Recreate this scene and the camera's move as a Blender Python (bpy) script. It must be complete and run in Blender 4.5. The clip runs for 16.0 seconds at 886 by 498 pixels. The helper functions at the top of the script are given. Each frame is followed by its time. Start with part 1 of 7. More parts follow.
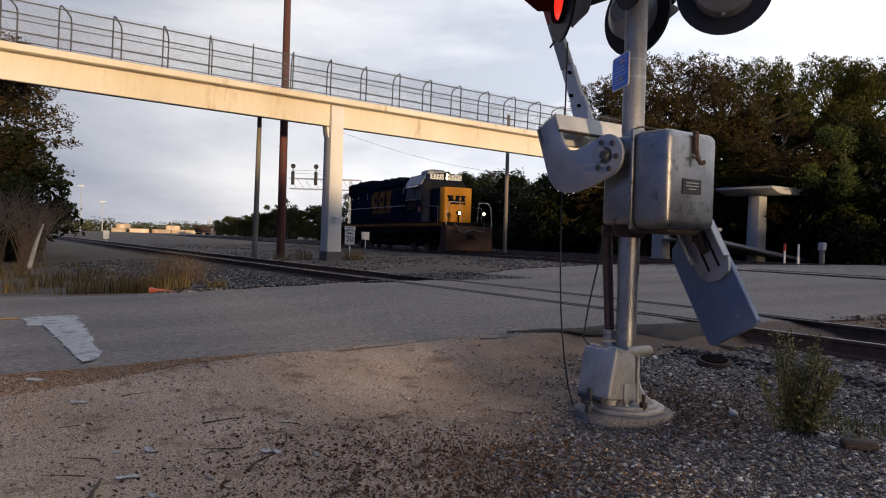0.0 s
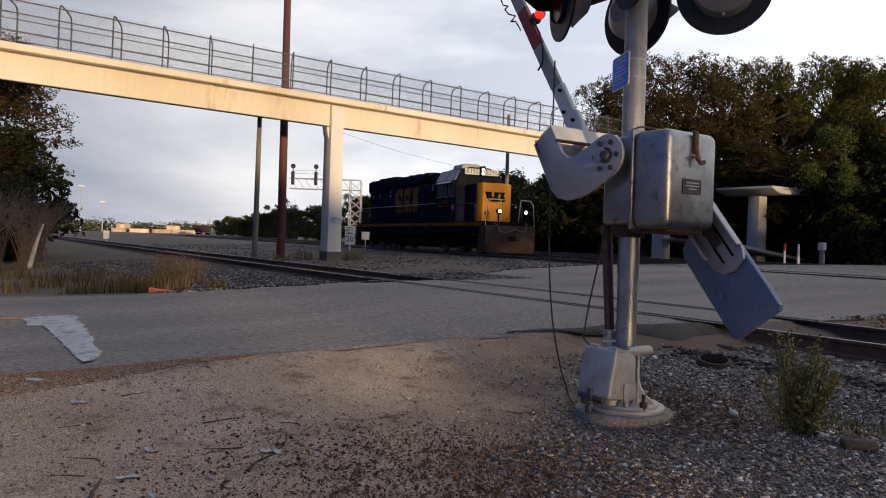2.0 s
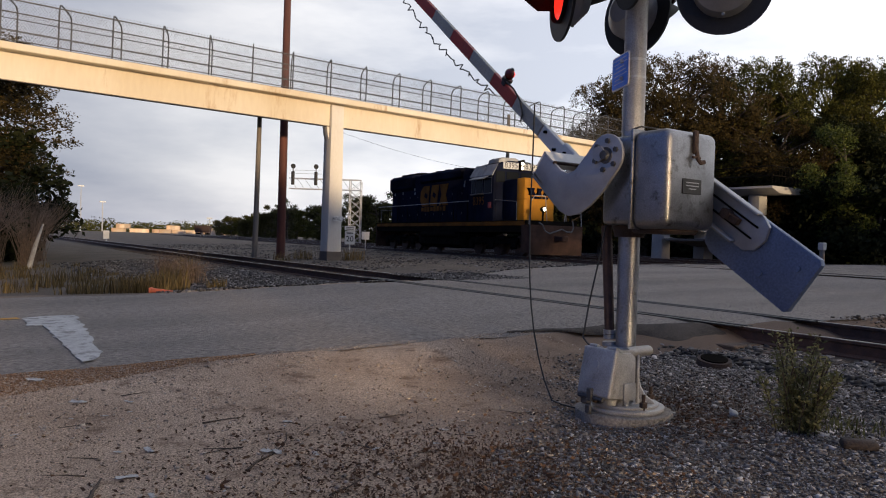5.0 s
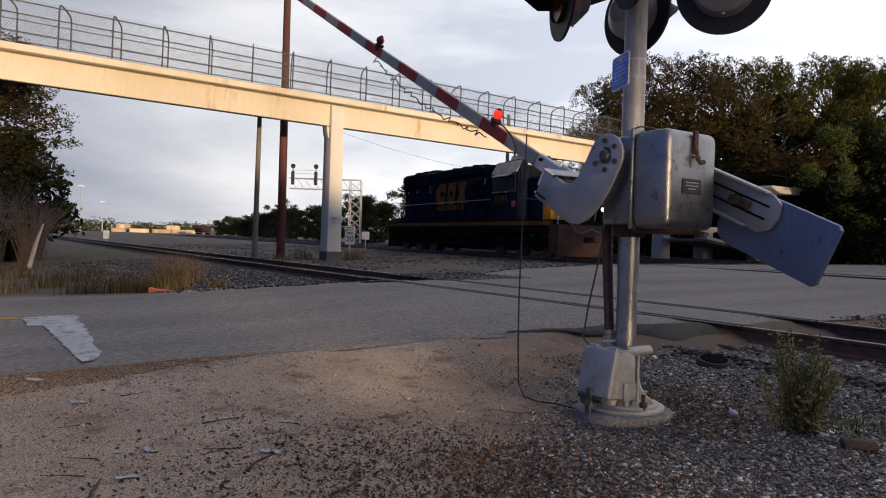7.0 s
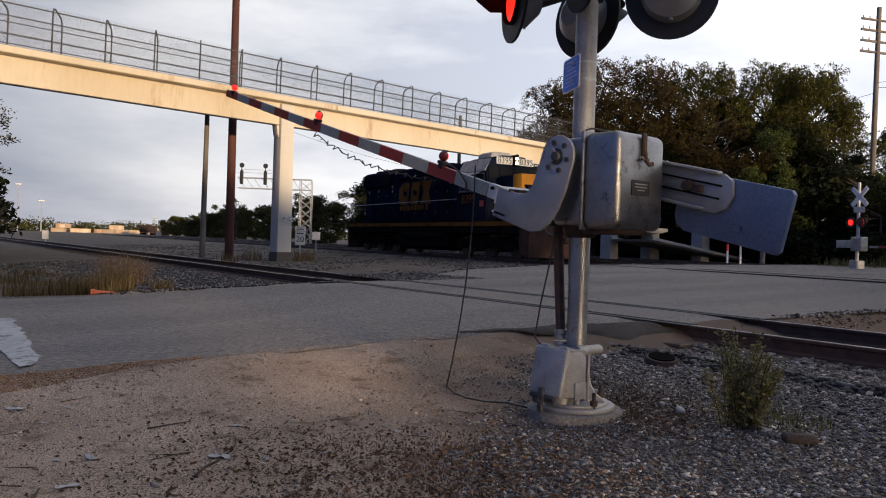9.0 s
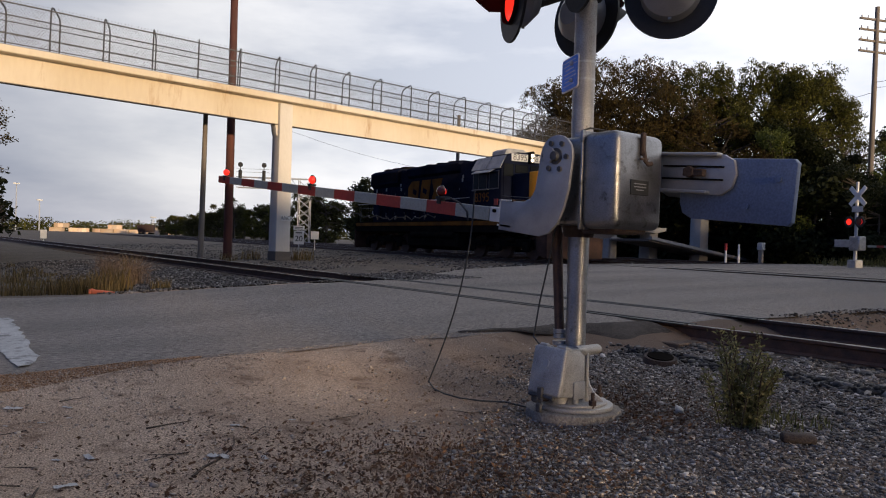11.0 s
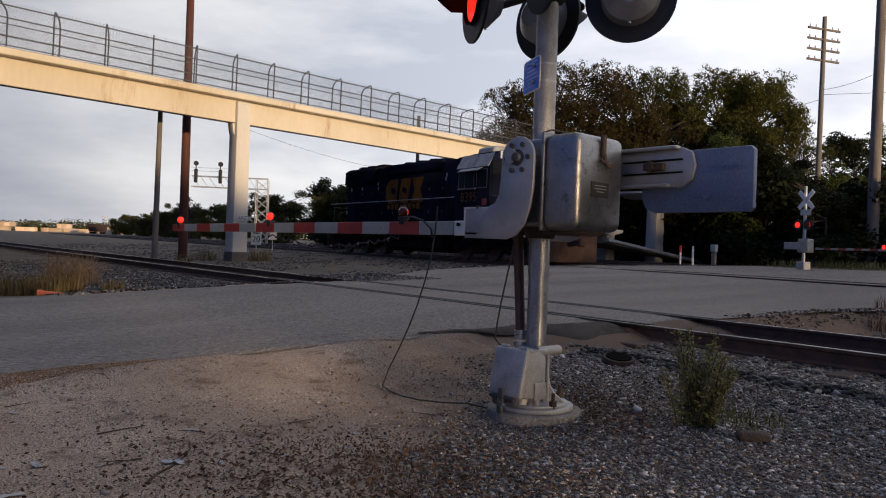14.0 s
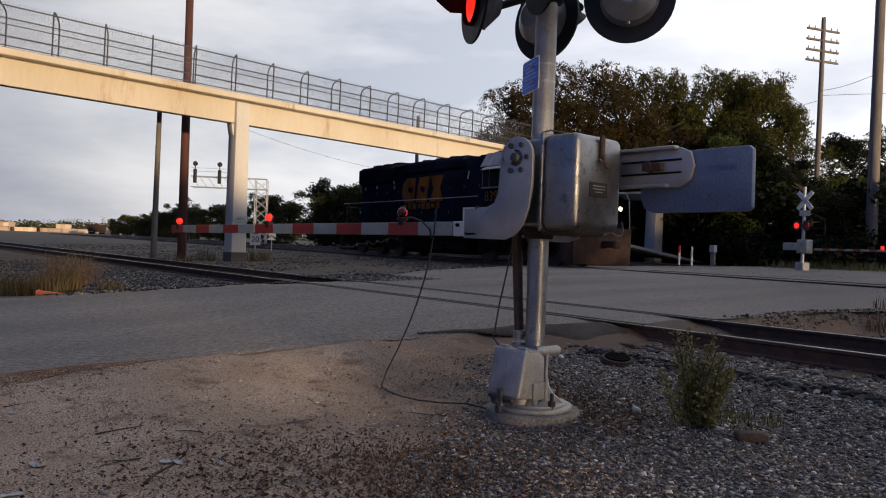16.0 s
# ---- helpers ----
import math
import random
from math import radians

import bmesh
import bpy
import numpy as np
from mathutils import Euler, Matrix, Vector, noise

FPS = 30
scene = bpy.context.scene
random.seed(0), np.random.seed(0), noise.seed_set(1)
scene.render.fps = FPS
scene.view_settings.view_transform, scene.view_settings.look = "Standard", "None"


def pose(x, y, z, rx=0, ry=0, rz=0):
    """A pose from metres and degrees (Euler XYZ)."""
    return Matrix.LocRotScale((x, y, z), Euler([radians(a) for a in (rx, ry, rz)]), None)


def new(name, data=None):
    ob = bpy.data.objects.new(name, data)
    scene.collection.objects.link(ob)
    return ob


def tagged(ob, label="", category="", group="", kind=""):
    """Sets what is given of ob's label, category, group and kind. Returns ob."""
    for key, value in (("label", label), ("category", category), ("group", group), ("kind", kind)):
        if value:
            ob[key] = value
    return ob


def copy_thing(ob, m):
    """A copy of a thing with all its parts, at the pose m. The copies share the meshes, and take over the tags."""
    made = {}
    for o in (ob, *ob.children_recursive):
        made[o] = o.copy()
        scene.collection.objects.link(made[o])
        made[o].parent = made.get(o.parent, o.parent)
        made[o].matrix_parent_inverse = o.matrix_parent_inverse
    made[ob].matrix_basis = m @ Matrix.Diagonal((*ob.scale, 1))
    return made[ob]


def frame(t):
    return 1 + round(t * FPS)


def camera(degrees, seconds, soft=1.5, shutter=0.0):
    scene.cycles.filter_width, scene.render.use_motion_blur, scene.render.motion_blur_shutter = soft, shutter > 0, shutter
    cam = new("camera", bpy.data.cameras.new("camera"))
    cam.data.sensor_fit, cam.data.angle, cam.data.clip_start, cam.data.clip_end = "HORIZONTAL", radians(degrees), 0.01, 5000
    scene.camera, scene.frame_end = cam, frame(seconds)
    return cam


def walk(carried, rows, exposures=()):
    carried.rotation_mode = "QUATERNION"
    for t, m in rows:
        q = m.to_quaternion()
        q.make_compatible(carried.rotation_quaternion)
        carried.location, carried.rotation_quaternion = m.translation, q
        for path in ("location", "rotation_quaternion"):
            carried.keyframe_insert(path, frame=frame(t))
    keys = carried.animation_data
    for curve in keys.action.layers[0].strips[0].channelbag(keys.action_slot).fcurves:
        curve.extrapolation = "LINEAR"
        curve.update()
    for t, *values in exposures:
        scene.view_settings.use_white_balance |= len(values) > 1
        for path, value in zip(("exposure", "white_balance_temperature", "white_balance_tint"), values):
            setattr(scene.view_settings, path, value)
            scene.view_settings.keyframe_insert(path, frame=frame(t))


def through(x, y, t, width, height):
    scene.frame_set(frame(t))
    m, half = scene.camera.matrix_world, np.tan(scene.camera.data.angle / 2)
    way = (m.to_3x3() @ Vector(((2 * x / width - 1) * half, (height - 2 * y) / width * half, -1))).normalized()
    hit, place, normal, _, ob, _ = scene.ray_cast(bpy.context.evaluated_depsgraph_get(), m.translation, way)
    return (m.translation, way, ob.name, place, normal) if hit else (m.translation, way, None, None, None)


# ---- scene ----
# The world's X runs across the tracks and Y along them; the picture looks between the two.
cam = camera(63.1, 16.0, soft=1.1)
PATH = [
    (0.0, 0, 0, 1.22, 89.3, -1.75, -35.0),
    (7.3, 0.003, 0.001, 1.22, 89.29, -1.74, -35),
    (7.5, 0.019, 0.02, 1.214, 88.96, -1.89, -37.05),
    (8.0, 0.004, 0.019, 1.219, 88.62, -1.71, -39.1),
    (8.5, 0.004, 0.021, 1.22, 89.32, -1.82, -38.91),
    (9.0, 0.006, 0.018, 1.219, 89.45, -1.78, -38.84),
    (12.0, 0.005, 0.021, 1.221, 89.39, -1.78, -38.99),
    (12.35, 0.005, 0.021, 1.221, 89.39, -1.78, -38.99),
    (12.5, 0.007, 0.036, 1.216, 89.65, -2.1, -41.5),
    (13.0, 0.005, 0.051, 1.22, 89.63, -1.96, -42.21),
    (13.5, 0.009, 0.048, 1.219, 89.58, -1.99, -42.17),
    (14.5, 0.013, 0.054, 1.219, 89.6, -1.99, -42.19),
    (15.5, 0.012, 0.052, 1.22, 89.59, -1.98, -42.19),
    (16.0, 0.014, 0.048, 1.217, 89.63, -2.03, -42.24),
]
walk(cam, [(t, pose(*p)) for t, *p in PATH], [(0, -0.07), (7.3, -0.07), (8.0, -0.13), (12.35, -0.13), (13.0, -0.27), (16, -0.27)])

# ---- sky and sun ----
SUN_ELEV, SUN_FROM = radians(3.4), Vector((-0.12, -0.99, 0))     # low evening sun behind the camera
world = bpy.data.worlds.new("sky")
scene.world = world
world.use_nodes = True
wn, wl = world.node_tree.nodes, world.node_tree.links
wn.clear()
w_out, w_bg = wn.new("ShaderNodeOutputWorld"), wn.new("ShaderNodeBackground")
w_sky = wn.new("ShaderNodeTexSky")
w_sky.sky_type, w_sky.sun_disc, w_sky.sun_elevation = 'NISHITA', False, SUN_ELEV
w_sky.sun_rotation = math.atan2(SUN_FROM.x, SUN_FROM.y)
w_tc, w_map = wn.new("ShaderNodeTexCoord"), wn.new("ShaderNodeMapping")
w_map.inputs["Scale"].default_value = (1.0, 1.0, 3.4)
w_noise = wn.new("ShaderNodeTexNoise")
w_noise.inputs["Scale"].default_value, w_noise.inputs["Detail"].default_value, w_noise.inputs["Roughness"].default_value = 2.2, 6.0, 0.55
w_ramp = wn.new("ShaderNodeValToRGB")
w_ramp.color_ramp.elements[0].position, w_ramp.color_ramp.elements[0].color = 0.34, (0.50, 0.53, 0.62, 1)
w_ramp.color_ramp.elements[1].position, w_ramp.color_ramp.elements[1].color = 0.62, (0.92, 0.915, 0.945, 1)
w_mix = wn.new("ShaderNodeMix")
w_mix.data_type = 'RGBA'
w_mix.inputs["Factor"].default_value = 0.9
w_scale = wn.new("ShaderNodeMix")
w_scale.data_type, w_scale.blend_type = 'RGBA', 'MULTIPLY'
w_scale.inputs["Factor"].default_value = 1.0
w_scale.inputs[7].default_value = (0.12, 0.12, 0.12, 1)
wl.new(w_sky.outputs[0], w_scale.inputs[6])
wl.new(w_tc.outputs["Generated"], w_map.inputs[0])
wl.new(w_map.outputs[0], w_noise.inputs["Vector"])
wl.new(w_noise.outputs[0], w_ramp.inputs[0])
wl.new(w_scale.outputs[2], w_mix.inputs[6])
# the cloud cover thins out to open blue sky towards -X
w_sep = wn.new("ShaderNodeSeparateXYZ")
wl.new(w_tc.outputs["Generated"], w_sep.inputs[0])
w_open, w_blue = wn.new("ShaderNodeMapRange"), wn.new("ShaderNodeMix")
w_open.interpolation_type = 'SMOOTHSTEP'
w_open.inputs[1].default_value, w_open.inputs[2].default_value = 0.42, -0.6
w_blue.data_type = 'RGBA'
w_blue.inputs[7].default_value = (0.12, 0.22, 0.56, 1)
wl.new(w_sep.outputs["X"], w_open.inputs[0])
wl.new(w_open.outputs[0], w_blue.inputs["Factor"])
wl.new(w_ramp.outputs[0], w_blue.inputs[6])
wl.new(w_blue.outputs[2], w_mix.inputs[7])
# thinner, brighter cloud towards +X, where the cover is breaking up
w_rng = wn.new("ShaderNodeMapRange")
w_rng.inputs[1].default_value, w_rng.inputs[2].default_value = 0.12, 0.8
w_rng.inputs[3].default_value, w_rng.inputs[4].default_value = 0.86, 1.7
wl.new(w_sep.outputs["X"], w_rng.inputs[0])
wl.new(w_rng.outputs[0], w_bg.inputs["Strength"])
wl.new(w_mix.outputs[2], w_bg.inputs["Color"])
wl.new(w_bg.outputs[0], w_out.inputs[0])

sun = new("sun", bpy.data.lights.new("sun", 'SUN'))
sun.data.energy, sun.data.angle, sun.data.color = 4.6, radians(1.5), (1.0, 0.73, 0.44)
SUN_DIR = (-SUN_FROM.normalized() * math.cos(SUN_ELEV) - Vector((0, 0, math.sin(SUN_ELEV))))
sun.matrix_world = SUN_DIR.to_track_quat("-Z", "Y").to_matrix().to_4x4()

# ---- materials ----


def mat(name, a, b=None, rough=0.7, metal=0.0, scale=3.0, fine=60.0, bump=0.2, stain=None, stain_at=0.6, emit=0.0, coord="Object", rand=0.0, stretch=(1, 1, 1), spec=0.5, grain=0.35):
    """Two-scale surface: a and b mixed by broad noise, a stain colour by a second one, fine grain in the bump."""
    m = bpy.data.materials.new(name)
    m.use_nodes = True
    n, l = m.node_tree.nodes, m.node_tree.links
    p = n["Principled BSDF"]
    p.inputs["Roughness"].default_value, p.inputs["Metallic"].default_value, p.inputs["Specular IOR Level"].default_value = rough, metal, spec
    b = b or tuple(c * 0.7 for c in a)
    tc, mp = n.new("ShaderNodeTexCoord"), n.new("ShaderNodeMapping")
    mp.inputs["Scale"].default_value = stretch
    l.new(tc.outputs[coord], mp.inputs[0])
    n1, n2 = n.new("ShaderNodeTexNoise"), n.new("ShaderNodeTexNoise")
    n1.inputs["Scale"].default_value, n1.inputs["Detail"].default_value = scale, 8
    n2.inputs["Scale"].default_value, n2.inputs["Detail"].default_value = fine, 4
    l.new(mp.outputs[0], n1.inputs["Vector"])
    l.new(mp.outputs[0], n2.inputs["Vector"])
    r1 = n.new("ShaderNodeValToRGB")
    r1.color_ramp.elements[0].position, r1.color_ramp.elements[1].position = 0.35, 0.65
    r1.color_ramp.elements[0].color, r1.color_ramp.elements[1].color = (*a, 1), (*b, 1)
    l.new(n1.outputs[0], r1.inputs[0])
    out = r1.outputs[0]
    mg = n.new("ShaderNodeMix")
    mg.data_type, mg.blend_type = 'RGBA', 'OVERLAY'
    mg.inputs["Factor"].default_value = min(1.0, grain)
    l.new(out, mg.inputs[6])
    rg = n.new("ShaderNodeValToRGB")
    w = 0.5 - 0.32 * min(1.0, grain)
    rg.color_ramp.elements[0].position, rg.color_ramp.elements[1].position = 0.5 - w, 0.5 + w
    l.new(n2.outputs[0], rg.inputs[0])
    l.new(rg.outputs[0], mg.inputs[7])
    out = mg.outputs[2]
    if stain:
        n3, r3, mx = n.new("ShaderNodeTexNoise"), n.new("ShaderNodeValToRGB"), n.new("ShaderNodeMix")
        n3.inputs["Scale"].default_value, n3.inputs["Detail"].default_value = scale * 2.7, 10
        n3.inputs["Roughness"].default_value = 0.7
        l.new(mp.outputs[0], n3.inputs["Vector"])
        r3.color_ramp.elements[0].position, r3.color_ramp.elements[1].position = stain_at, stain_at + 0.12
        l.new(n3.outputs[0], r3.inputs[0])
        mx.data_type = 'RGBA'
        l.new(r3.outputs[0], mx.inputs["Factor"])
        l.new(out, mx.inputs[6])
        mx.inputs[7].default_value = (*stain, 1)
        out = mx.outputs[2]
    if rand:
        oi, mr, hv = n.new("ShaderNodeObjectInfo"), n.new("ShaderNodeMapRange"), n.new("ShaderNodeHueSaturation")
        mr.inputs[3].default_value, mr.inputs[4].default_value = 1 - rand, 1 + rand
        l.new(oi.outputs["Random"], mr.inputs[0])
        l.new(mr.outputs[0], hv.inputs["Value"])
        l.new(out, hv.inputs["Color"])
        out = hv.outputs[0]
    l.new(out, p.inputs["Base Color"])
    if bump:
        bp = n.new("ShaderNodeBump")
        bp.inputs["Strength"].default_value, bp.inputs["Distance"].default_value = bump, 0.02
        l.new(n2.outputs[0], bp.inputs["Height"])
        l.new(bp.outputs[0], p.inputs["Normal"])
    if emit:
        p.inputs["Emission Color"].default_value, p.inputs["Emission Strength"].default_value = (*a, 1), emit
    return m


def leaf_mat(name, a, b, through=0.25, skew=0.0):
    """Leaves: each island its own tint, with a little light passing through."""
    m = bpy.data.materials.new(name)
    m.use_nodes = True
    n, l = m.node_tree.nodes, m.node_tree.links
    p = n["Principled BSDF"]
    p.inputs["Roughness"].default_value, p.inputs["Specular IOR Level"].default_value = 0.65, 0.12
    g, r = n.new("ShaderNodeNewGeometry"), n.new("ShaderNodeValToRGB")
    r.color_ramp.elements[0].color, r.color_ramp.elements[1].color = (*a, 1), (*b, 1)
    if skew:
        e = r.color_ramp.elements.new(skew)
        e.color = (*[c * 0.72 + d * 0.28 for c, d in zip(a, b)], 1)
    l.new(g.outputs["Random Per Island"], r.inputs[0])
    l.new(r.outputs[0], p.inputs["Base Color"])
    tr, mx = n.new("ShaderNodeBsdfTranslucent"), n.new("ShaderNodeMixShader")
    l.new(r.outputs[0], tr.inputs[0])
    mx.inputs[0].default_value = through
    l.new(p.outputs[0], mx.inputs[1])
    l.new(tr.outputs[0], mx.inputs[2])
    l.new(mx.outputs[0], n["Material Output"].inputs[0])
    return m


def dirt_mat():
    """Tan trodden dirt that gives way to dark gravelly soil towards the tracks, broken up by noise."""
    m = mat("dirt", (0.50, 0.375, 0.272), (0.38, 0.275, 0.195), 0.95, 0, 1.1, 90, 1.0, (0.19, 0.125, 0.085), 0.54, spec=0.15, grain=0.8)
    n, l = m.node_tree.nodes, m.node_tree.links
    p = n["Principled BSDF"]
    old = p.inputs["Base Color"].links[0].from_socket
    tc, sep = n.new("ShaderNodeTexCoord"), n.new("ShaderNodeSeparateXYZ")
    l.new(tc.outputs["Object"], sep.inputs[0])
    a, b, c = n.new("ShaderNodeMath"), n.new("ShaderNodeMath"), n.new("ShaderNodeMath")
    a.operation, b.operation, c.operation = 'MULTIPLY', 'MULTIPLY_ADD', 'MULTIPLY_ADD'
    a.inputs[1].default_value, b.inputs[1].default_value, c.inputs[1].default_value = -0.62, 0.78, 2.4
    nz = n.new("ShaderNodeTexNoise")
    nz.inputs["Scale"].default_value, nz.inputs["Detail"].default_value = 0.9, 7
    l.new(tc.outputs["Object"], nz.inputs["Vector"])
    l.new(sep.outputs["Y"], a.inputs[0])
    l.new(sep.outputs["X"], b.inputs[0])
    l.new(a.outputs[0], b.inputs[2])
    l.new(nz.outputs[0], c.inputs[0])
    l.new(b.outputs[0], c.inputs[2])
    mr, mx = n.new("ShaderNodeMapRange"), n.new("ShaderNodeMix")
    mr.interpolation_type = 'SMOOTHSTEP'
    mr.inputs[1].default_value, mr.inputs[2].default_value = 0.5, 2.4
    l.new(c.outputs[0], mr.inputs[0])
    mx.data_type = 'RGBA'
    l.new(mr.outputs[0], mx.inputs["Factor"])
    l.new(old, mx.inputs[6])
    mx.inputs[7].default_value = (0.165, 0.118, 0.087, 1)
    far, fx, nb = n.new("ShaderNodeMapRange"), n.new("ShaderNodeMix"), n.new("ShaderNodeMath")
    far.interpolation_type, nb.operation = 'SMOOTHSTEP', 'MULTIPLY_ADD'
    far.inputs[1].default_value, far.inputs[2].default_value = 13.4, 15.4
    nb.inputs[1].default_value = 3.0
    l.new(nz.outputs[0], nb.inputs[0])
    l.new(sep.outputs["Y"], nb.inputs[2])
    l.new(nb.outputs[0], far.inputs[0])
    fx.data_type = 'RGBA'
    l.new(far.outputs[0], fx.inputs["Factor"])
    l.new(mx.outputs[2], fx.inputs[6])
    gr = n.new("ShaderNodeMix")
    gr.data_type = 'RGBA'
    l.new(nz.outputs[0], gr.inputs["Factor"])
    gr.inputs[6].default_value, gr.inputs[7].default_value = (0.085, 0.069, 0.055, 1), (0.20, 0.168, 0.137, 1)
    l.new(gr.outputs[2], fx.inputs[7])
    l.new(fx.outputs[2], p.inputs["Base Color"])
    return m


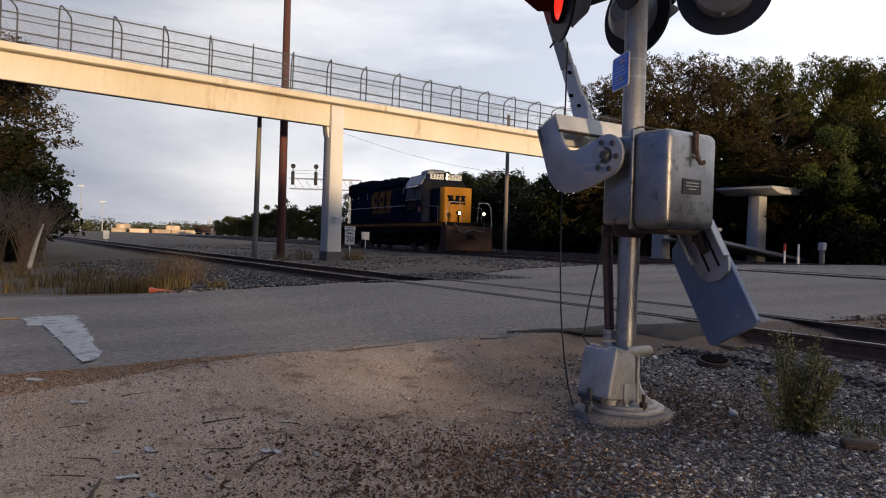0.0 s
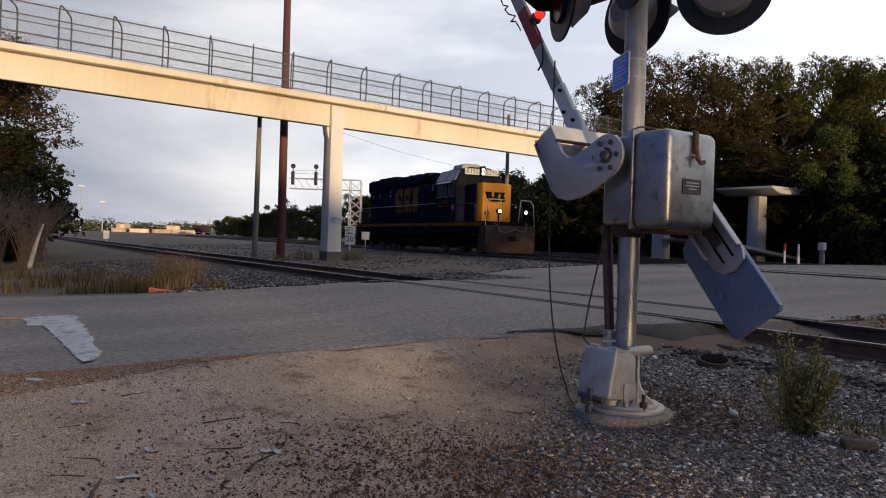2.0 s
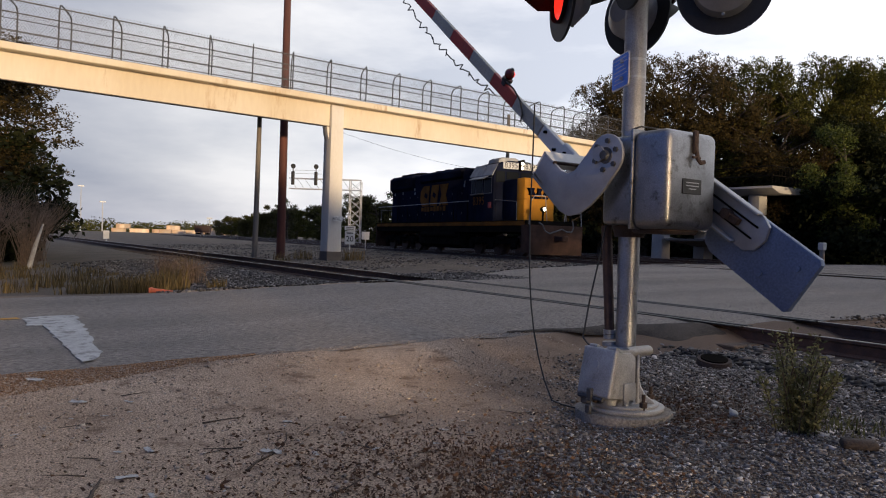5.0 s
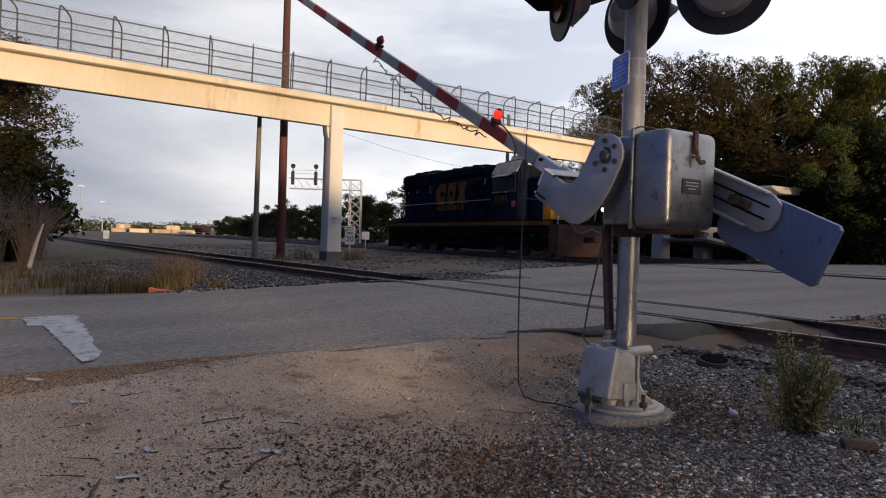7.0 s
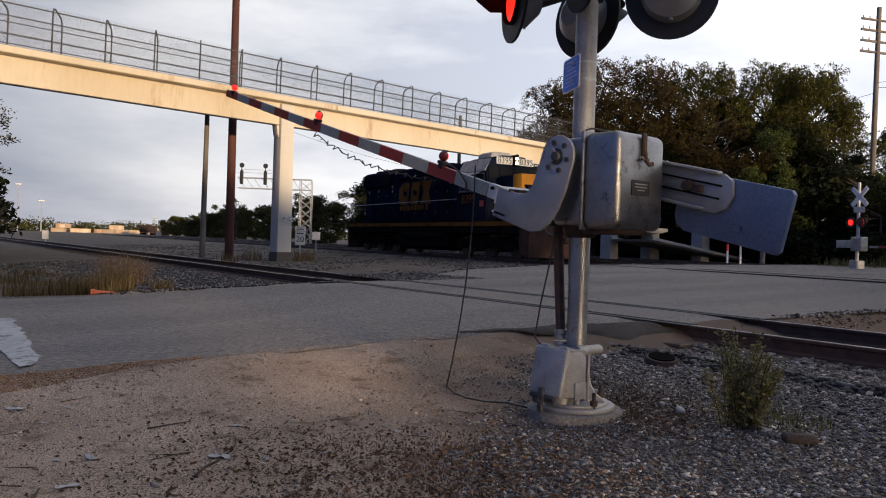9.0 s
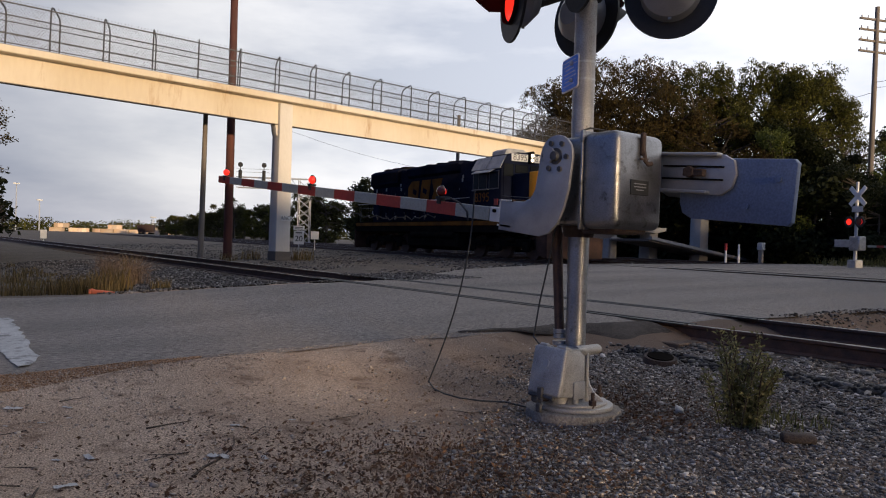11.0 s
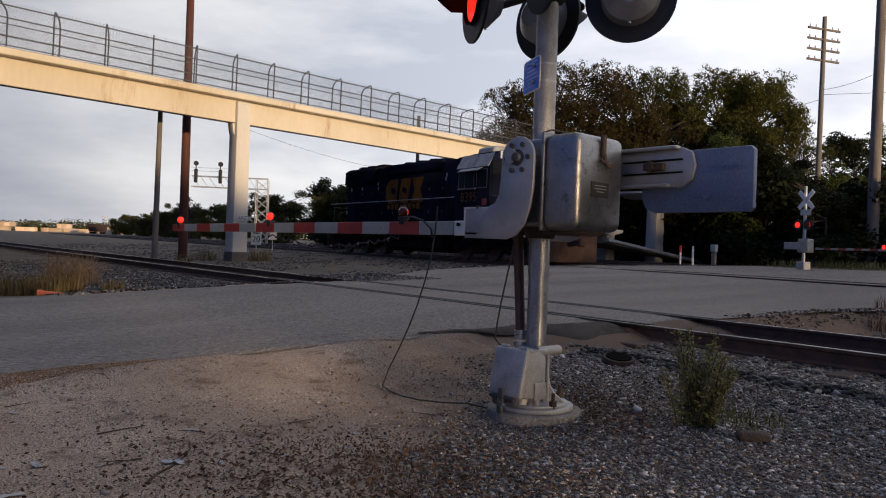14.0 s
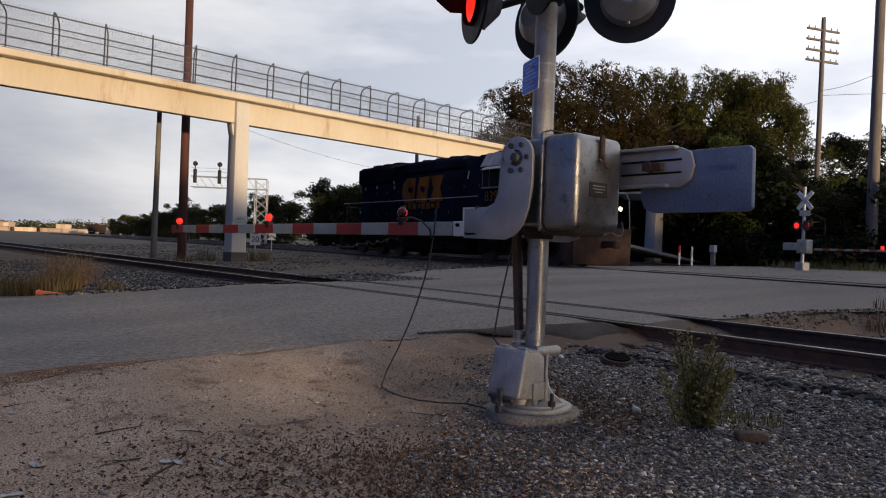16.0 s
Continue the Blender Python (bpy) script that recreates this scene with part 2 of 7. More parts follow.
M = dict(
    dirt=dirt_mat(),
    asphalt=mat("asphalt", (0.275, 0.240, 0.208), (0.195, 0.172, 0.151), 0.95, 0, 0.35, 75, 0.9, (0.115, 0.108, 0.102), 0.62, stretch=(0.22, 1.5, 1), spec=0.2, grain=0.8),
    asphalt_patch=mat("asphalt_patch", (0.075, 0.073, 0.072), (0.06, 0.058, 0.057), 0.95, 0, 0.8, 55, 0.6, spec=0.2),
    # damp soil, darkened further to carry the asphalt edge's shadow
    damp=mat("damp_soil", (0.050, 0.042, 0.036), (0.075, 0.062, 0.052), 0.9, 0, 5, 90, 0.9, (0.11, 0.085, 0.065), 0.6, spec=0.2, grain=0.8),
    far_ground=mat("far_ground", (0.13, 0.12, 0.105), (0.09, 0.085, 0.07), 0.95, 0, 0.08, 8, 0.3),
    stone=mat("stone", (0.085, 0.078, 0.072), (0.045, 0.042, 0.04), 0.9, 0, 14, 80, 0.4),
    rail=mat("rail", (0.11, 0.062, 0.045), (0.065, 0.042, 0.034), 0.75, 0.3, 8, 90, 0.3, (0.11, 0.06, 0.035), 0.6),
    railhead=mat("railhead", (0.42, 0.40, 0.38), (0.30, 0.28, 0.26), 0.32, 1.0, 6, 80, 0.1),
    tie=mat("tie", (0.10, 0.07, 0.05), (0.06, 0.045, 0.035), 0.95, 0, 4, 50, 0.6, stretch=(1, 6, 1), rand=0.3),
    paint_white=mat("road_paint_white", (0.50, 0.49, 0.46), (0.40, 0.39, 0.37), 0.85, 0, 2.5, 70, 0.3, (0.19, 0.178, 0.168), 0.50),
    paint_yellow=mat("road_paint_yellow", (0.55, 0.30, 0.06), (0.42, 0.23, 0.06), 0.85, 0, 3, 70, 0.3, (0.15, 0.14, 0.13), 0.6),
    concrete=mat("concrete", (0.36, 0.35, 0.33), (0.28, 0.27, 0.255), 0.9, 0, 0.9, 35, 0.25, (0.28, 0.24, 0.19), 0.66),
    bridge_paint=mat("bridge_paint", (0.67, 0.605, 0.50), (0.56, 0.48, 0.36), 0.7, 0, 0.30, 9, 0.03, (0.36, 0.22, 0.11), 0.57, stretch=(0.9, 1, 0.22), grain=0.1),
    pier_paint=mat("pier_paint", (0.66, 0.63, 0.58), (0.58, 0.55, 0.5), 0.7, 0, 0.6, 20, 0.04, (0.42, 0.38, 0.32), 0.68, grain=0.12, stretch=(1, 1, 0.3)),
    pier_base=mat("pier_base", (0.14, 0.12, 0.105), (0.10, 0.09, 0.08), 0.9, 0, 2, 40, 0.3),
    fence=mat("fence_steel", (0.10, 0.10, 0.105), (0.07, 0.07, 0.075), 0.55, 0.6, 4, 60, 0.1),
    alu=mat("weathered_aluminium", (0.37, 0.375, 0.39), (0.24, 0.245, 0.26), 0.42, 0.88, 4.5, 120, 0.1, (0.15, 0.145, 0.14), 0.55),
    alu_box=mat("box_aluminium", (0.30, 0.30, 0.31), (0.20, 0.20, 0.21), 0.36, 0.92, 4.0, 120, 0.1, (0.11, 0.105, 0.10), 0.55),
    alu_light=mat("cast_aluminium", (0.40, 0.395, 0.39), (0.30, 0.295, 0.29), 0.55, 0.5, 7, 120, 0.25, (0.20, 0.185, 0.17), 0.6),
    plate=mat("galvanised_plate", (0.38, 0.385, 0.40), (0.29, 0.295, 0.31), 0.5, 0.55, 5, 110, 0.05, (0.24, 0.235, 0.24), 0.62, grain=0.1),
    rust=mat("rust", (0.075, 0.048, 0.036), (0.045, 0.03, 0.025), 0.9, 0.1, 5, 60, 0.4, (0.14, 0.07, 0.04), 0.64),
    black=mat("black_paint", (0.012, 0.012, 0.014), (0.008, 0.008, 0.009), 0.6, 0, 4, 60, 0.1, (0.05, 0.05, 0.05), 0.7),
    rubber=mat("cable_rubber", (0.015, 0.015, 0.015), (0.03, 0.03, 0.03), 0.6, 0, 10, 80, 0.1),
    white_paint=mat("chalky_white_paint", (0.66, 0.65, 0.61), (0.54, 0.53, 0.50), 0.6, 0, 5, 60, 0.05, (0.22, 0.14, 0.10), 0.66, grain=0.12),
    bolt=mat("bolt_steel", (0.10, 0.10, 0.105), (0.06, 0.06, 0.062), 0.6, 0.5, 20, 90, 0.1),
    arm_white=mat("arm_white", (0.36, 0.36, 0.31), (0.29, 0.29, 0.25), 0.5, 0, 3, 60, 0.1, (0.33, 0.31, 0.27), 0.7),
    arm_red=mat("arm_red", (0.34, 0.035, 0.022), (0.26, 0.032, 0.022), 0.45, 0, 3, 60, 0.1, (0.22, 0.05, 0.04), 0.7),
    sign_blue=mat("sign_blue", (0.02, 0.20, 0.80), (0.02, 0.17, 0.68), 0.5, 0, 3, 60, 0.05),
    bar_blue=mat("sign_lettering", (0.30, 0.42, 0.72), (0.26, 0.38, 0.68), 0.5, 0, 5, 60, 0.0),
    sign_white=mat("sign_white", (0.72, 0.72, 0.71), (0.62, 0.62, 0.61), 0.5, 0, 3, 60, 0.05),
    ink=mat("ink", (0.015, 0.015, 0.015), (0.02, 0.02, 0.02), 0.6, 0, 5, 60, 0.0),
    # unlit lens colour, worn by the added covers that blink the lamps
    lens_dark=mat("lens_unlit", (0.10, 0.006, 0.006), (0.07, 0.005, 0.005), 0.2, 0, 5, 90, 0.3),
    lens_lit=mat("lamp_red", (1.0, 0.03, 0.016), (0.8, 0.02, 0.012), 0.4, 0, 5, 120, 0.2, emit=1.25),
    headlight=mat("headlight", (1.0, 0.86, 0.62), (1.0, 0.9, 0.7), 0.4, 0, 5, 60, 0.0, emit=6.0),
    loco_blue=mat("loco_blue", (0.011, 0.015, 0.032), (0.009, 0.010, 0.018), 0.6, 0, 0.7, 50, 0.05, (0.014, 0.013, 0.013), 0.64, spec=0.0),
    loco_dark=mat("loco_underframe", (0.010, 0.009, 0.008), (0.016, 0.014, 0.012), 0.9, 0.0, 2, 40, 0.2, spec=0.0),
    loco_yellow=mat("loco_yellow", (0.50, 0.22, 0.018), (0.40, 0.17, 0.02), 0.5, 0, 0.9, 50, 0.05, (0.26, 0.14, 0.05), 0.66, spec=0.1),
    loco_logo=mat("loco_faded_yellow", (0.20, 0.085, 0.018), (0.11, 0.05, 0.016), 0.7, 0, 1.2, 40, 0.05, (0.03, 0.023, 0.02), 0.6, spec=0.02),
    loco_grey=mat("loco_grey", (0.085, 0.09, 0.105), (0.055, 0.06, 0.07), 0.6, 0, 1.5, 40, 0.05, (0.10, 0.09, 0.09), 0.66),
    loco_roof=mat("loco_pale_grey", (0.34, 0.35, 0.36), (0.22, 0.23, 0.24), 0.6, 0, 2.5, 40, 0.05, (0.10, 0.09, 0.09), 0.6),
    loco_red=mat("loco_red", (0.32, 0.03, 0.03), (0.2, 0.03, 0.03), 0.6, 0, 3, 40, 0.05),
    loco_pilot=mat("loco_pilot", (0.085, 0.05, 0.038), (0.045, 0.03, 0.025), 0.8, 0.1, 2, 40, 0.2, (0.07, 0.042, 0.03), 0.62, spec=0.05),
    window=mat("window_glass", (0.012, 0.014, 0.016), (0.01, 0.011, 0.012), 0.12, 0, 2, 30, 0.0, spec=0.04),
    number_board=mat("number_board", (0.6, 0.61, 0.6), (0.5, 0.51, 0.5), 0.5, 0, 3, 40, 0.0, emit=0.06),
    old_concrete=mat("old_concrete", (0.22, 0.20, 0.175), (0.15, 0.135, 0.12), 0.95, 0, 5, 60, 0.6, (0.09, 0.08, 0.07), 0.58, grain=0.6),
    wood_pole=mat("pole_wood", (0.21, 0.185, 0.16), (0.14, 0.12, 0.105), 0.9, 0, 1.5, 60, 0.5, (0.08, 0.06, 0.05), 0.64, stretch=(3, 3, 0.4)),
    rust_pole=mat("rusty_steel_pole", (0.13, 0.045, 0.035), (0.07, 0.03, 0.027), 0.85, 0.1, 1.2, 60, 0.2, (0.20, 0.10, 0.07), 0.63, stretch=(2, 2, 0.4)),
    galv=mat("galvanised", (0.48, 0.49, 0.5), (0.38, 0.39, 0.4), 0.5, 0.5, 3, 60, 0.1),
    bark=mat("bark", (0.085, 0.065, 0.05), (0.05, 0.04, 0.032), 0.95, 0, 4, 40, 0.7, stretch=(2, 2, 0.5)),
    dead_wood=mat("bleached_wood", (0.48, 0.44, 0.38), (0.36, 0.32, 0.27), 0.9, 0, 6, 60, 0.4),
    twig=mat("twig", (0.05, 0.035, 0.027), (0.08, 0.06, 0.045), 0.95, 0, 12, 90, 0.4),
    dry_twig=mat("dry_twig", (0.20, 0.14, 0.10), (0.12, 0.085, 0.06), 0.95, 0, 12, 90, 0.4),
    orange_grit=leaf_mat("orange_grit", (0.16, 0.085, 0.045), (0.46, 0.28, 0.16), 0.0),
    litter=mat("litter_paper", (0.48, 0.46, 0.43), (0.34, 0.32, 0.29), 0.8, 0, 9, 60, 0.3),
    orange=mat("orange_plastic", (0.65, 0.14, 0.05), (0.5, 0.12, 0.05), 0.6, 0, 6, 60, 0.1),
    leaf=leaf_mat("leaf_green", (0.014, 0.017, 0.005), (0.115, 0.112, 0.022)),
    leaf_far=leaf_mat("leaf_far", (0.020, 0.023, 0.008), (0.085, 0.080, 0.028)),
    leaf_gold=leaf_mat("leaf_olive", (0.014, 0.012, 0.005), (0.088, 0.062, 0.020)),
    leaf_bright=leaf_mat("leaf_bright", (0.02, 0.032, 0.008), (0.13, 0.15, 0.03)),
    # near-black leaves: the shade inside the wood is put into the colour
    leaf_shaded=leaf_mat("leaf_shaded", (0.007, 0.010, 0.004), (0.022, 0.027, 0.009)),
    grass=leaf_mat("dry_grass", (0.06, 0.048, 0.022), (0.25, 0.175, 0.075)),
    brush=leaf_mat("bush_green", (0.065, 0.070, 0.028), (0.21, 0.195, 0.085)),
    needles=leaf_mat("brown_leaf_litter", (0.05, 0.030, 0.021), (0.165, 0.092, 0.055)),
    flake=leaf_mat("leaf_flakes", (0.09, 0.06, 0.042), (0.36, 0.27, 0.19), 0.0, 0.7),
    gravel=leaf_mat("gravel", (0.10, 0.086, 0.073), (0.66, 0.59, 0.52), 0.0, 0.8),
    pebble=leaf_mat("pebble", (0.24, 0.18, 0.14), (0.52, 0.44, 0.36), 0.0),
    crumb=leaf_mat("crumb", (0.11, 0.078, 0.058), (0.40, 0.30, 0.22), 0.0),
    ballast=leaf_mat("ballast", (0.03, 0.026, 0.023), (0.31, 0.285, 0.26), 0.0, 0.75),
    weight=mat("counterweight_blue_grey", (0.155, 0.20, 0.30), (0.115, 0.15, 0.235), 0.5, 0.15, 2.5, 70, 0.1, (0.13, 0.15, 0.19), 0.66),
    car_body=mat("wagon_brown", (0.045, 0.022, 0.018), (0.03, 0.018, 0.015), 0.8, 0, 1, 20, 0.1),
    container=mat("container", (0.62, 0.40, 0.22), (0.70, 0.58, 0.45), 0.7, 0, 0.2, 5, 0.0, rand=0.4),
    reflector_red=mat("marker_red", (0.55, 0.03, 0.025), (0.4, 0.03, 0.03), 0.5, 0, 6, 60, 0.0),
)

# ---- mesh helpers ----


def box(bm, c, s, bevel=0.0, seg=1, rot=None):
    r = bmesh.ops.create_cube(bm, size=1.0)
    m = Matrix.Translation(c) @ (rot or Matrix()) @ Matrix.Diagonal((*s, 1))
    bmesh.ops.transform(bm, matrix=m, verts=r["verts"])
    if bevel:
        es = list({e for v in r["verts"] for e in v.link_edges})
        bmesh.ops.bevel(bm, geom=es, offset=bevel, segments=seg, profile=0.5, affect='EDGES')


def rod(bm, p, q, r0, r1=None, n=10, caps=True):
    p, q = Vector(p), Vector(q)
    d = q - p
    r = bmesh.ops.create_cone(bm, cap_ends=caps, segments=n, radius1=r0, radius2=r0 if r1 is None else r1, depth=d.length)
    m = Matrix.Translation((p + q) / 2) @ d.to_track_quat("Z", "Y").to_matrix().to_4x4()
    bmesh.ops.transform(bm, matrix=m, verts=r["verts"])


def tube(bm, pts, r, n=8):
    for p, q in zip(pts, pts[1:]):
        rod(bm, p, q, r, n=n)
    for p in pts[1:-1]:
        g = bmesh.ops.create_icosphere(bm, subdivisions=1, radius=r * 1.03)
        bmesh.ops.translate(bm, vec=p, verts=g["verts"])


def prism(bm, outline, axis, lo, hi, bevel=0.0):
    """Extrudes a flat outline along axis X, Y or Z from lo to hi."""
    def at(u, v, w):
        return {"X": (w, u, v), "Y": (u, w, v), "Z": (u, v, w)}[axis]
    a, b = [bm.verts.new(at(u, v, lo)) for u, v in outline], [bm.verts.new(at(u, v, hi)) for u, v in outline]
    fs = [bm.faces.new(a), bm.faces.new(b[::-1])]
    k = len(outline)
    for i in range(k):
        fs.append(bm.faces.new((a[i], b[i], b[(i + 1) % k], a[(i + 1) % k])))
    bmesh.ops.recalc_face_normals(bm, faces=fs)
    if bevel:
        rim = [e for e in {e for f in fs[:2] for e in f.edges}]
        bmesh.ops.bevel(bm, geom=rim, offset=bevel, segments=2, profile=0.5, affect='EDGES')


def disc(bm, c, axis, r, depth, n=28, r2=None):
    a = Vector(axis).normalized() * depth / 2
    rod(bm, Vector(c) - a, Vector(c) + a, r, r if r2 is None else r2, n)


def mesh_of(name, bm, material, smooth=False):
    me = bpy.data.meshes.new(name)
    bm.to_mesh(me)
    bm.free()
    me.materials.append(material)
    if smooth:
        me.shade_smooth()
        try:
            me.set_sharp_from_angle(angle=radians(40))
        except AttributeError:
            pass
    return me


def part(name, bm, material, parent=None, label="", smooth=True):
    ob = new(name, mesh_of(name, bm, material, smooth))
    ob.parent = parent
    return tagged(ob, label)


def thing(name, m, label, category, group="", kind=""):
    ob = new(name)
    ob.matrix_basis = m
    return tagged(ob, label, category, group, kind)


def single(name, bm, material, label, category="", group="", kind="", m=None, smooth=True):
    ob = part(name, bm, material, None, label, smooth)
    if m:
        ob.matrix_basis = m
    return tagged(ob, "", category, group, kind)


def shape(*makers):
    bm = bmesh.new()
    for f, *a in makers:
        f(bm, *a)
    return bm


def text(name, words, size, m, material, parent, depth=0.002, width=1.0):
    cu = bpy.data.curves.new(name, 'FONT')
    cu.body, cu.size, cu.extrude, cu.align_x, cu.align_y = words, size, depth, 'CENTER', 'CENTER'
    tmp = bpy.data.objects.new(name, cu)
    me = bpy.data.meshes.new_from_object(tmp)
    bpy.data.objects.remove(tmp)
    me.materials.clear()
    me.materials.append(material)
    ob = new(name, me)
    ob.parent = parent
    ob.matrix_basis = m @ Matrix.Diagonal((width, 1, 1, 1))
    return ob


def lerp(x, xs, ys):
    return float(np.interp(x, xs, ys))


# ---- ground ----
ROAD_LO, ROAD_HI = 6.7, 13.9


def road_z(x):
    return lerp(x, (-40, 0, 3, 6.4, 9.6, 16, 22, 40, 80), (0.0, 0.08, 0.13, 0.345, 0.35, 0.45, 0.53, 0.55, 0.55))


def land_z(x):
    return lerp(x, (-40, 3.6, 5.6, 7.0, 9.4, 11, 18, 22, 80), (-0.05, 0.0, 0.13, 0.17, 0.17, 0.05, 0.30, 0.40, 0.5))


def road_edges(x):
    return (lerp(x, (-40, 3, 5, 6.6, 9, 12, 20, 60), (6.5, 6.3, 5.8, 5.2, 4.8, 4.4, 1.0, -8)), lerp(x, (-40, 1, 5, 6.5, 9.5, 14, 20, 60), (13.7, 13.5, 12.9, 12.4, 13.3, 16.5, 18.5, 21)))


def ground_z(x, y):
    lo, hi = road_edges(x)
    d = max(lo - y, y - hi, 0.0)
    k = max(0.0, 1 - d / (1.6 if x < 5.2 else 0.7))
    k = k * k * (3 - 2 * k)
    z = land_z(x) * (1 - k) + road_z(x) * k
    if d > 0:
        z += 0.02 * noise.noise((x * 1.1, y * 1.1, 0)) * min(1, d)
    return z


def build_ground():
    xs = sorted({-2000, -800, -300, -120, -60, -40, -25, *np.arange(-16, 30.01, 0.35).round(3).tolist(), 34, 40, 48, 60, 80, 120, 300, 800, 2000})
    ys = sorted({-2000, -800, -300, -120, -60, -30, -15, *np.arange(-6, 36.01, 0.35).round(3).tolist(), 40, 48, 60, 80, 120, 200, 400, 900, 2500})
    vs = [(x, y, ground_z(x, y) - (0.03 if road_edges(x)[0] < y < road_edges(x)[1] and -40 < x < 60 else 0)) for y in ys for x in xs]
    w = len(xs)
    fs = [(j * w + i, j * w + i + 1, (j + 1) * w + i + 1, (j + 1) * w + i) for j in range(len(ys) - 1) for i in range(w - 1)]
    me = bpy.data.meshes.new("ground")
    me.from_pydata(vs, [], fs)
    me.materials.append(M["dirt"])
    me.shade_smooth()
    tagged(new("ground", me), "bare brown dirt and gravel ground beside the tracks", "ground", kind="structure")
    xs = [-60, -40, -30, -20] + np.arange(-12, 32, 0.4).round(3).tolist() + [36, 42, 50, 60]
    vs, fs, n = [], [], 15
    for x in xs:
        lo, hi = road_edges(x)
        lo += 0.22 * noise.noise((x * 0.9, 0, 3)) + 0.1 * noise.noise((x * 3.1, 0, 5))
        hi += 0.18 * noise.noise((x * 0.8, 9, 3))
        for j in range(n + 1):
            y = lo + (hi - lo) * j / n
            vs.append((x, y, road_z(x) + 0.012 - (0.03 if j in (0, n) else 0)))
    for i in range(len(xs) - 1):
        for j in range(n):
            fs.append((i * (n + 1) + j, (i + 1) * (n + 1) + j, (i + 1) * (n + 1) + j + 1, i * (n + 1) + j + 1))
    me = bpy.data.meshes.new("road")
    me.from_pydata(vs, [], fs)
    me.materials.append(M["asphalt"])
    me.shade_smooth()
    tagged(new("road", me), "worn grey asphalt road over the level crossing", "road", kind="structure")


build_ground()

# ---- tracks ----
NEAR = pose(8.15, 5.0, 0.36, 0, 0, -1.6)
FAR_TURN = pose(0, 0, 0, 0, 0, -8.06)
FAR = FAR_TURN @ pose(19.94, 0, 0.55)
YARD = FAR_TURN @ pose(24.6, 0, 0.55)


def rail_profile():
    return [(-0.07, -0.17), (0.07, -0.17), (0.07, -0.155), (0.012, -0.135), (0.012, -0.045), (0.036, -0.03), (0.036, -0.004), (-0.036, -0.004), (-0.036, -0.03), (-0.012, -0.045), (-0.012, -0.135), (-0.07, -0.155)]


def build_track(m, y0, y1, ties, label, sunk):
    t = thing("railway_track", m, label, "railway track", kind="structure")
    for sx in (-0.7525, 0.7525):
        bm = bmesh.new()
        prism(bm, [(sx + u, v) for u, v in rail_profile()], "Y", y0, y1)
        r = part("rail", bm, M["rail"], t, "rusty brown steel rail", smooth=False)
        part("rail_head", shape((box, (sx, (y0 + y1) / 2, -0.002), (0.05, y1 - y0, 0.006))), M["railhead"], r, "polished steel running surface", smooth=False)
    me = mesh_of("tie", shape((box, (0, 0, 0), (2.6, 0.23, 0.17), 0.012)), M["tie"])
    for y in ties:
        if not (sunk[0] < y < sunk[1]):
            o = new("tie", me)
            o.parent = t
            o.matrix_basis = pose(random.uniform(-0.04, 0.04), y, -0.252, 0, random.uniform(-0.6, 0.6), random.uniform(-1, 1))
    return t


build_track(NEAR, -40, 140, np.arange(-9, 40, 0.53), "nearest single railway track of rusty rails on wooden ties", (-0.3, 8.6))
build_track(FAR, -60, 200, np.arange(-8, 60, 0.56), "railway track carrying the locomotive over the crossing", (1.0, 17.0))
YARD2 = FAR_TURN @ pose(29.2, 0, 0.55)
YARD3 = FAR_TURN @ pose(34.0, 0, 0.55)
build_track(YARD2, 18, 200, np.arange(18, 60, 0.56), "rusty yard track beyond the locomotive", (1.0, 17.0))
build_track(YARD3, 18, 200, np.arange(18, 50, 0.56), "rusty yard track near the far woods", (1.0, 17.0))
build_track(YARD, -60, 200, np.arange(18, 60, 0.56), "farther yard track of rusty rails", (1.0, 17.0))


def berm(name, m, y0, y1, half, drop, label):
    """The low ballast shoulder under a track: a ridge with an uneven surface."""
    us = [-half - 0.9, -half - 0.4, -half, -1.2, -0.6, 0, 0.6, 1.2, half, half + 0.4, half + 0.9]
    zs = [-drop, -drop * 0.62, -0.24, -0.2, -0.195, -0.2, -0.195, -0.2, -0.24, -drop * 0.62, -drop]
    yy = np.arange(y0, y1, 0.3)
    vs = [(u, y, z + 0.03 * noise.noise((u * 3, y * 3, 1))) for y in yy for u, z in zip(us, zs)]
    w = len(us)
    fs = [(j * w + i, j * w + i + 1, (j + 1) * w + i + 1, (j + 1) * w + i) for j in range(len(yy) - 1) for i in range(w - 1)]
    me = bpy.data.meshes.new(name)
    me.from_pydata(vs, [], fs)
    me.materials.append(M["stone"])
    o = new(name, me)
    o.matrix_basis = m
    return tagged(o, label, "ballast", kind="stuff")


berm("ballast_bed", NEAR, -40, -0.2, 1.5, 0.30, "grey crushed stone ballast under the rails")
berm("ballast_bed", NEAR, 8.4, 90, 2.3, 0.42, "grey crushed stone ballast under the rails")
berm("ballast_bed", FAR, 17.5, 150, 1.5, 0.40, "grey crushed stone ballast under the far rails")
berm("ballast_bed", YARD, 17.5, 150, 1.5, 0.40, "grey crushed stone ballast under the yard rails")

# ---- footbridge ----
BY, B_BOT, B_TOP = 29.07, 6.1, 7.32


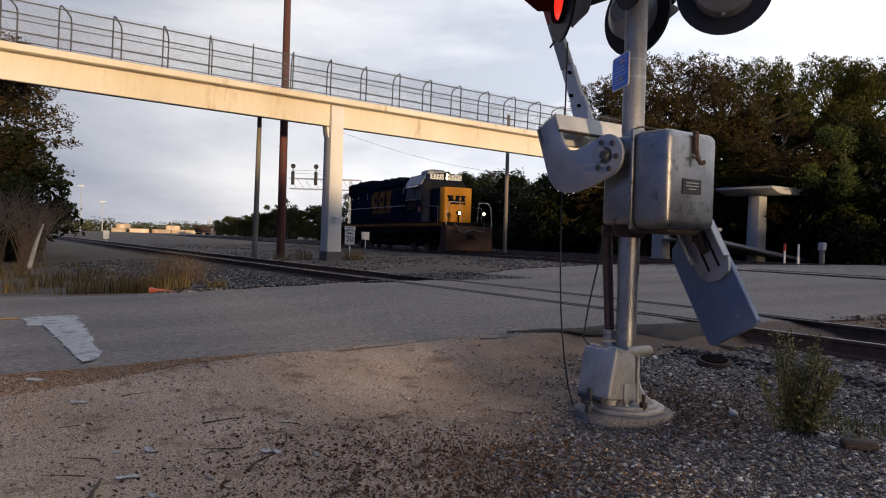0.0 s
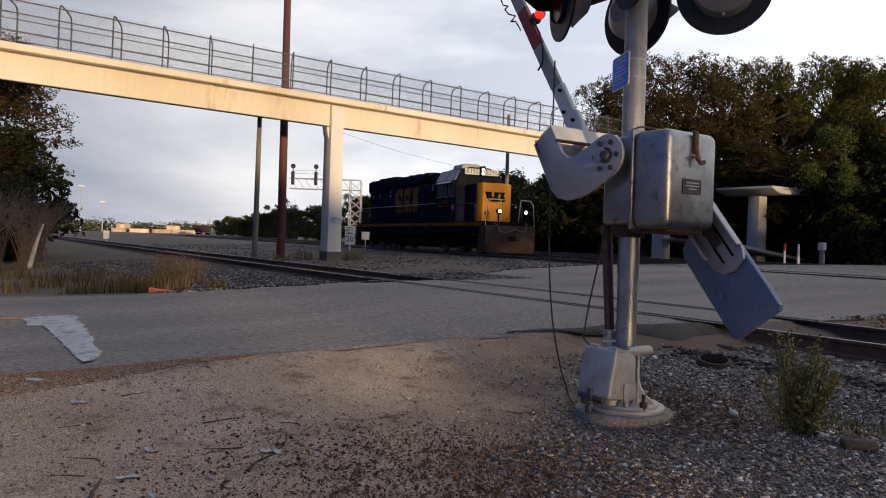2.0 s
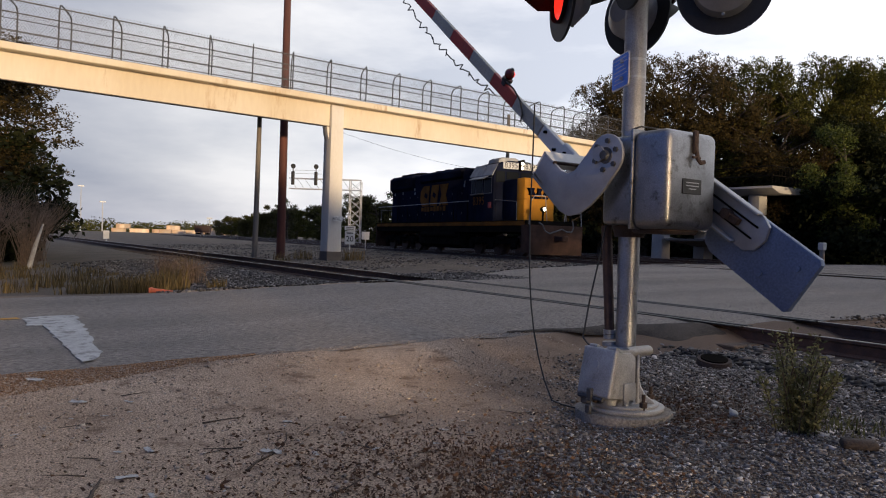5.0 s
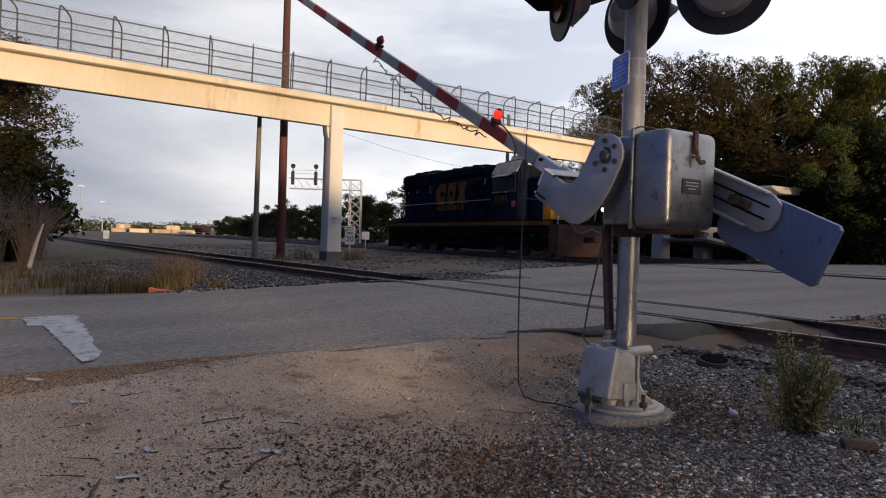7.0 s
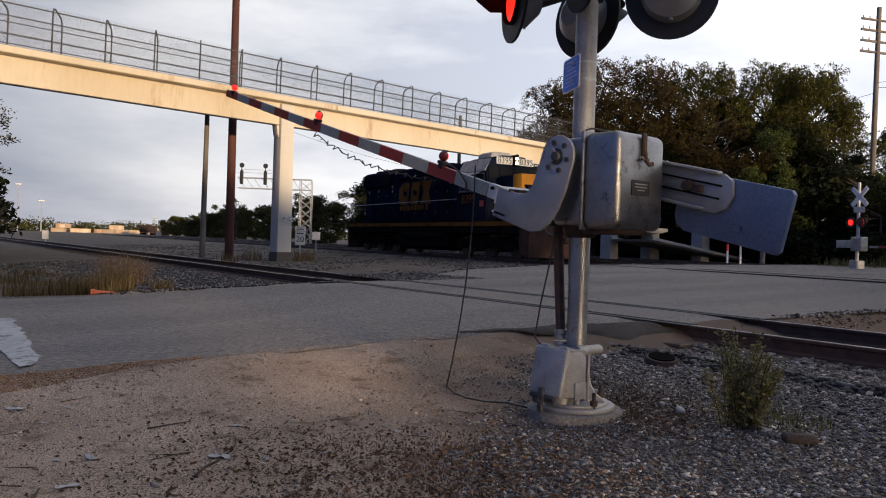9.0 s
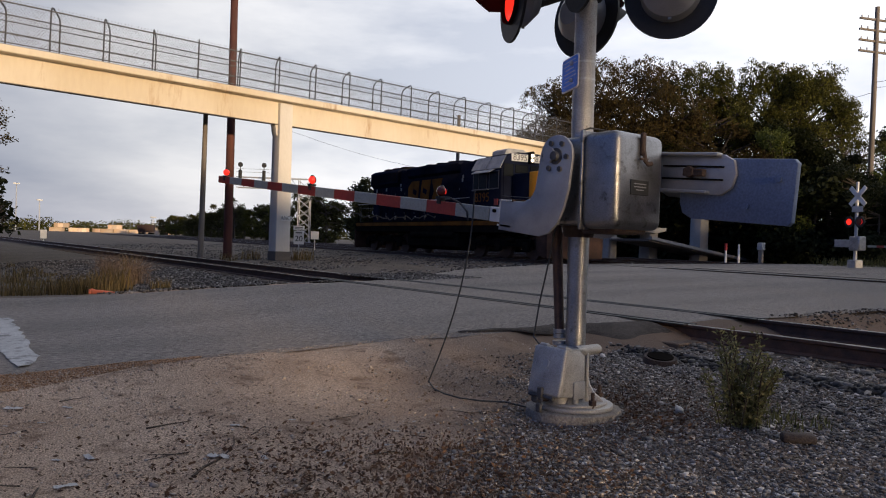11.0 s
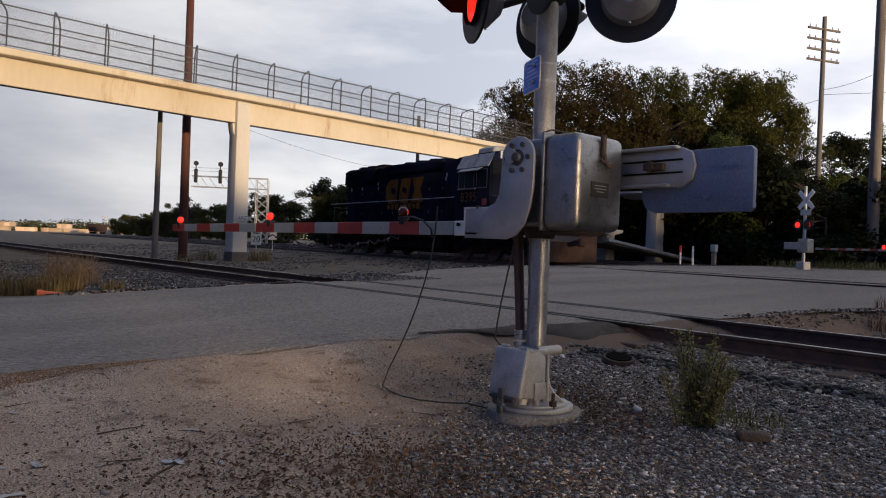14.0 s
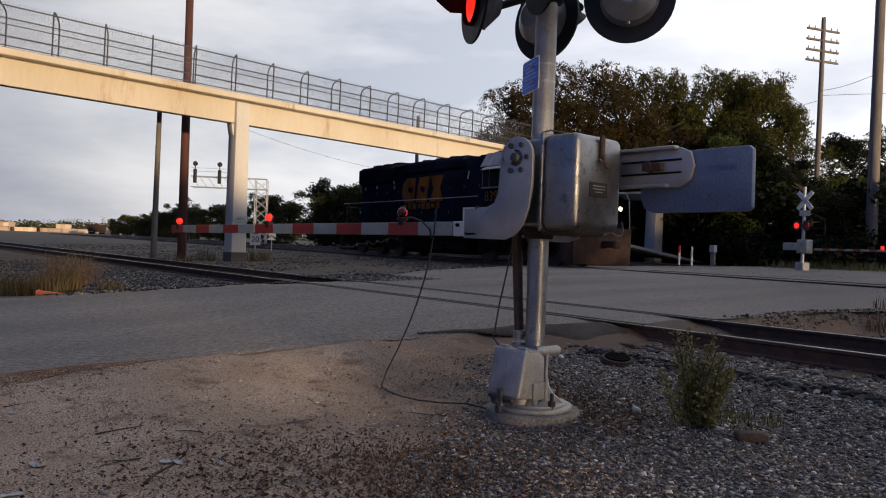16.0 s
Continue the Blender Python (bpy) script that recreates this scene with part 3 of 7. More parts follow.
def build_bridge():
    b = thing("footbridge", pose(0, BY, 0), "cream painted pedestrian footbridge over the tracks with a caged fence", "footbridge")
    x0, x1 = -45, 33
    slope = pose(14, 0, 0, 0, 0.84, 0) @ pose(-14, 0, 0)     # the walkway falls gently towards +X
    mid, run = (x0 + x1) / 2, x1 - x0
    g = part("girder", shape((box, (mid, 0.06, (B_BOT + B_TOP - 0.24) / 2), (run, 0.12, B_TOP - 0.24 - B_BOT), 0.01)), M["bridge_paint"], b, "cream painted girder, stained with rust runs")
    g.matrix_basis = slope
    part("flange", shape((box, (mid, 0.06, B_BOT - 0.018), (run, 0.26, 0.03))), M["pier_base"], g, "dark bottom flange")
    part("deck", shape((box, (mid, 0.95, B_TOP - 0.13), (run, 2.8, 0.26), 0.03)), M["bridge_paint"], b, "cream concrete walkway slab").matrix_basis = slope
    for x in (14.35, -28.0):
        p = part("pier", shape((prism, [(x - 0.34, 0.5), (x + 0.34, 0.5), (x + 0.30, B_BOT), (x + 0.30, B_BOT + 0.9), (x - 0.30, B_BOT + 0.9), (x - 0.30, B_BOT)], "Y", -0.22, 0.5, 0.03)), M["pier_paint"], b, "off-white painted square bridge pier")
        part("plinth", shape((box, (x, 0.14, -0.05), (0.72, 0.78, 1.24), 0.02)), M["pier_base"], p, "dark stained pier footing")
        part("bracket", shape((prism, [(x - 0.29, B_BOT), (x - 0.29, B_BOT - 0.62), (x - 0.36, B_BOT - 0.4), (x - 0.42, B_BOT)], "Y", 0.0, 0.45, 0.02)), M["pier_paint"], p)
        if x > 0:
            sg = part("clearance_plate", shape((box, (x + 0.1, -0.30, 2.02), (0.5, 0.012, 0.22), 0.003)), M["sign_white"], p, "white plate with black lettering")
            text("lettering", "ANCE", 0.26, pose(x + 0.1, -0.312, 2.02, 90, 0, 0), M["ink"], sg, width=0.8)
    # the fence: arched posts, rails and a wire mesh bent over the walk
    post = bmesh.new()
    arc = [(0.0, 1.42), (0.03, 1.54), (0.12, 1.64), (0.26, 1.69), (0.7, 1.71), (1.1, 1.71), (1.54, 1.69), (1.68, 1.64), (1.77, 1.54), (1.8, 1.42)]
    tube(post, [(0, 0, 0)] + [(0, u, v) for u, v in arc] + [(0, 1.8, 0)], 0.03, 6)
    me = mesh_of("post", post, M["fence"], True)
    x = 3.257 - 1.765 * 27
    while x < x1 - 1:
        o = new("post", me)
        o.parent = b
        o.matrix_basis = slope @ pose(x, -0.2, B_TOP, 0, 0, -20)
        x += 1.765
    for y in (-0.2, 1.49):
        for z, rad in ((0.12, 0.02), (0.42, 0.014), (0.85, 0.018), (1.5, 0.024)):
            part("fence_rail", shape((rod, (x0, y, B_TOP + z), (x1, y, B_TOP + z), rad, None, 6)), M["fence"], b).matrix_basis = slope
    wire = bmesh.new()
    for y in (-0.2, 1.49):
        for i in range(int(run / 0.1)):
            xx = x0 + i * 0.1
            for k in (-1, 1):
                p, c = Vector((xx, y, B_TOP + 0.1)), Vector((xx + k * 1.0, y, B_TOP + 1.5))
                d = Vector((0.0042, 0, 0))
                wire.faces.new([wire.verts.new(v) for v in (p - d, p + d, c + d, c - d)])
    for i in range(int(run / 0.12)):
        xx = x0 + i * 0.12
        for (u, v), (u2, v2) in zip(arc, arc[1:]):
            e, f = u * 0.94 - 0.2, u2 * 0.94 - 0.2
            wire.faces.new([wire.verts.new(q) for q in ((xx - 0.004, e, B_TOP + v), (xx + 0.004, e, B_TOP + v), (xx + 0.124, f, B_TOP + v2), (xx + 0.116, f, B_TOP + v2))])
    bmesh.ops.transform(wire, matrix=slope, verts=wire.verts[:])
    part("wire_mesh", wire, M["fence"], b, "dark diamond wire mesh caging the walkway", smooth=False)
    return b


build_bridge()

# ---- crossing signal ----
MX, MY = 3.994, 3.416
PIVOT = Vector((4.017, 3.352, 1.821))


BLINK_FLAPS = []


def flasher(parent, at, turn, first=False):
    """One lamp head facing +X before its turn: backing disc, housing, hood, glowing lens and a hinged flap added to
    hide it between flashes.
    """
    h = part("background_disc", shape((disc, (0, 0, 0), (1, 0, 0), 0.305, 0.02, 44)), M["black"], parent, "round black signal backing disc")
    h.matrix_basis = pose(*at, 0, 0, turn)
    bm = bmesh.new()
    rod(bm, (0, 0, 0), (-0.1, 0, 0), 0.2, 0.185, 32)
    rod(bm, (-0.1, 0, 0), (-0.19, 0, 0), 0.185, 0.09, 32)
    part("lamp_housing", bm, M["plate"], h, "grey metal lamp housing")
    part("housing_screw", shape((rod, (-0.08, 0.0, -0.2), (-0.08, 0.0, -0.175), 0.012, None, 8)), M["galv"], h)
    hood = bmesh.new()
    ring = []
    for i in range(25):
        a = math.radians(-12 + 204 * i / 24)
        c, s = math.cos(a), math.sin(a)
        depth = 0.12 + 0.28 * max(0.0, (s + 0.3) / 1.3)
        ring.append((hood.verts.new((0.01, 0.18 * c, 0.18 * s)), hood.verts.new((depth, 0.172 * c, 0.172 * s - 0.1 * depth))))
    for p, q in zip(ring, ring[1:]):
        hood.faces.new((p[0], p[1], q[1], q[0]))
    bmesh.ops.solidify(hood, geom=hood.faces[:], thickness=0.006)
    part("hood", hood, M["black"], h, "black lamp hood")
    part("lens", shape((disc, (0.014, 0, 0), (1, 0, 0), 0.15, 0.012, 32)), M["lens_lit"], h, "red signal lens")
    # rim added so the covered lens does not glow past the flap
    rim = bmesh.new()
    inner = [(0.176 * math.cos(a), 0.176 * math.sin(a)) for a in np.linspace(0, 6.283, 33)[:-1]]
    for (u, v), (u2, v2) in zip(inner, inner[1:] + inner[:1]):
        rim.faces.new([rim.verts.new(q) for q in ((0.008, u, v), (0.044, u, v), (0.044, u2, v2), (0.008, u2, v2))])
    bmesh.ops.solidify(rim, geom=rim.faces[:], thickness=0.004)
    part("lens_rim", rim, M["black"], h, "black lens rim")
    # added flap in unlit lens colour; closed, it makes the lamp look off
    sh = part("shutter", shape((disc, (0.0, 0, -0.155), (1, 0, 0), 0.168, 0.006, 32)), M["lens_dark"], h, "dark red flap added to blink the lens")
    sh.matrix_basis = pose(0.026, 0, 0.155)
    BLINK_FLAPS.append((sh, first, pose(0.026, 0, 0.155), -86))
    return h


def build_signal():
    s = thing("crossing_signal", pose(MX, MY, 0), "grey metal level crossing signal mast with a gate mechanism box", "crossing signal")
    part("foundation", shape((prism, [(0.345 * math.cos(a) * (1.03 if abs(math.cos(a)) > 0.5 else 1), 0.33 * math.sin(a)) for a in np.linspace(0.2, 6.28 + 0.2, 17)[:-1]], "Z", -0.15, 0.075, 0.02)), M["old_concrete"], s, "chipped round concrete footing")
    bm = bmesh.new()
    prism(bm, [(0.285 * math.cos(a), 0.275 * math.sin(a)) for a in np.linspace(0, 6.283, 25)[:-1]], "Z", 0.075, 0.108, 0.01)
    prism(bm, [(0.245 * math.cos(a), 0.235 * math.sin(a)) for a in np.linspace(0, 6.283, 25)[:-1]], "Z", 0.106, 0.128, 0.008)
    rod(bm, (0, 0, 0.12), (0, 0, 0.22), 0.125, 0.085, 24)
    rod(bm, (0, 0, 0.22), (0, 0, 0.30), 0.085, 0.08, 24)
    part("base_casting", bm, M["alu_light"], s, "cast aluminium mast base")
    for a in (0.55, 2.1, 3.7, 5.25):
        c, q = math.cos(a), math.sin(a)
        web = bmesh.new()
        prism(web, [(0.06, 0.11), (0.235, 0.11), (0.20, 0.145), (0.15, 0.18), (0.115, 0.235), (0.10, 0.30), (0.06, 0.30)], "Y", -0.018, 0.018, 0.005)
        bmesh.ops.rotate(web, matrix=Matrix.Rotation(a, 3, 'Z'), verts=web.verts[:])
        part("base_web", web, M["alu_light"], s, "curved cast web of the base")
    for a in range(4):
        c, q = math.cos(a * 1.571 - 0.25) * 0.225, math.sin(a * 1.571 - 0.25) * 0.225
        part("anchor_bolt", shape((rod, (c, q, 0.05), (c, q, 0.215), 0.013, None, 8), (rod, (c, q, 0.125), (c, q, 0.16), 0.028, None, 6)), M["rust"], s)
    part("lower_mast", shape((rod, (0, 0, 0.25), (0, 0, 1.0), 0.0705, None, 28), (rod, (0, 0, 1.0), (0, 0, 1.02), 0.0725, None, 28), (rod, (0, 0, 1.02), (0, 0, 2.06), 0.075, None, 28)), M["alu"], s, "lower aluminium mast tube")
    part("upper_mast", shape((rod, (0, 0, 2.02), (0, 0, 4.0), 0.0775, 0.0765, 28)), M["alu_light"], s, "upper aluminium mast tube")
    for z in (2.39, 2.51):
        part("band", shape((rod, (0, 0, z), (0, 0, z + 0.016), 0.0795, None, 28), (box, (-0.06, 0.06, z + 0.008), (0.03, 0.03, 0.024), 0.004)), M["galv"], s, "steel strap band")
    part("conduit", shape((rod, (-0.03, 0.123, 0.56), (-0.03, 0.186, 1.36), 0.034, 0.038, 18)), M["rail"], s, "dull brown cable conduit beside the mast")
    for z, r in ((0.5, 0.05), (0.55, 0.044), (0.585, 0.047)):
        part("conduit_collar", shape((rod, (-0.03, 0.122, z), (-0.03, 0.123, z + 0.03), r, None, 18)), M["alu_light"], s, "ribbed grey conduit collar")
    # junction box at the foot: sloping lid, hinge lugs, hasp with a padlock
    j = part("junction_box", shape((prism, [(-0.30, 0.19), (-0.05, 0.155), (-0.05, 0.45), (-0.10, 0.49), (-0.235, 0.50)], "Y", -0.145, 0.13, 0.018)), M["alu_light"], s, "cast grey junction box at the mast foot")
    tip = Matrix.Translation((-0.282, -0.008, 0.352)) @ Matrix.Rotation(0.2, 4, 'Y')
    lid = part("lid", shape((box, (0, 0, 0), (0.045, 0.295, 0.335), 0.02, 3)), M["alu_light"], j, "cast lid with a small raised emblem")
    lid.matrix_basis = tip
    part("raised_mark", shape((disc, (-0.024, 0.01, 0.05), (1, 0, 0), 0.028, 0.004, 16), (box, (-0.024, 0.01, 0.005), (0.004, 0.07, 0.008)), (box, (-0.024, 0.01, -0.055), (0.004, 0.16, 0.007)), (box, (-0.024, 0.01, -0.075), (0.004, 0.13, 0.007))), M["plate"], lid)
    for y in (-0.10, 0.07):
        part("hinge_lug", shape((box, (0.03, y, 0.165), (0.075, 0.06, 0.028), 0.01, 2), (rod, (0.0, y - 0.035, 0.172), (0.0, y + 0.035, 0.172), 0.014, None, 10)), M["alu_light"], lid)
    part("side_boss", shape((box, (-0.12, -0.148, 0.225), (0.12, 0.02, 0.12), 0.008, 2)), M["alu_light"], j)
    part("hasp", shape((box, (-0.335, 0.01, 0.20), (0.03, 0.05, 0.09), 0.008), (tube, [(-0.35, -0.012, 0.17), (-0.352, -0.012, 0.14), (-0.352, 0.022, 0.14), (-0.35, 0.022, 0.17)], 0.005, 6), (box, (-0.352, 0.005, 0.105), (0.025, 0.05, 0.06), 0.008)), M["bolt"], j, "dark hasp and padlock")
    part("latch_bar", shape((rod, (-0.325, -0.1, 0.18), (-0.325, 0.12, 0.18), 0.016, None, 8), (box, (-0.30, 0.08, 0.15), (0.05, 0.07, 0.06), 0.012)), M["bolt"], j, "dark latch bar under the lid")
    part("box_foot", shape((rod, (-0.17, -0.02, 0.12), (-0.17, -0.02, 0.19), 0.075, 0.06, 16), (rod, (-0.12, -0.12, 0.125), (-0.12, -0.12, 0.2), 0.022, None, 10)), M["alu_light"], j)
    part("clamp", shape((box, (0.0, 0.0, 0.475), (0.2, 0.2, 0.07), 0.025, 2), (box, (-0.11, -0.05, 0.492), (0.16, 0.16, 0.03), 0.01, 2), (rod, (-0.10, -0.09, 0.485), (0.135, -0.09, 0.485), 0.037, None, 16), (rod, (0.135, -0.09, 0.485), (0.15, -0.09, 0.485), 0.03, None, 16)), M["alu_light"], s, "cast mast clamp with a round lug")
    part("clamp_rib", shape((box, (0.0, -0.105, 0.30), (0.026, 0.045, 0.34), 0.008), (box, (-0.04, -0.105, 0.30), (0.018, 0.03, 0.32), 0.006)), M["alu_light"], s, "cast vertical rib under the clamp")
    # gate mechanism
    g = part("mechanism_case", shape((box, (0, -0.09, 1.66), (0.46, 0.30, 0.60), 0.035, 3)), M["alu_box"], s, "grey cast case of the gate mechanism")
    part("cover", shape((box, (0, -0.365, 1.655), (0.53, 0.29, 0.64), 0.06, 4)), M["alu_box"], g, "grey weathered rounded box cover")
    part("cover_seam", shape((box, (0, -0.228, 1.66), (0.55, 0.025, 0.66), 0.01, 2)), M["alu_box"], g)
    part("top_wire", shape((tube, [(-0.25, -0.22, 1.99), (-0.2, -0.24, 2.01), (0.1, -0.3, 2.0), (0.12, -0.42, 1.985)], 0.006)), M["rubber"], g)
    part("latch", shape((box, (0.0, -0.52, 1.9), (0.04, 0.03, 0.15), 0.008), (tube, [(0, -0.53, 1.85), (0.0, -0.54, 1.79), (0.02, -0.55, 1.765), (0.045, -0.56, 1.775)], 0.014, 8), (rod, (-0.045, -0.535, 1.80), (0.03, -0.535, 1.80), 0.009, None, 8)), M["rust"], g, "rusty latch handle")
    pl = part("name_plate", shape((box, (-0.016, -0.513, 1.613), (0.192, 0.008, 0.098), 0.002)), M["ink"], g, "small black maker's plate")
    for k in range(3):
        part("marking_bar", shape((box, (-0.016, -0.5185, 1.637 - 0.02 * k), (0.13 - 0.05 * (k == 2), 0.003, 0.006))), M["plate"], pl)
    part("lower_hub", shape((rod, (0, 0, 1.28), (0, 0, 1.38), 0.1, 0.13, 24), (box, (0, -0.3, 1.33), (0.35, 0.3, 0.05), 0.02)), M["rust"], g, "stained underside casting")
    part("shaft", shape((rod, (-0.36, -0.015, 1.833), (0.36, -0.015, 1.833), 0.05, None, 20)), M["plate"], g)
    # blue notice
    def board(w, h, c):
        return [(math.copysign(w, u) - math.copysign(c * (1 - math.sin(a)), u), math.copysign(h, v) - math.copysign(c * (1 - math.cos(a)), v)) for u, v, a in ((1, 1, 1.571), (1, 1, 0.785), (1, 1, 0.0), (-1, 1, 0.0), (-1, 1, 0.785), (-1, 1, 1.571), (-1, -1, 1.571), (-1, -1, 0.785), (-1, -1, 0.0), (1, -1, 0.0), (1, -1, 0.785), (1, -1, 1.571))]
    n = part("blue_sign", shape((prism, board(0.138, 0.112, 0.02), "X", -0.007, 0.0)), M["sign_blue"], s, "blue emergency notice with pale lettering")
    n.matrix_basis = pose(-0.032, 0.10, 2.455, 0, 0, -26)
    part("sign_border", shape((prism, board(0.147, 0.121, 0.024), "X", -0.004, 0.004)), M["sign_white"], n, "thin white border")
    for k in range(7):
        part("lettering_bar", shape((box, (-0.0078, random.uniform(-0.015, 0.015), 0.088 - 0.028 * k), (0.002, random.uniform(0.14, 0.24), 0.009 if k in (2, 3) else 0.006))), M["bar_blue"], n)
    # two pairs of flashing lamps
    part("lamp_crossarm", shape((rod, (0, -0.62, 3.05), (0, 0.72, 3.05), 0.03, None, 12), (box, (0, 0, 3.05), (0.2, 0.2, 0.2), 0.03)), M["black"], s, "black crossarm for the lamps")
    flasher(s, (-0.26, 0.476, 3.02), 153, True)
    flasher(s, (-0.26, -0.17, 3.10), 153)
    flasher(s, (0.22, 0.19, 2.935), 0, True)
    flasher(s, (0.22, -0.54, 2.935), 33)
    return s


build_signal()


BALANCE = []


def j_outline():
    o = [(0.145 * math.cos(a), 0.145 * math.sin(a)) for a in np.linspace(0, math.pi, 11)]
    return o + [(-0.14, -0.2), (-0.115, -0.34), (-0.07, -0.45), (0.0, -0.525), (0.09, -0.556), (0.495, -0.548), (0.495, -0.333), (0.27, -0.328), (0.20, -0.30), (0.165, -0.24), (0.15, -0.1)]


def arm_x(y):
    """The arm is bolted a little to one side of the bracket's middle and runs back to it."""
    return max(0.0, 0.104 - 0.023 * y)


def build_gate():
    """The swinging gate: origin on the shaft, arm along +Y when lowered."""
    g = thing("crossing_gate_arm", pose(*PIVOT), "red and white striped crossing gate arm with counterweights", "gate arm")
    for x in (-0.34, 0.34):
        br = part("support_bracket", shape((prism, j_outline(), "X", x - 0.02 if x < 0 else x - 0.004, x + 0.004 if x < 0 else x + 0.02, 0.005)), M["plate"], g, "grey hook-shaped gate support bracket")
        sx = -1 if x < 0 else 1
        part("hub", shape((rod, (x + sx * 0.015, 0, 0), (x + sx * 0.028, 0, 0), 0.058, 0.055, 20), (rod, (x + sx * 0.028, 0, 0), (x + sx * 0.05, 0, 0), 0.036, 0.03, 16)), M["bolt"], br, "dark shaft hub")
        for k in range(6):
            a = k * math.pi / 3
            part("bolt", shape((rod, (x + sx * 0.015, 0.097 * math.cos(a), 0.097 * math.sin(a)), (x + sx * 0.035, 0.097 * math.cos(a), 0.097 * math.sin(a)), 0.019, None, 6)), M["bolt"], br)
    ch = bmesh.new()
    box(ch, (0, 0.44, -0.333), (0.72, 0.14, 0.014))
    box(ch, (0, 0.50, -0.393), (0.72, 0.014, 0.13))
    box(ch, (0, 0.44, -0.517), (0.72, 0.14, 0.014))
    part("cross_channel", ch, M["white_paint"], g, "white steel channel between the brackets, rusty at the edges", smooth=False)
    part("channel_edge", shape((box, (0, 0.37, -0.328), (0.73, 0.014, 0.022))), M["rust"], g, "rusty flange edge", smooth=False)
    part("arm_clamp", shape((box, (0.085, 0.62, -0.453), (0.05, 0.3, 0.16), 0.01), (box, (0.055, 0.56, -0.433), (0.03, 0.12, 0.12), 0.008)), M["white_paint"], g, "bolted white arm clamp")
    for y in (0.58, 0.7, 0.82, 1.0):
        part("bolt", shape((rod, (0.04, y, -0.483 + (0.05 if y in (0.7, 1.0) else 0)), (0.07, y, -0.483 + (0.05 if y in (0.7, 1.0) else 0)), 0.014, None, 6)), M["loco_dark"], g)
    arm = part("arm_butt", shape((box, (0.09, 0.875, -0.462), (0.05, 0.386, 0.122), 0.006)), M["white_paint"], g, "bare aluminium butt of the arm")
    y, k = 1.07, 0
    while y < 6.75:
        w = 0.405 if k else 0.43
        h = 0.118 - 0.022 * (y / 6.7)
        z = -0.462
        o = part("stripe", shape((box, (arm_x(y + w / 2), y + w / 2, z), (0.042, w - 0.002, h), 0.004, 1, Matrix.Rotation(0.023 if y < 4.3 else 0, 4, "Z"))), M["arm_white" if k % 2 == 0 else "arm_red"], g, "white reflective stripe of the arm" if k % 2 == 0 else "red reflective stripe of the arm")
        y, k = y + w, k + 1
    lamp(g, 1.73, False)
    lamp(g, 4.05, True)
    lamp(g, 6.54, None)
    # wiring draped along the arm
    pts = [(arm_x(1.75 + i * 0.045) - 0.03 + 0.03 * math.sin(i * 1.9), 1.75 + i * 0.0455, -0.545 - 0.10 * math.sin(i / 50 * math.pi) - 0.022 * math.sin(i * 2.6)) for i in range(51)]
    part("arm_wire", shape((tube, pts, 0.006, 5)), M["rubber"], g, "loose black wire along the arm")
    part("lead", shape((tube, [(0.02, 1.68, -0.37), (0.02, 1.55, -0.365), (0.03, 1.42, -0.40), (0.035, 1.32, -0.47), (0.035, 1.3, -0.54)], 0.008, 6)), M["rubber"], g)
    # counterweight on the far side
    x = 0.40
    arm = bmesh.new()
    prism(arm, [(0.0, 0.10), (-0.82, 0.085), (-0.89, 0.05), (-0.915, -0.04), (-0.89, -0.13), (-0.82, -0.18), (0.0, -0.17)], "X", x - 0.06, x - 0.03, 0.006)
    ca = part("counterweight_arm", arm, M["plate"], g, "slotted grey counterweight arm")
    for z, n in ((0.085, 0.80), (-0.165, 0.74)):
        part("rib", shape((box, (x - 0.075, -n / 2, z), (0.07, n, 0.022), 0.006)), M["plate"], ca, "raised flange of the counterweight arm")
    for z in (0.005, -0.08):
        part("slot_edge", shape((box, (x - 0.065, -0.60, z), (0.014, 0.46, 0.012), 0.003)), M["loco_dark"], ca)
    cw = part("counterweight", shape((prism, [(-1.26, 0.065), (-1.285, 0.04), (-1.285, -0.32), (-1.26, -0.345), (-0.60, -0.345), (-0.53, -0.31), (-0.5, -0.24), (-0.5, 0.065)], "X", x - 0.025, x + 0.025, 0.008)), M["weight"], g, "heavy blue-grey counterweight plate")
    part("adjuster_bolt", shape((box, (x - 0.085, -0.63, -0.038), (0.05, 0.15, 0.05), 0.006), (rod, (x - 0.12, -0.60, -0.035), (x - 0.05, -0.60, -0.035), 0.038, None, 6)), M["rust"], ca, "rusty adjusting bolt")
    for yy, zz in ((-1.18, -0.06), (-0.99, -0.24)):
        part("rivet", shape((rod, (x - 0.045, yy, zz), (x - 0.02, yy, zz), 0.022, 0.016, 10)), M["weight"], cw)
    BALANCE.extend((ca, cw))
    return g


BLINK_SLEEVES = []


def ball(x, y, z, r):
    bm = bmesh.new()
    bmesh.ops.create_uvsphere(bm, u_segments=20, v_segments=12, radius=r)
    bmesh.ops.translate(bm, vec=(x, y, z), verts=bm.verts[:])
    return bm



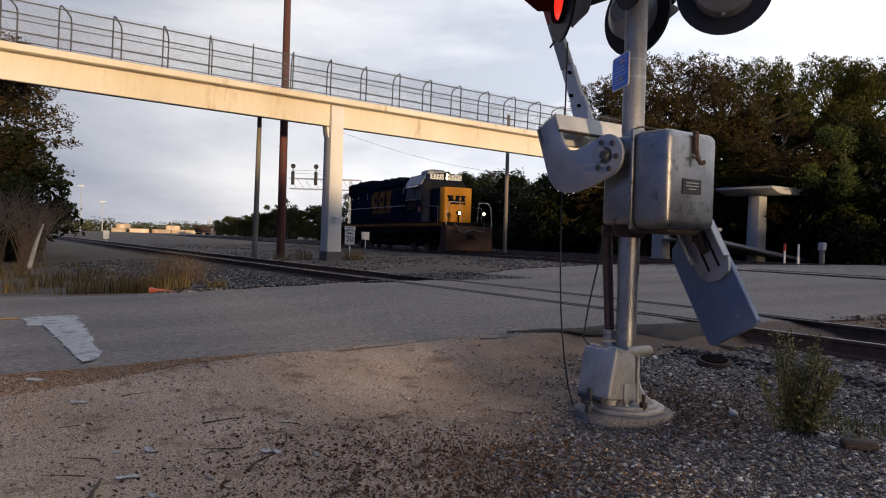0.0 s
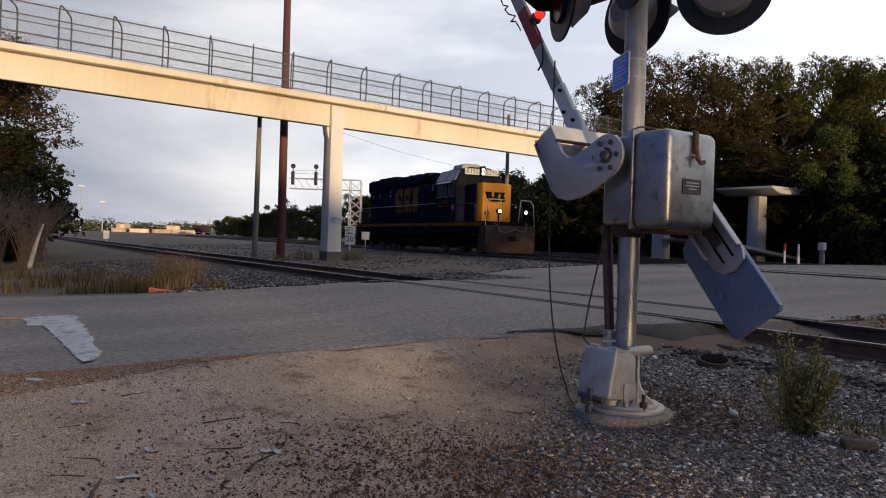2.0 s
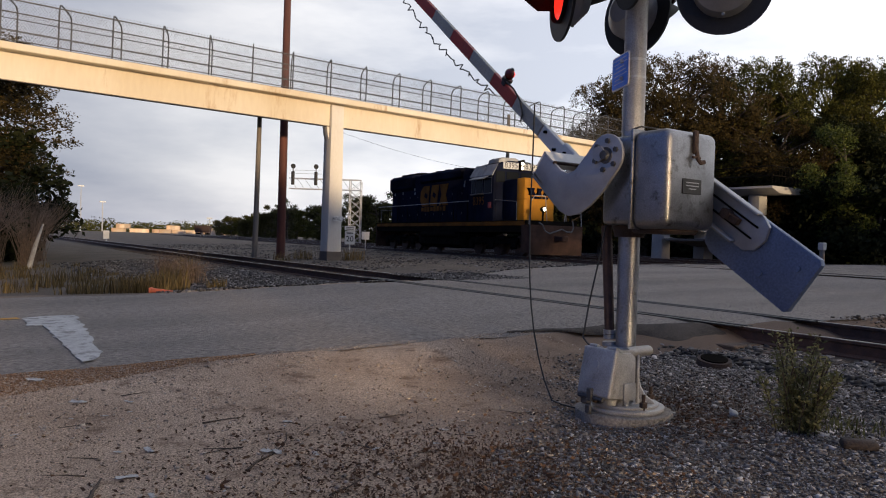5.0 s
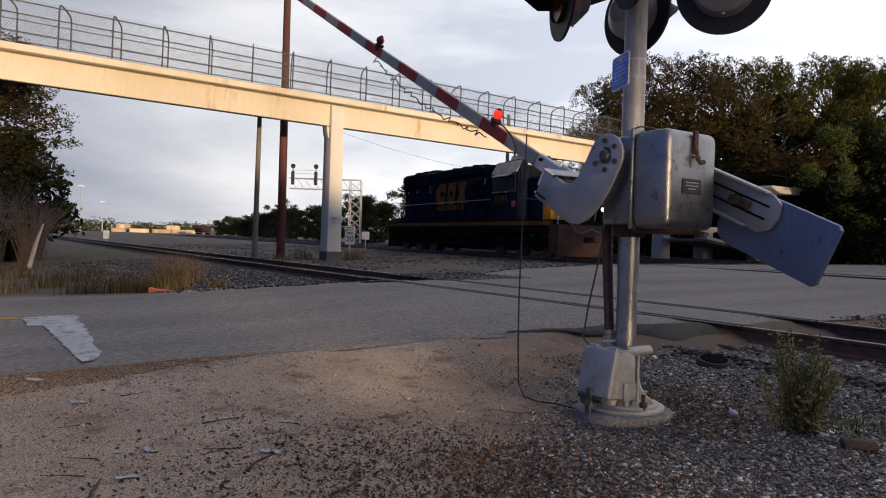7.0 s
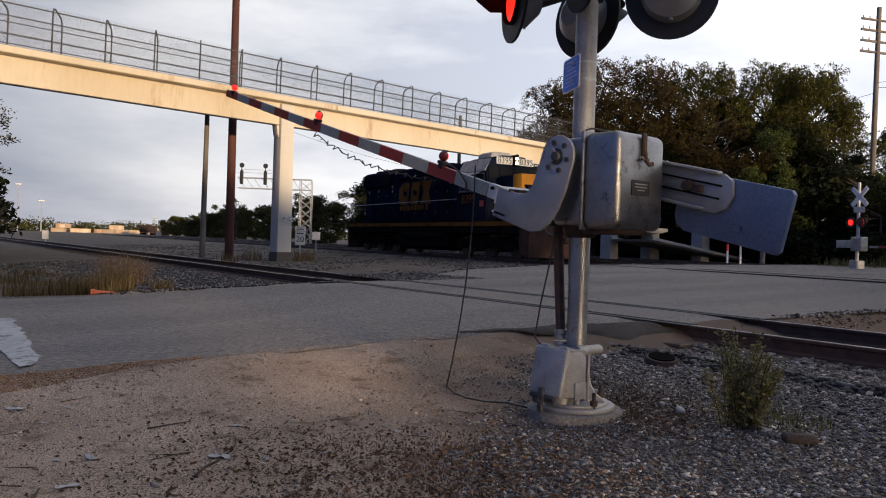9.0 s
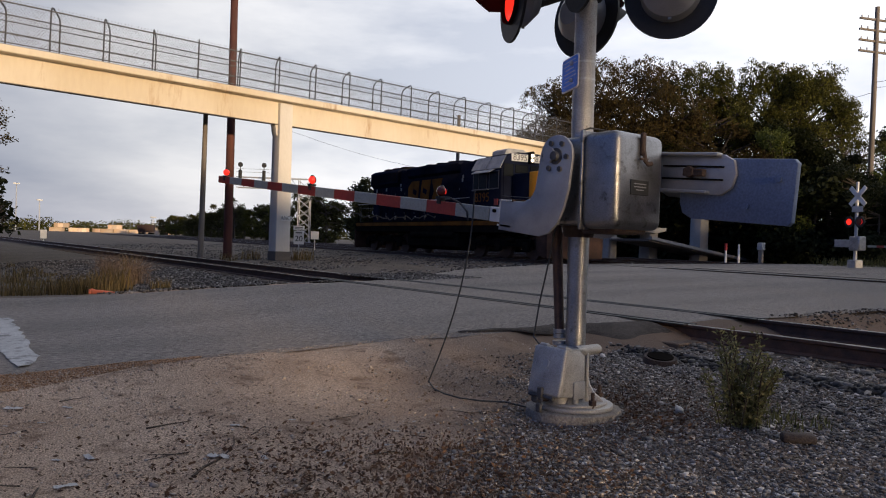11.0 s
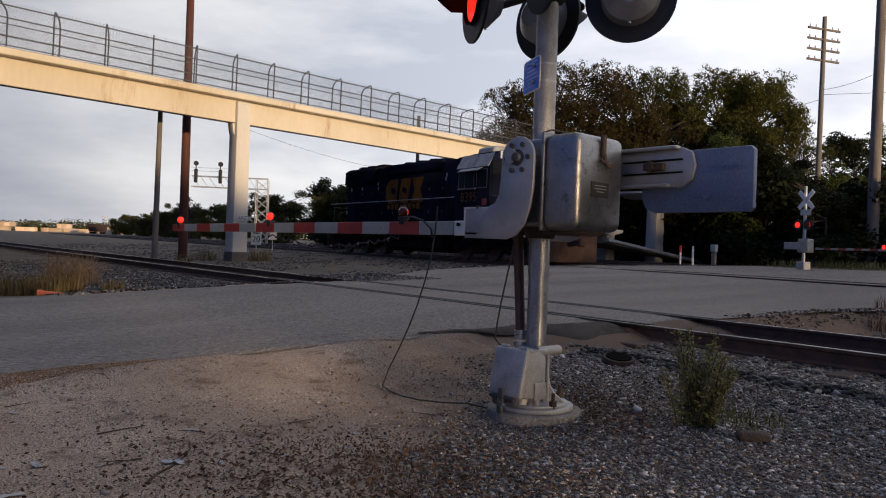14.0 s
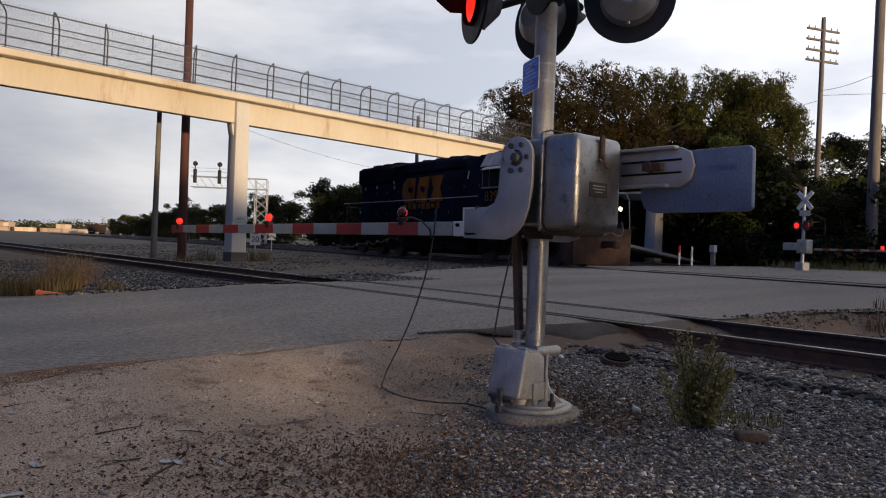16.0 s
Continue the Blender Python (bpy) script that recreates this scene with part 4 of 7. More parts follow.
def lamp(g, d, phase):
    """A small two-way arm light: a glowing red barrel with an added dark half sleeve that turns round it to hide the
    glow between flashes.
    """
    x, z = arm_x(d), -0.393 - 0.008 * d
    b = part("arm_light", shape((box, (x, d, z), (0.06, 0.06, 0.05), 0.006), (rod, (x, d, z + 0.02), (x, d, z + 0.045), 0.05, None, 18)), M["black"], g, "small red gate arm light")
    part("cap", shape((rod, (x, d, z + 0.13), (x, d, z + 0.146), 0.024, 0.012, 12)), M["black"], b)
    part("lens", ball(x, d, z + 0.09, 0.043), M["lens_lit"], b, "glowing red lens")
    if phase is not None:
        sl = bmesh.new()
        bmesh.ops.create_uvsphere(sl, u_segments=20, v_segments=12, radius=0.049)
        bmesh.ops.bisect_plane(sl, geom=sl.verts[:] + sl.edges[:] + sl.faces[:], plane_co=(0, 0, 0), plane_no=(math.sin(radians(-14)), -math.cos(radians(-14)), 0), clear_outer=True)
        bmesh.ops.solidify(sl, geom=sl.faces[:], thickness=0.003)
        o = part("sleeve", sl, M["lens_dark"], b, "dark red half sleeve added to blink the lens")
        BLINK_SLEEVES.append((o, phase, pose(x, d, z + 0.09)))


gate = build_gate()

# ---- locomotive ----


def build_loco():
    """Origin on the rails below the front pilot; +Y runs back along the train, -X is the side that shows."""
    L = thing("locomotive", FAR_TURN @ pose(19.94, 36.0, 0.55), "dark blue and yellow road switcher diesel locomotive", "locomotive")
    part("underframe", shape((box, (0, 9.6, 1.40), (2.9, 18.6, 0.52), 0.02)), M["loco_dark"], L, "dark locomotive underframe")
    for sx in (-1, 1):
        part("side_sill", shape((box, (sx * 1.47, 9.6, 1.57), (0.05, 18.3, 0.20), 0.01)), M["loco_logo"], L, "yellow striped frame sill")
    part("walkway", shape((box, (0, 9.6, 1.69), (3.02, 18.6, 0.05), 0.01)), M["loco_dark"], L)
    part("fuel_tank", shape((prism, [(-1.4, 0.45), (-1.1, 0.25), (1.1, 0.25), (1.4, 0.45), (1.4, 1.1), (-1.4, 1.1)], "Y", 6.9, 12.1, 0.05)), M["loco_dark"], L, "black fuel tank slung under the frame")
    for sx in (-1.38, 1.38):
        part("air_reservoir", shape((rod, (sx, 7.2, 1.0), (sx, 11.6, 1.0), 0.17, None, 16)), M["loco_dark"], L)
    # front pilot and steps
    p = part("pilot", shape((prism, [(-1.5, 0.12), (1.5, 0.12), (1.52, 1.5), (-1.52, 1.5)], "Y", -0.02, 0.12, 0.02)), M["loco_pilot"], L, "rusty brown front pilot plate")
    part("coupler", shape((box, (0, -0.32, 0.88), (0.28, 0.62, 0.26), 0.05), (box, (0.05, -0.6, 0.88), (0.36, 0.2, 0.3), 0.06)), M["loco_pilot"], p, "rusty coupler knuckle")
    for sx in (-1, 1):
        for z in (0.45, 0.8, 1.15):
            part("step", shape((box, (sx * 1.32, 0.35, z), (0.36, 0.5, 0.03))), M["loco_dark"], p)
        part("step_side", shape((box, (sx * 1.5, 0.36, 0.85), (0.03, 0.6, 1.3), 0.01)), M["loco_pilot"], p)
    part("air_hoses", shape((tube, [(-1.05, -0.1, 1.62), (-0.9, -0.2, 1.5), (-0.75, -0.2, 1.22), (-0.5, -0.22, 1.12), (-0.2, -0.24, 1.22), (0.15, -0.24, 1.34), (0.45, -0.22, 1.22), (0.75, -0.2, 1.22), (0.85, -0.2, 1.45), (0.85, -0.1, 1.75)], 0.03)), M["loco_grey"], L, "pale looped air hoses on the front")
    # nose: the yellow front folds back on both sides of a middle ridge
    n = part("nose", shape((prism, [(-0.92, 1.7), (0.92, 1.7), (0.92, 3.62), (0.8, 3.76), (-0.8, 3.76), (-0.92, 3.62)], "Y", 1.95, 3.3, 0.04)), M["loco_blue"], L, "low dark blue short hood with a yellow front")
    part("nose_front", shape((prism, [(-0.935, 2.0), (-0.935, 1.5), (-0.88, 1.42), (0.16, 1.25), (0.86, 1.48), (0.935, 1.56), (0.935, 2.0)], "Z", 1.7, 3.78, 0.04)), M["loco_yellow"], n, "yellow painted nose with a folded front")
    part("nose_door", shape((box, (0.5, 1.355, 2.55), (0.52, 0.03, 1.35), 0.015, 1, Matrix.Rotation(0.33, 4, 'Z'))), M["loco_yellow"], n, "yellow nose door")
    for (u, v, w, h), skew in zip(((-0.56, 3.12, 0.34, 0.34), (-0.14, 3.12, 0.3, 0.34), (0.22, 3.12, 0.3, 0.34)), (0.10, -0.08, 0.0)):
        part("front_emblem", shape((prism, [(u - w / 2 + skew / 2, v - h / 2), (u + w / 2 + skew / 2, v - h / 2), (u + w * 0.2, v), (u + w / 2 - skew / 2, v + h / 2), (u - w / 2 - skew / 2, v + h / 2), (u - w * 0.35, v)], "Y", 1.20, 1.47)), M["loco_blue"], n, "dark blue emblem block on the nose", smooth=False)
    for k in range(5):
        part("emblem_bar", shape((box, (-0.5 + k * 0.2, 1.33, 2.84), (0.14, 0.22, 0.1))), M["loco_blue"], n)
    for x in (-0.62, 0.98):
        b = part("ditch_light", shape((rod, (x, 0.1, 2.24), (x, 0.3, 2.24), 0.15, 0.11, 18), (rod, (x, 0.22, 1.7), (x, 0.22, 2.14), 0.05, None, 10)), M["loco_dark"], L, "round ditch light on a bracket")
        part("ditch_lens", shape((disc, (x, 0.09, 2.24), (0, 1, 0), 0.085, 0.02, 18)), M["headlight"], b, "glowing white ditch light lens")
    # cab
    cab = part("cab", shape((prism, [(-1.5, 1.7), (1.5, 1.7), (1.5, 3.98), (1.2, 4.55), (0.6, 4.76), (-0.6, 4.76), (-1.2, 4.55), (-1.5, 3.98)], "Y", 3.3, 5.7, 0.03)), M["loco_blue"], L, "dark blue crew cab")
    for y0, y1 in ((3.36, 4.45), (4.5, 5.66)):
        part("cab_roof_panel", shape((prism, [(-1.52, 3.98), (-1.22, 4.56), (-1.2, 4.6), (-1.56, 4.0)], "Y", y0, y1)), M["loco_roof"], cab, "pale grey sloping cab roof panel", smooth=False)
    part("roof_unit", shape((prism, [(-0.75, 4.74), (0.55, 4.74), (0.5, 4.92), (0.3, 5.02), (-0.5, 5.02), (-0.7, 4.92)], "Y", 4.1, 5.2, 0.04)), M["loco_roof"], cab, "pale rooftop unit")
    part("horn", shape((rod, (0.3, 3.4, 4.8), (0.3, 3.9, 4.85), 0.09, 0.03, 12), (rod, (0.3, 3.8, 4.72), (0.3, 3.8, 4.86), 0.03, None, 8)), M["loco_dark"], cab, "roof horn")
    for y0, y1 in ((3.5, 4.2), (4.42, 5.05), (5.1, 5.5)):
        f = part("side_window", shape((box, (-1.505, (y0 + y1) / 2, 3.5), (0.02, y1 - y0, 0.74), 0.01)), M["window"], cab, "dark cab side window")
        part("window_frame", shape((box, (-1.5, (y0 + y1) / 2, 3.5), (0.016, y1 - y0 + 0.09, 0.83), 0.005)), M["loco_grey"], f)
    part("arm_rest", shape((box, (-1.56, 4.85, 3.08), (0.12, 1.3, 0.06), 0.02)), M["loco_grey"], cab)
    part("sunshade", shape((box, (-1.64, 4.55, 3.90), (0.34, 1.5, 0.03), 0.005, 1, Matrix.Rotation(-0.5, 4, 'Y'))), M["loco_roof"], cab, "pale awning over the cab windows")
    part("cab_door", shape((box, (-1.06, 3.285, 2.7), (0.62, 0.03, 1.9), 0.01)), M["loco_blue"], cab, "dark cab front door")
    part("red_marker", shape((box, (-1.515, 3.62, 2.5), (0.02, 0.3, 0.28), 0.005)), M["loco_red"], cab, "small red placard on the cab side")
    for x, w in ((-1.12, 0.52), (1.12, 0.52)):
        part("front_window", shape((box, (x, 3.29, 3.9), (w, 0.02, 0.62), 0.02)), M["window"], cab, "dark windscreen pane")
    for x in (-0.4, 0.44):
        part("front_window", shape((box, (x, 3.29, 4.02), (0.72, 0.02, 0.36), 0.02)), M["window"], cab, "dark windscreen pane")
    hl = part("headlight_box", shape((box, (0.07, 3.22, 4.53), (0.26, 0.16, 0.5), 0.03)), M["loco_dark"], cab)
    for z in (4.43, 4.64):
        part("headlight_lens", shape((disc, (0.07, 3.13, z), (0, 1, 0), 0.075, 0.02, 18)), M["headlight"], hl, "glowing headlight")
    for x in (-0.55, 0.68):
        nb = part("number_board", shape((box, (x, 3.26, 4.51), (0.9, 0.08, 0.33), 0.02)), M["number_board"], cab, "white lit number board")
        text("number", "8395", 0.38, pose(x, 3.212, 4.51, 90, 0, 0), M["ink"], nb, width=1.05)
    # long hood
    h = part("long_hood", shape((prism, [(-0.9, 1.7), (0.9, 1.7), (0.9, 4.45), (0.75, 4.62), (-0.75, 4.62), (-0.9, 4.45)], "Y", 5.7, 17.6, 0.04)), M["loco_blue"], L, "dark blue long engine hood")
    part("radiator_flare", shape((prism, [(-0.9, 3.75), (-1.1, 3.95), (-1.1, 4.6), (-0.85, 4.76), (0.85, 4.76), (1.1, 4.6), (1.1, 3.95), (0.9, 3.75)], "Y", 14.0, 17.6, 0.03)), M["loco_blue"], h, "flared radiator section")
    part("brake_housing", shape((prism, [(-0.9, 4.1), (-1.06, 4.22), (-1.06, 4.58), (-0.8, 4.74), (0.8, 4.74), (1.06, 4.58), (1.06, 4.22), (0.9, 4.1)], "Y", 7.6, 13.0, 0.03)), M["loco_blue"], h, "flared dynamic brake section")
    for y in (14.7, 15.8, 16.9):
        part("radiator_fan", shape((rod, (0, y, 4.74), (0, y, 4.92), 0.52, 0.5, 28), (rod, (0, y, 4.92), (0, y, 4.96), 0.46, 0.36, 28)), M["loco_dark"], h, "round roof radiator fan")
    for y in (9.4, 10.6, 11.8):
        part("dynamic_brake_fan", shape((rod, (0, y, 4.72), (0, y, 4.86), 0.5, 0.47, 28)), M["loco_dark"], h)
    part("exhaust_stack", shape((box, (0, 7.0, 4.68), (0.5, 0.9, 0.2), 0.04)), M["loco_dark"], h)
    for k in range(19):
        y = 6.15 + k * 0.58
        d = part("hood_door", shape((box, (-0.908, y, 2.72), (0.02, 0.52, 1.85), 0.008)), M["loco_blue"], h)
        if k % 2:
            part("hinge", shape((box, (-0.92, y - 0.24, 3.3), (0.02, 0.04, 0.12), 0.004), (box, (-0.92, y - 0.24, 2.2), (0.02, 0.04, 0.12), 0.004)), M["loco_grey"], d)
    for y, z in ((7.3, 3.9), (7.35, 3.72), (13.9, 3.8), (13.85, 3.55), (15.7, 3.62), (17.0, 3.6), (6.0, 3.5), (6.0, 2.5), (5.9, 2.35), (17.55, 2.3)):
        part("door_latch", shape((box, (-0.94 if y < 14 else -0.95, y, z), (0.04, 0.1, 0.17), 0.01)), M["loco_roof"], h, "pale door latch")
    # faded emblem: three blocks over a row of bars
    for y, z, o in ((12.4, 3.32, [(-0.35, -0.62), (0.5, -0.62), (0.62, 0.62), (-0.2, 0.62), (-0.6, 0.3), (-0.65, -0.3)]),
                    (11.1, 3.32, [(-0.6, -0.62), (0.35, -0.62), (0.6, 0.62), (-0.35, 0.62)]),
                    (9.9, 3.32, [(-0.55, -0.62), (0.6, -0.62), (0.3, 0.0), (0.6, 0.62), (-0.5, 0.62), (-0.25, 0.0)])):
        part("side_emblem", shape((prism, [(y - u, z + v) for u, v in o], "X", -0.94, -0.915)), M["loco_logo"], h, "large faded orange emblem block on the hood", smooth=False)
    for k in range(8):
        part("emblem_bar", shape((box, (-0.928, 12.7 - k * 0.42, 2.52), (0.02, 0.3, 0.3 if k % 3 else 0.22))), M["loco_logo"], h, "faded orange bar")
    for y, z in ((12.25, 3.34), (11.12, 3.34)):
        part("emblem_gap", shape((box, (-0.938, y, z), (0.012, 0.42, 0.26), 0.004, 1, Matrix.Rotation(0.35, 4, "X"))), M["loco_blue"], h)
    text("road_number", "8395", 0.6, pose(-1.512, 4.75, 2.72, 90, 0, -90), M["loco_logo"], cab, width=1.0)
    for y in np.arange(14.3, 17.4, 0.14):
        part("grille_slat", shape((box, (-1.105, y, 4.28), (0.02, 0.03, 0.5))), M["loco_dark"], h)
    # handrails
    for sx in (-1, 1):
        bm = bmesh.new()
        rod(bm, (sx * 1.45, 5.9, 2.78), (sx * 1.45, 18.6, 2.78), 0.02, None, 6)
        part("handrail", bm, M["loco_roof"], L, "long walkway handrail")
        for y in np.arange(6.0, 18.7, 1.56):
            part("stanchion", shape((rod, (sx * 1.45, y, 1.7), (sx * 1.45, y, 2.78), 0.018, None, 6)), M["loco_dark"], L)
        part("corner_rail", shape((tube, [(sx * 1.48, 0.05, 0.7), (sx * 1.48, 0.05, 1.7), (sx * 1.40, 0.05, 2.62), (sx * 1.2, 0.05, 2.85), (sx * 0.62, 0.05, 2.85), (sx * 0.5, 0.05, 1.7)], 0.02, 6)), M["loco_roof"], L, "bent front step handrail")
        part("cab_grab_rail", shape((tube, [(sx * 1.45, 1.2, 1.7), (sx * 1.45, 1.2, 2.6), (sx * 1.45, 3.2, 2.75)], 0.018, 6)), M["loco_grey"], L)
    for x in (-1.2, 0.0, 1.2):
        part("rear_rail", shape((rod, (x, 18.7, 1.7), (x, 18.7, 2.6), 0.02, None, 6)), M["loco_grey"], L)
    part("rear_top_rail", shape((rod, (-1.3, 18.7, 2.6), (1.3, 18.7, 2.6), 0.02, None, 6)), M["loco_grey"], L)
    part("rear_pilot", shape((box, (0, 18.85, 0.7), (3.0, 0.12, 1.1), 0.02)), M["loco_pilot"], L)
    # trucks: three axles each
    wheels = []
    for y0 in (3.75, 15.4):
        tr = part("truck", shape((box, (-1.12, y0, 0.72), (0.14, 4.6, 0.34), 0.05, 2), (box, (1.12, y0, 0.72), (0.14, 4.6, 0.34), 0.05, 2), (box, (0, y0, 0.8), (2.1, 0.6, 0.3), 0.05)), M["loco_dark"], L, "three-axle truck frame")
        for dy in (-2.05, 0.0, 2.05):
            part("journal_box", shape((box, (-1.22, y0 + dy, 0.55), (0.16, 0.42, 0.42), 0.04)), M["loco_dark"], tr)
            w = part("wheelset", shape((rod, (-0.84, 0, 0), (-0.70, 0, 0), 0.51, None, 30), (rod, (0.70, 0, 0), (0.84, 0, 0), 0.51, None, 30), (rod, (-1.1, 0, 0), (1.1, 0, 0), 0.09, None, 12), (rod, (-0.70, 0, 0), (-0.67, 0, 0), 0.535, None, 30), (rod, (0.67, 0, 0), (0.70, 0, 0), 0.535, None, 30)), M["rail"], L, "steel wheelset")
            w.matrix_basis = pose(0, y0 + dy, 0.51)
            wheels.append(w)
        for dy in (-1.0, 1.0):
            part("brake_cylinder", shape((rod, (-1.25, y0 + dy - 0.2, 0.85), (-1.25, y0 + dy + 0.25, 0.85), 0.1, None, 14)), M["loco_dark"], tr)
    return L, wheels


loco, loco_wheels = build_loco()

# ---- trees ----


def leaf_cloud(blobs, count, size, seed, spray=24, inner=0.30):
    """Leaves in sprays: each spray is a small flattened tuft near the outside of a lobe, with looser leaves inside."""
    rnd = random.Random(seed)
    vs, fs = [], []
    weights = [b[1] ** 2 for b in blobs]

    def near():
        return max(-1.5, min(1.5, rnd.gauss(0, 1)))

    def leaf(p, s):
        u = Vector((rnd.gauss(0, 1), rnd.gauss(0, 1), rnd.gauss(0, 0.7))).normalized()
        w = u.orthogonal().normalized()
        w = (w + u.cross(w) * rnd.uniform(-1, 1)).normalized()
        i = len(vs)
        vs.extend((p - u * s, p + w * s * 0.55 - u * s * 0.1, p + u * s, p - w * s * 0.5 + u * s * 0.15))
        fs.append((i, i + 1, i + 2, i + 3))

    while len(fs) < count:
        c, r, sq = rnd.choices(blobs, weights)[0]
        d = Vector((rnd.gauss(0, 1), rnd.gauss(0, 1), rnd.gauss(0.25, 1))).normalized()
        if rnd.random() < inner:
            k = r * 0.85 * rnd.random() ** 0.5
            for _ in range(spray // 2):
                leaf(Vector(c) + Vector((d.x, d.y, d.z * sq)) * k + Vector((near(), near(), near())) * size * 2.5, size * rnd.uniform(0.8, 1.5))
            continue
        k = r * rnd.uniform(0.72, 1.04) * (1 + 0.38 * noise.noise(d * 2.3 + Vector(c)))
        p = Vector(c) + Vector((d.x * k, d.y * k, d.z * k * sq))
        b = size * rnd.uniform(1.5, 2.9)
        for _ in range(spray):
            leaf(p + Vector((near() * b, near() * b, near() * b * 0.6)), size * rnd.uniform(0.5, 1.3))
    return vs, fs


def tree_proto(name, height, spread, seed, mats, count, size, label, trunk_h=0.3, lobes=16):
    rnd = random.Random(seed)
    t = thing(name, pose(0, 0, -500), label, "tree", "woods along the crossing")
    bm = bmesh.new()
    top = Vector((rnd.uniform(-0.4, 0.4), rnd.uniform(-0.4, 0.4), height * 0.72))
    mid = Vector((rnd.uniform(-0.3, 0.3), rnd.uniform(-0.3, 0.3), height * 0.36))
    rod(bm, (0, 0, -0.3), mid, height * 0.026, height * 0.02, 10)
    rod(bm, mid, top, height * 0.02, height * 0.007, 10)
    blobs = []
    for k in range(lobes):
        a = rnd.uniform(0, 6.283)
        z = height * rnd.uniform(trunk_h + 0.06, 0.9)
        rr = spread * (0.35 + 0.6 * math.sin(min(1, (z / height - trunk_h) / (1 - trunk_h) + 0.12) * 2.6)) * rnd.uniform(0.5, 1.05)
        c = Vector((math.cos(a) * rr, math.sin(a) * rr, z))
        blobs.append((c, spread * rnd.uniform(0.15, 0.34), rnd.uniform(0.55, 0.9)))
        s = mid.lerp(top, min(1.0, max(0.0, (z / height - 0.36) / 0.5)))
        rod(bm, s, c, height * 0.009, height * 0.003, 6)
    part("trunk", bm, M["bark"], t)
    vs, fs = leaf_cloud(blobs, count, size, seed)
    me = bpy.data.meshes.new("crown")
    me.from_pydata(vs, [], fs)
    me.materials.append(M[mats])
    o = new("crown", me)
    o.parent = t
    return t


def plant(protos, spots):
    """Each spot is x, y, scale, foot height and, where the crown is slimmer, its width for its height."""
    for k, (x, y, s, z, *slim) in enumerate(spots):
        w = s * (slim[0] if slim else 1.0)
        copy_thing(protos[k % len(protos)], pose(x, y, z, 0, 0, (k * 77) % 360)).scale = (w, w, s * (1.0 if slim else 0.94 + 0.03 * (k % 5)))


def drop(t):
    for o in (*t.children_recursive, t):
        bpy.data.objects.remove(o)


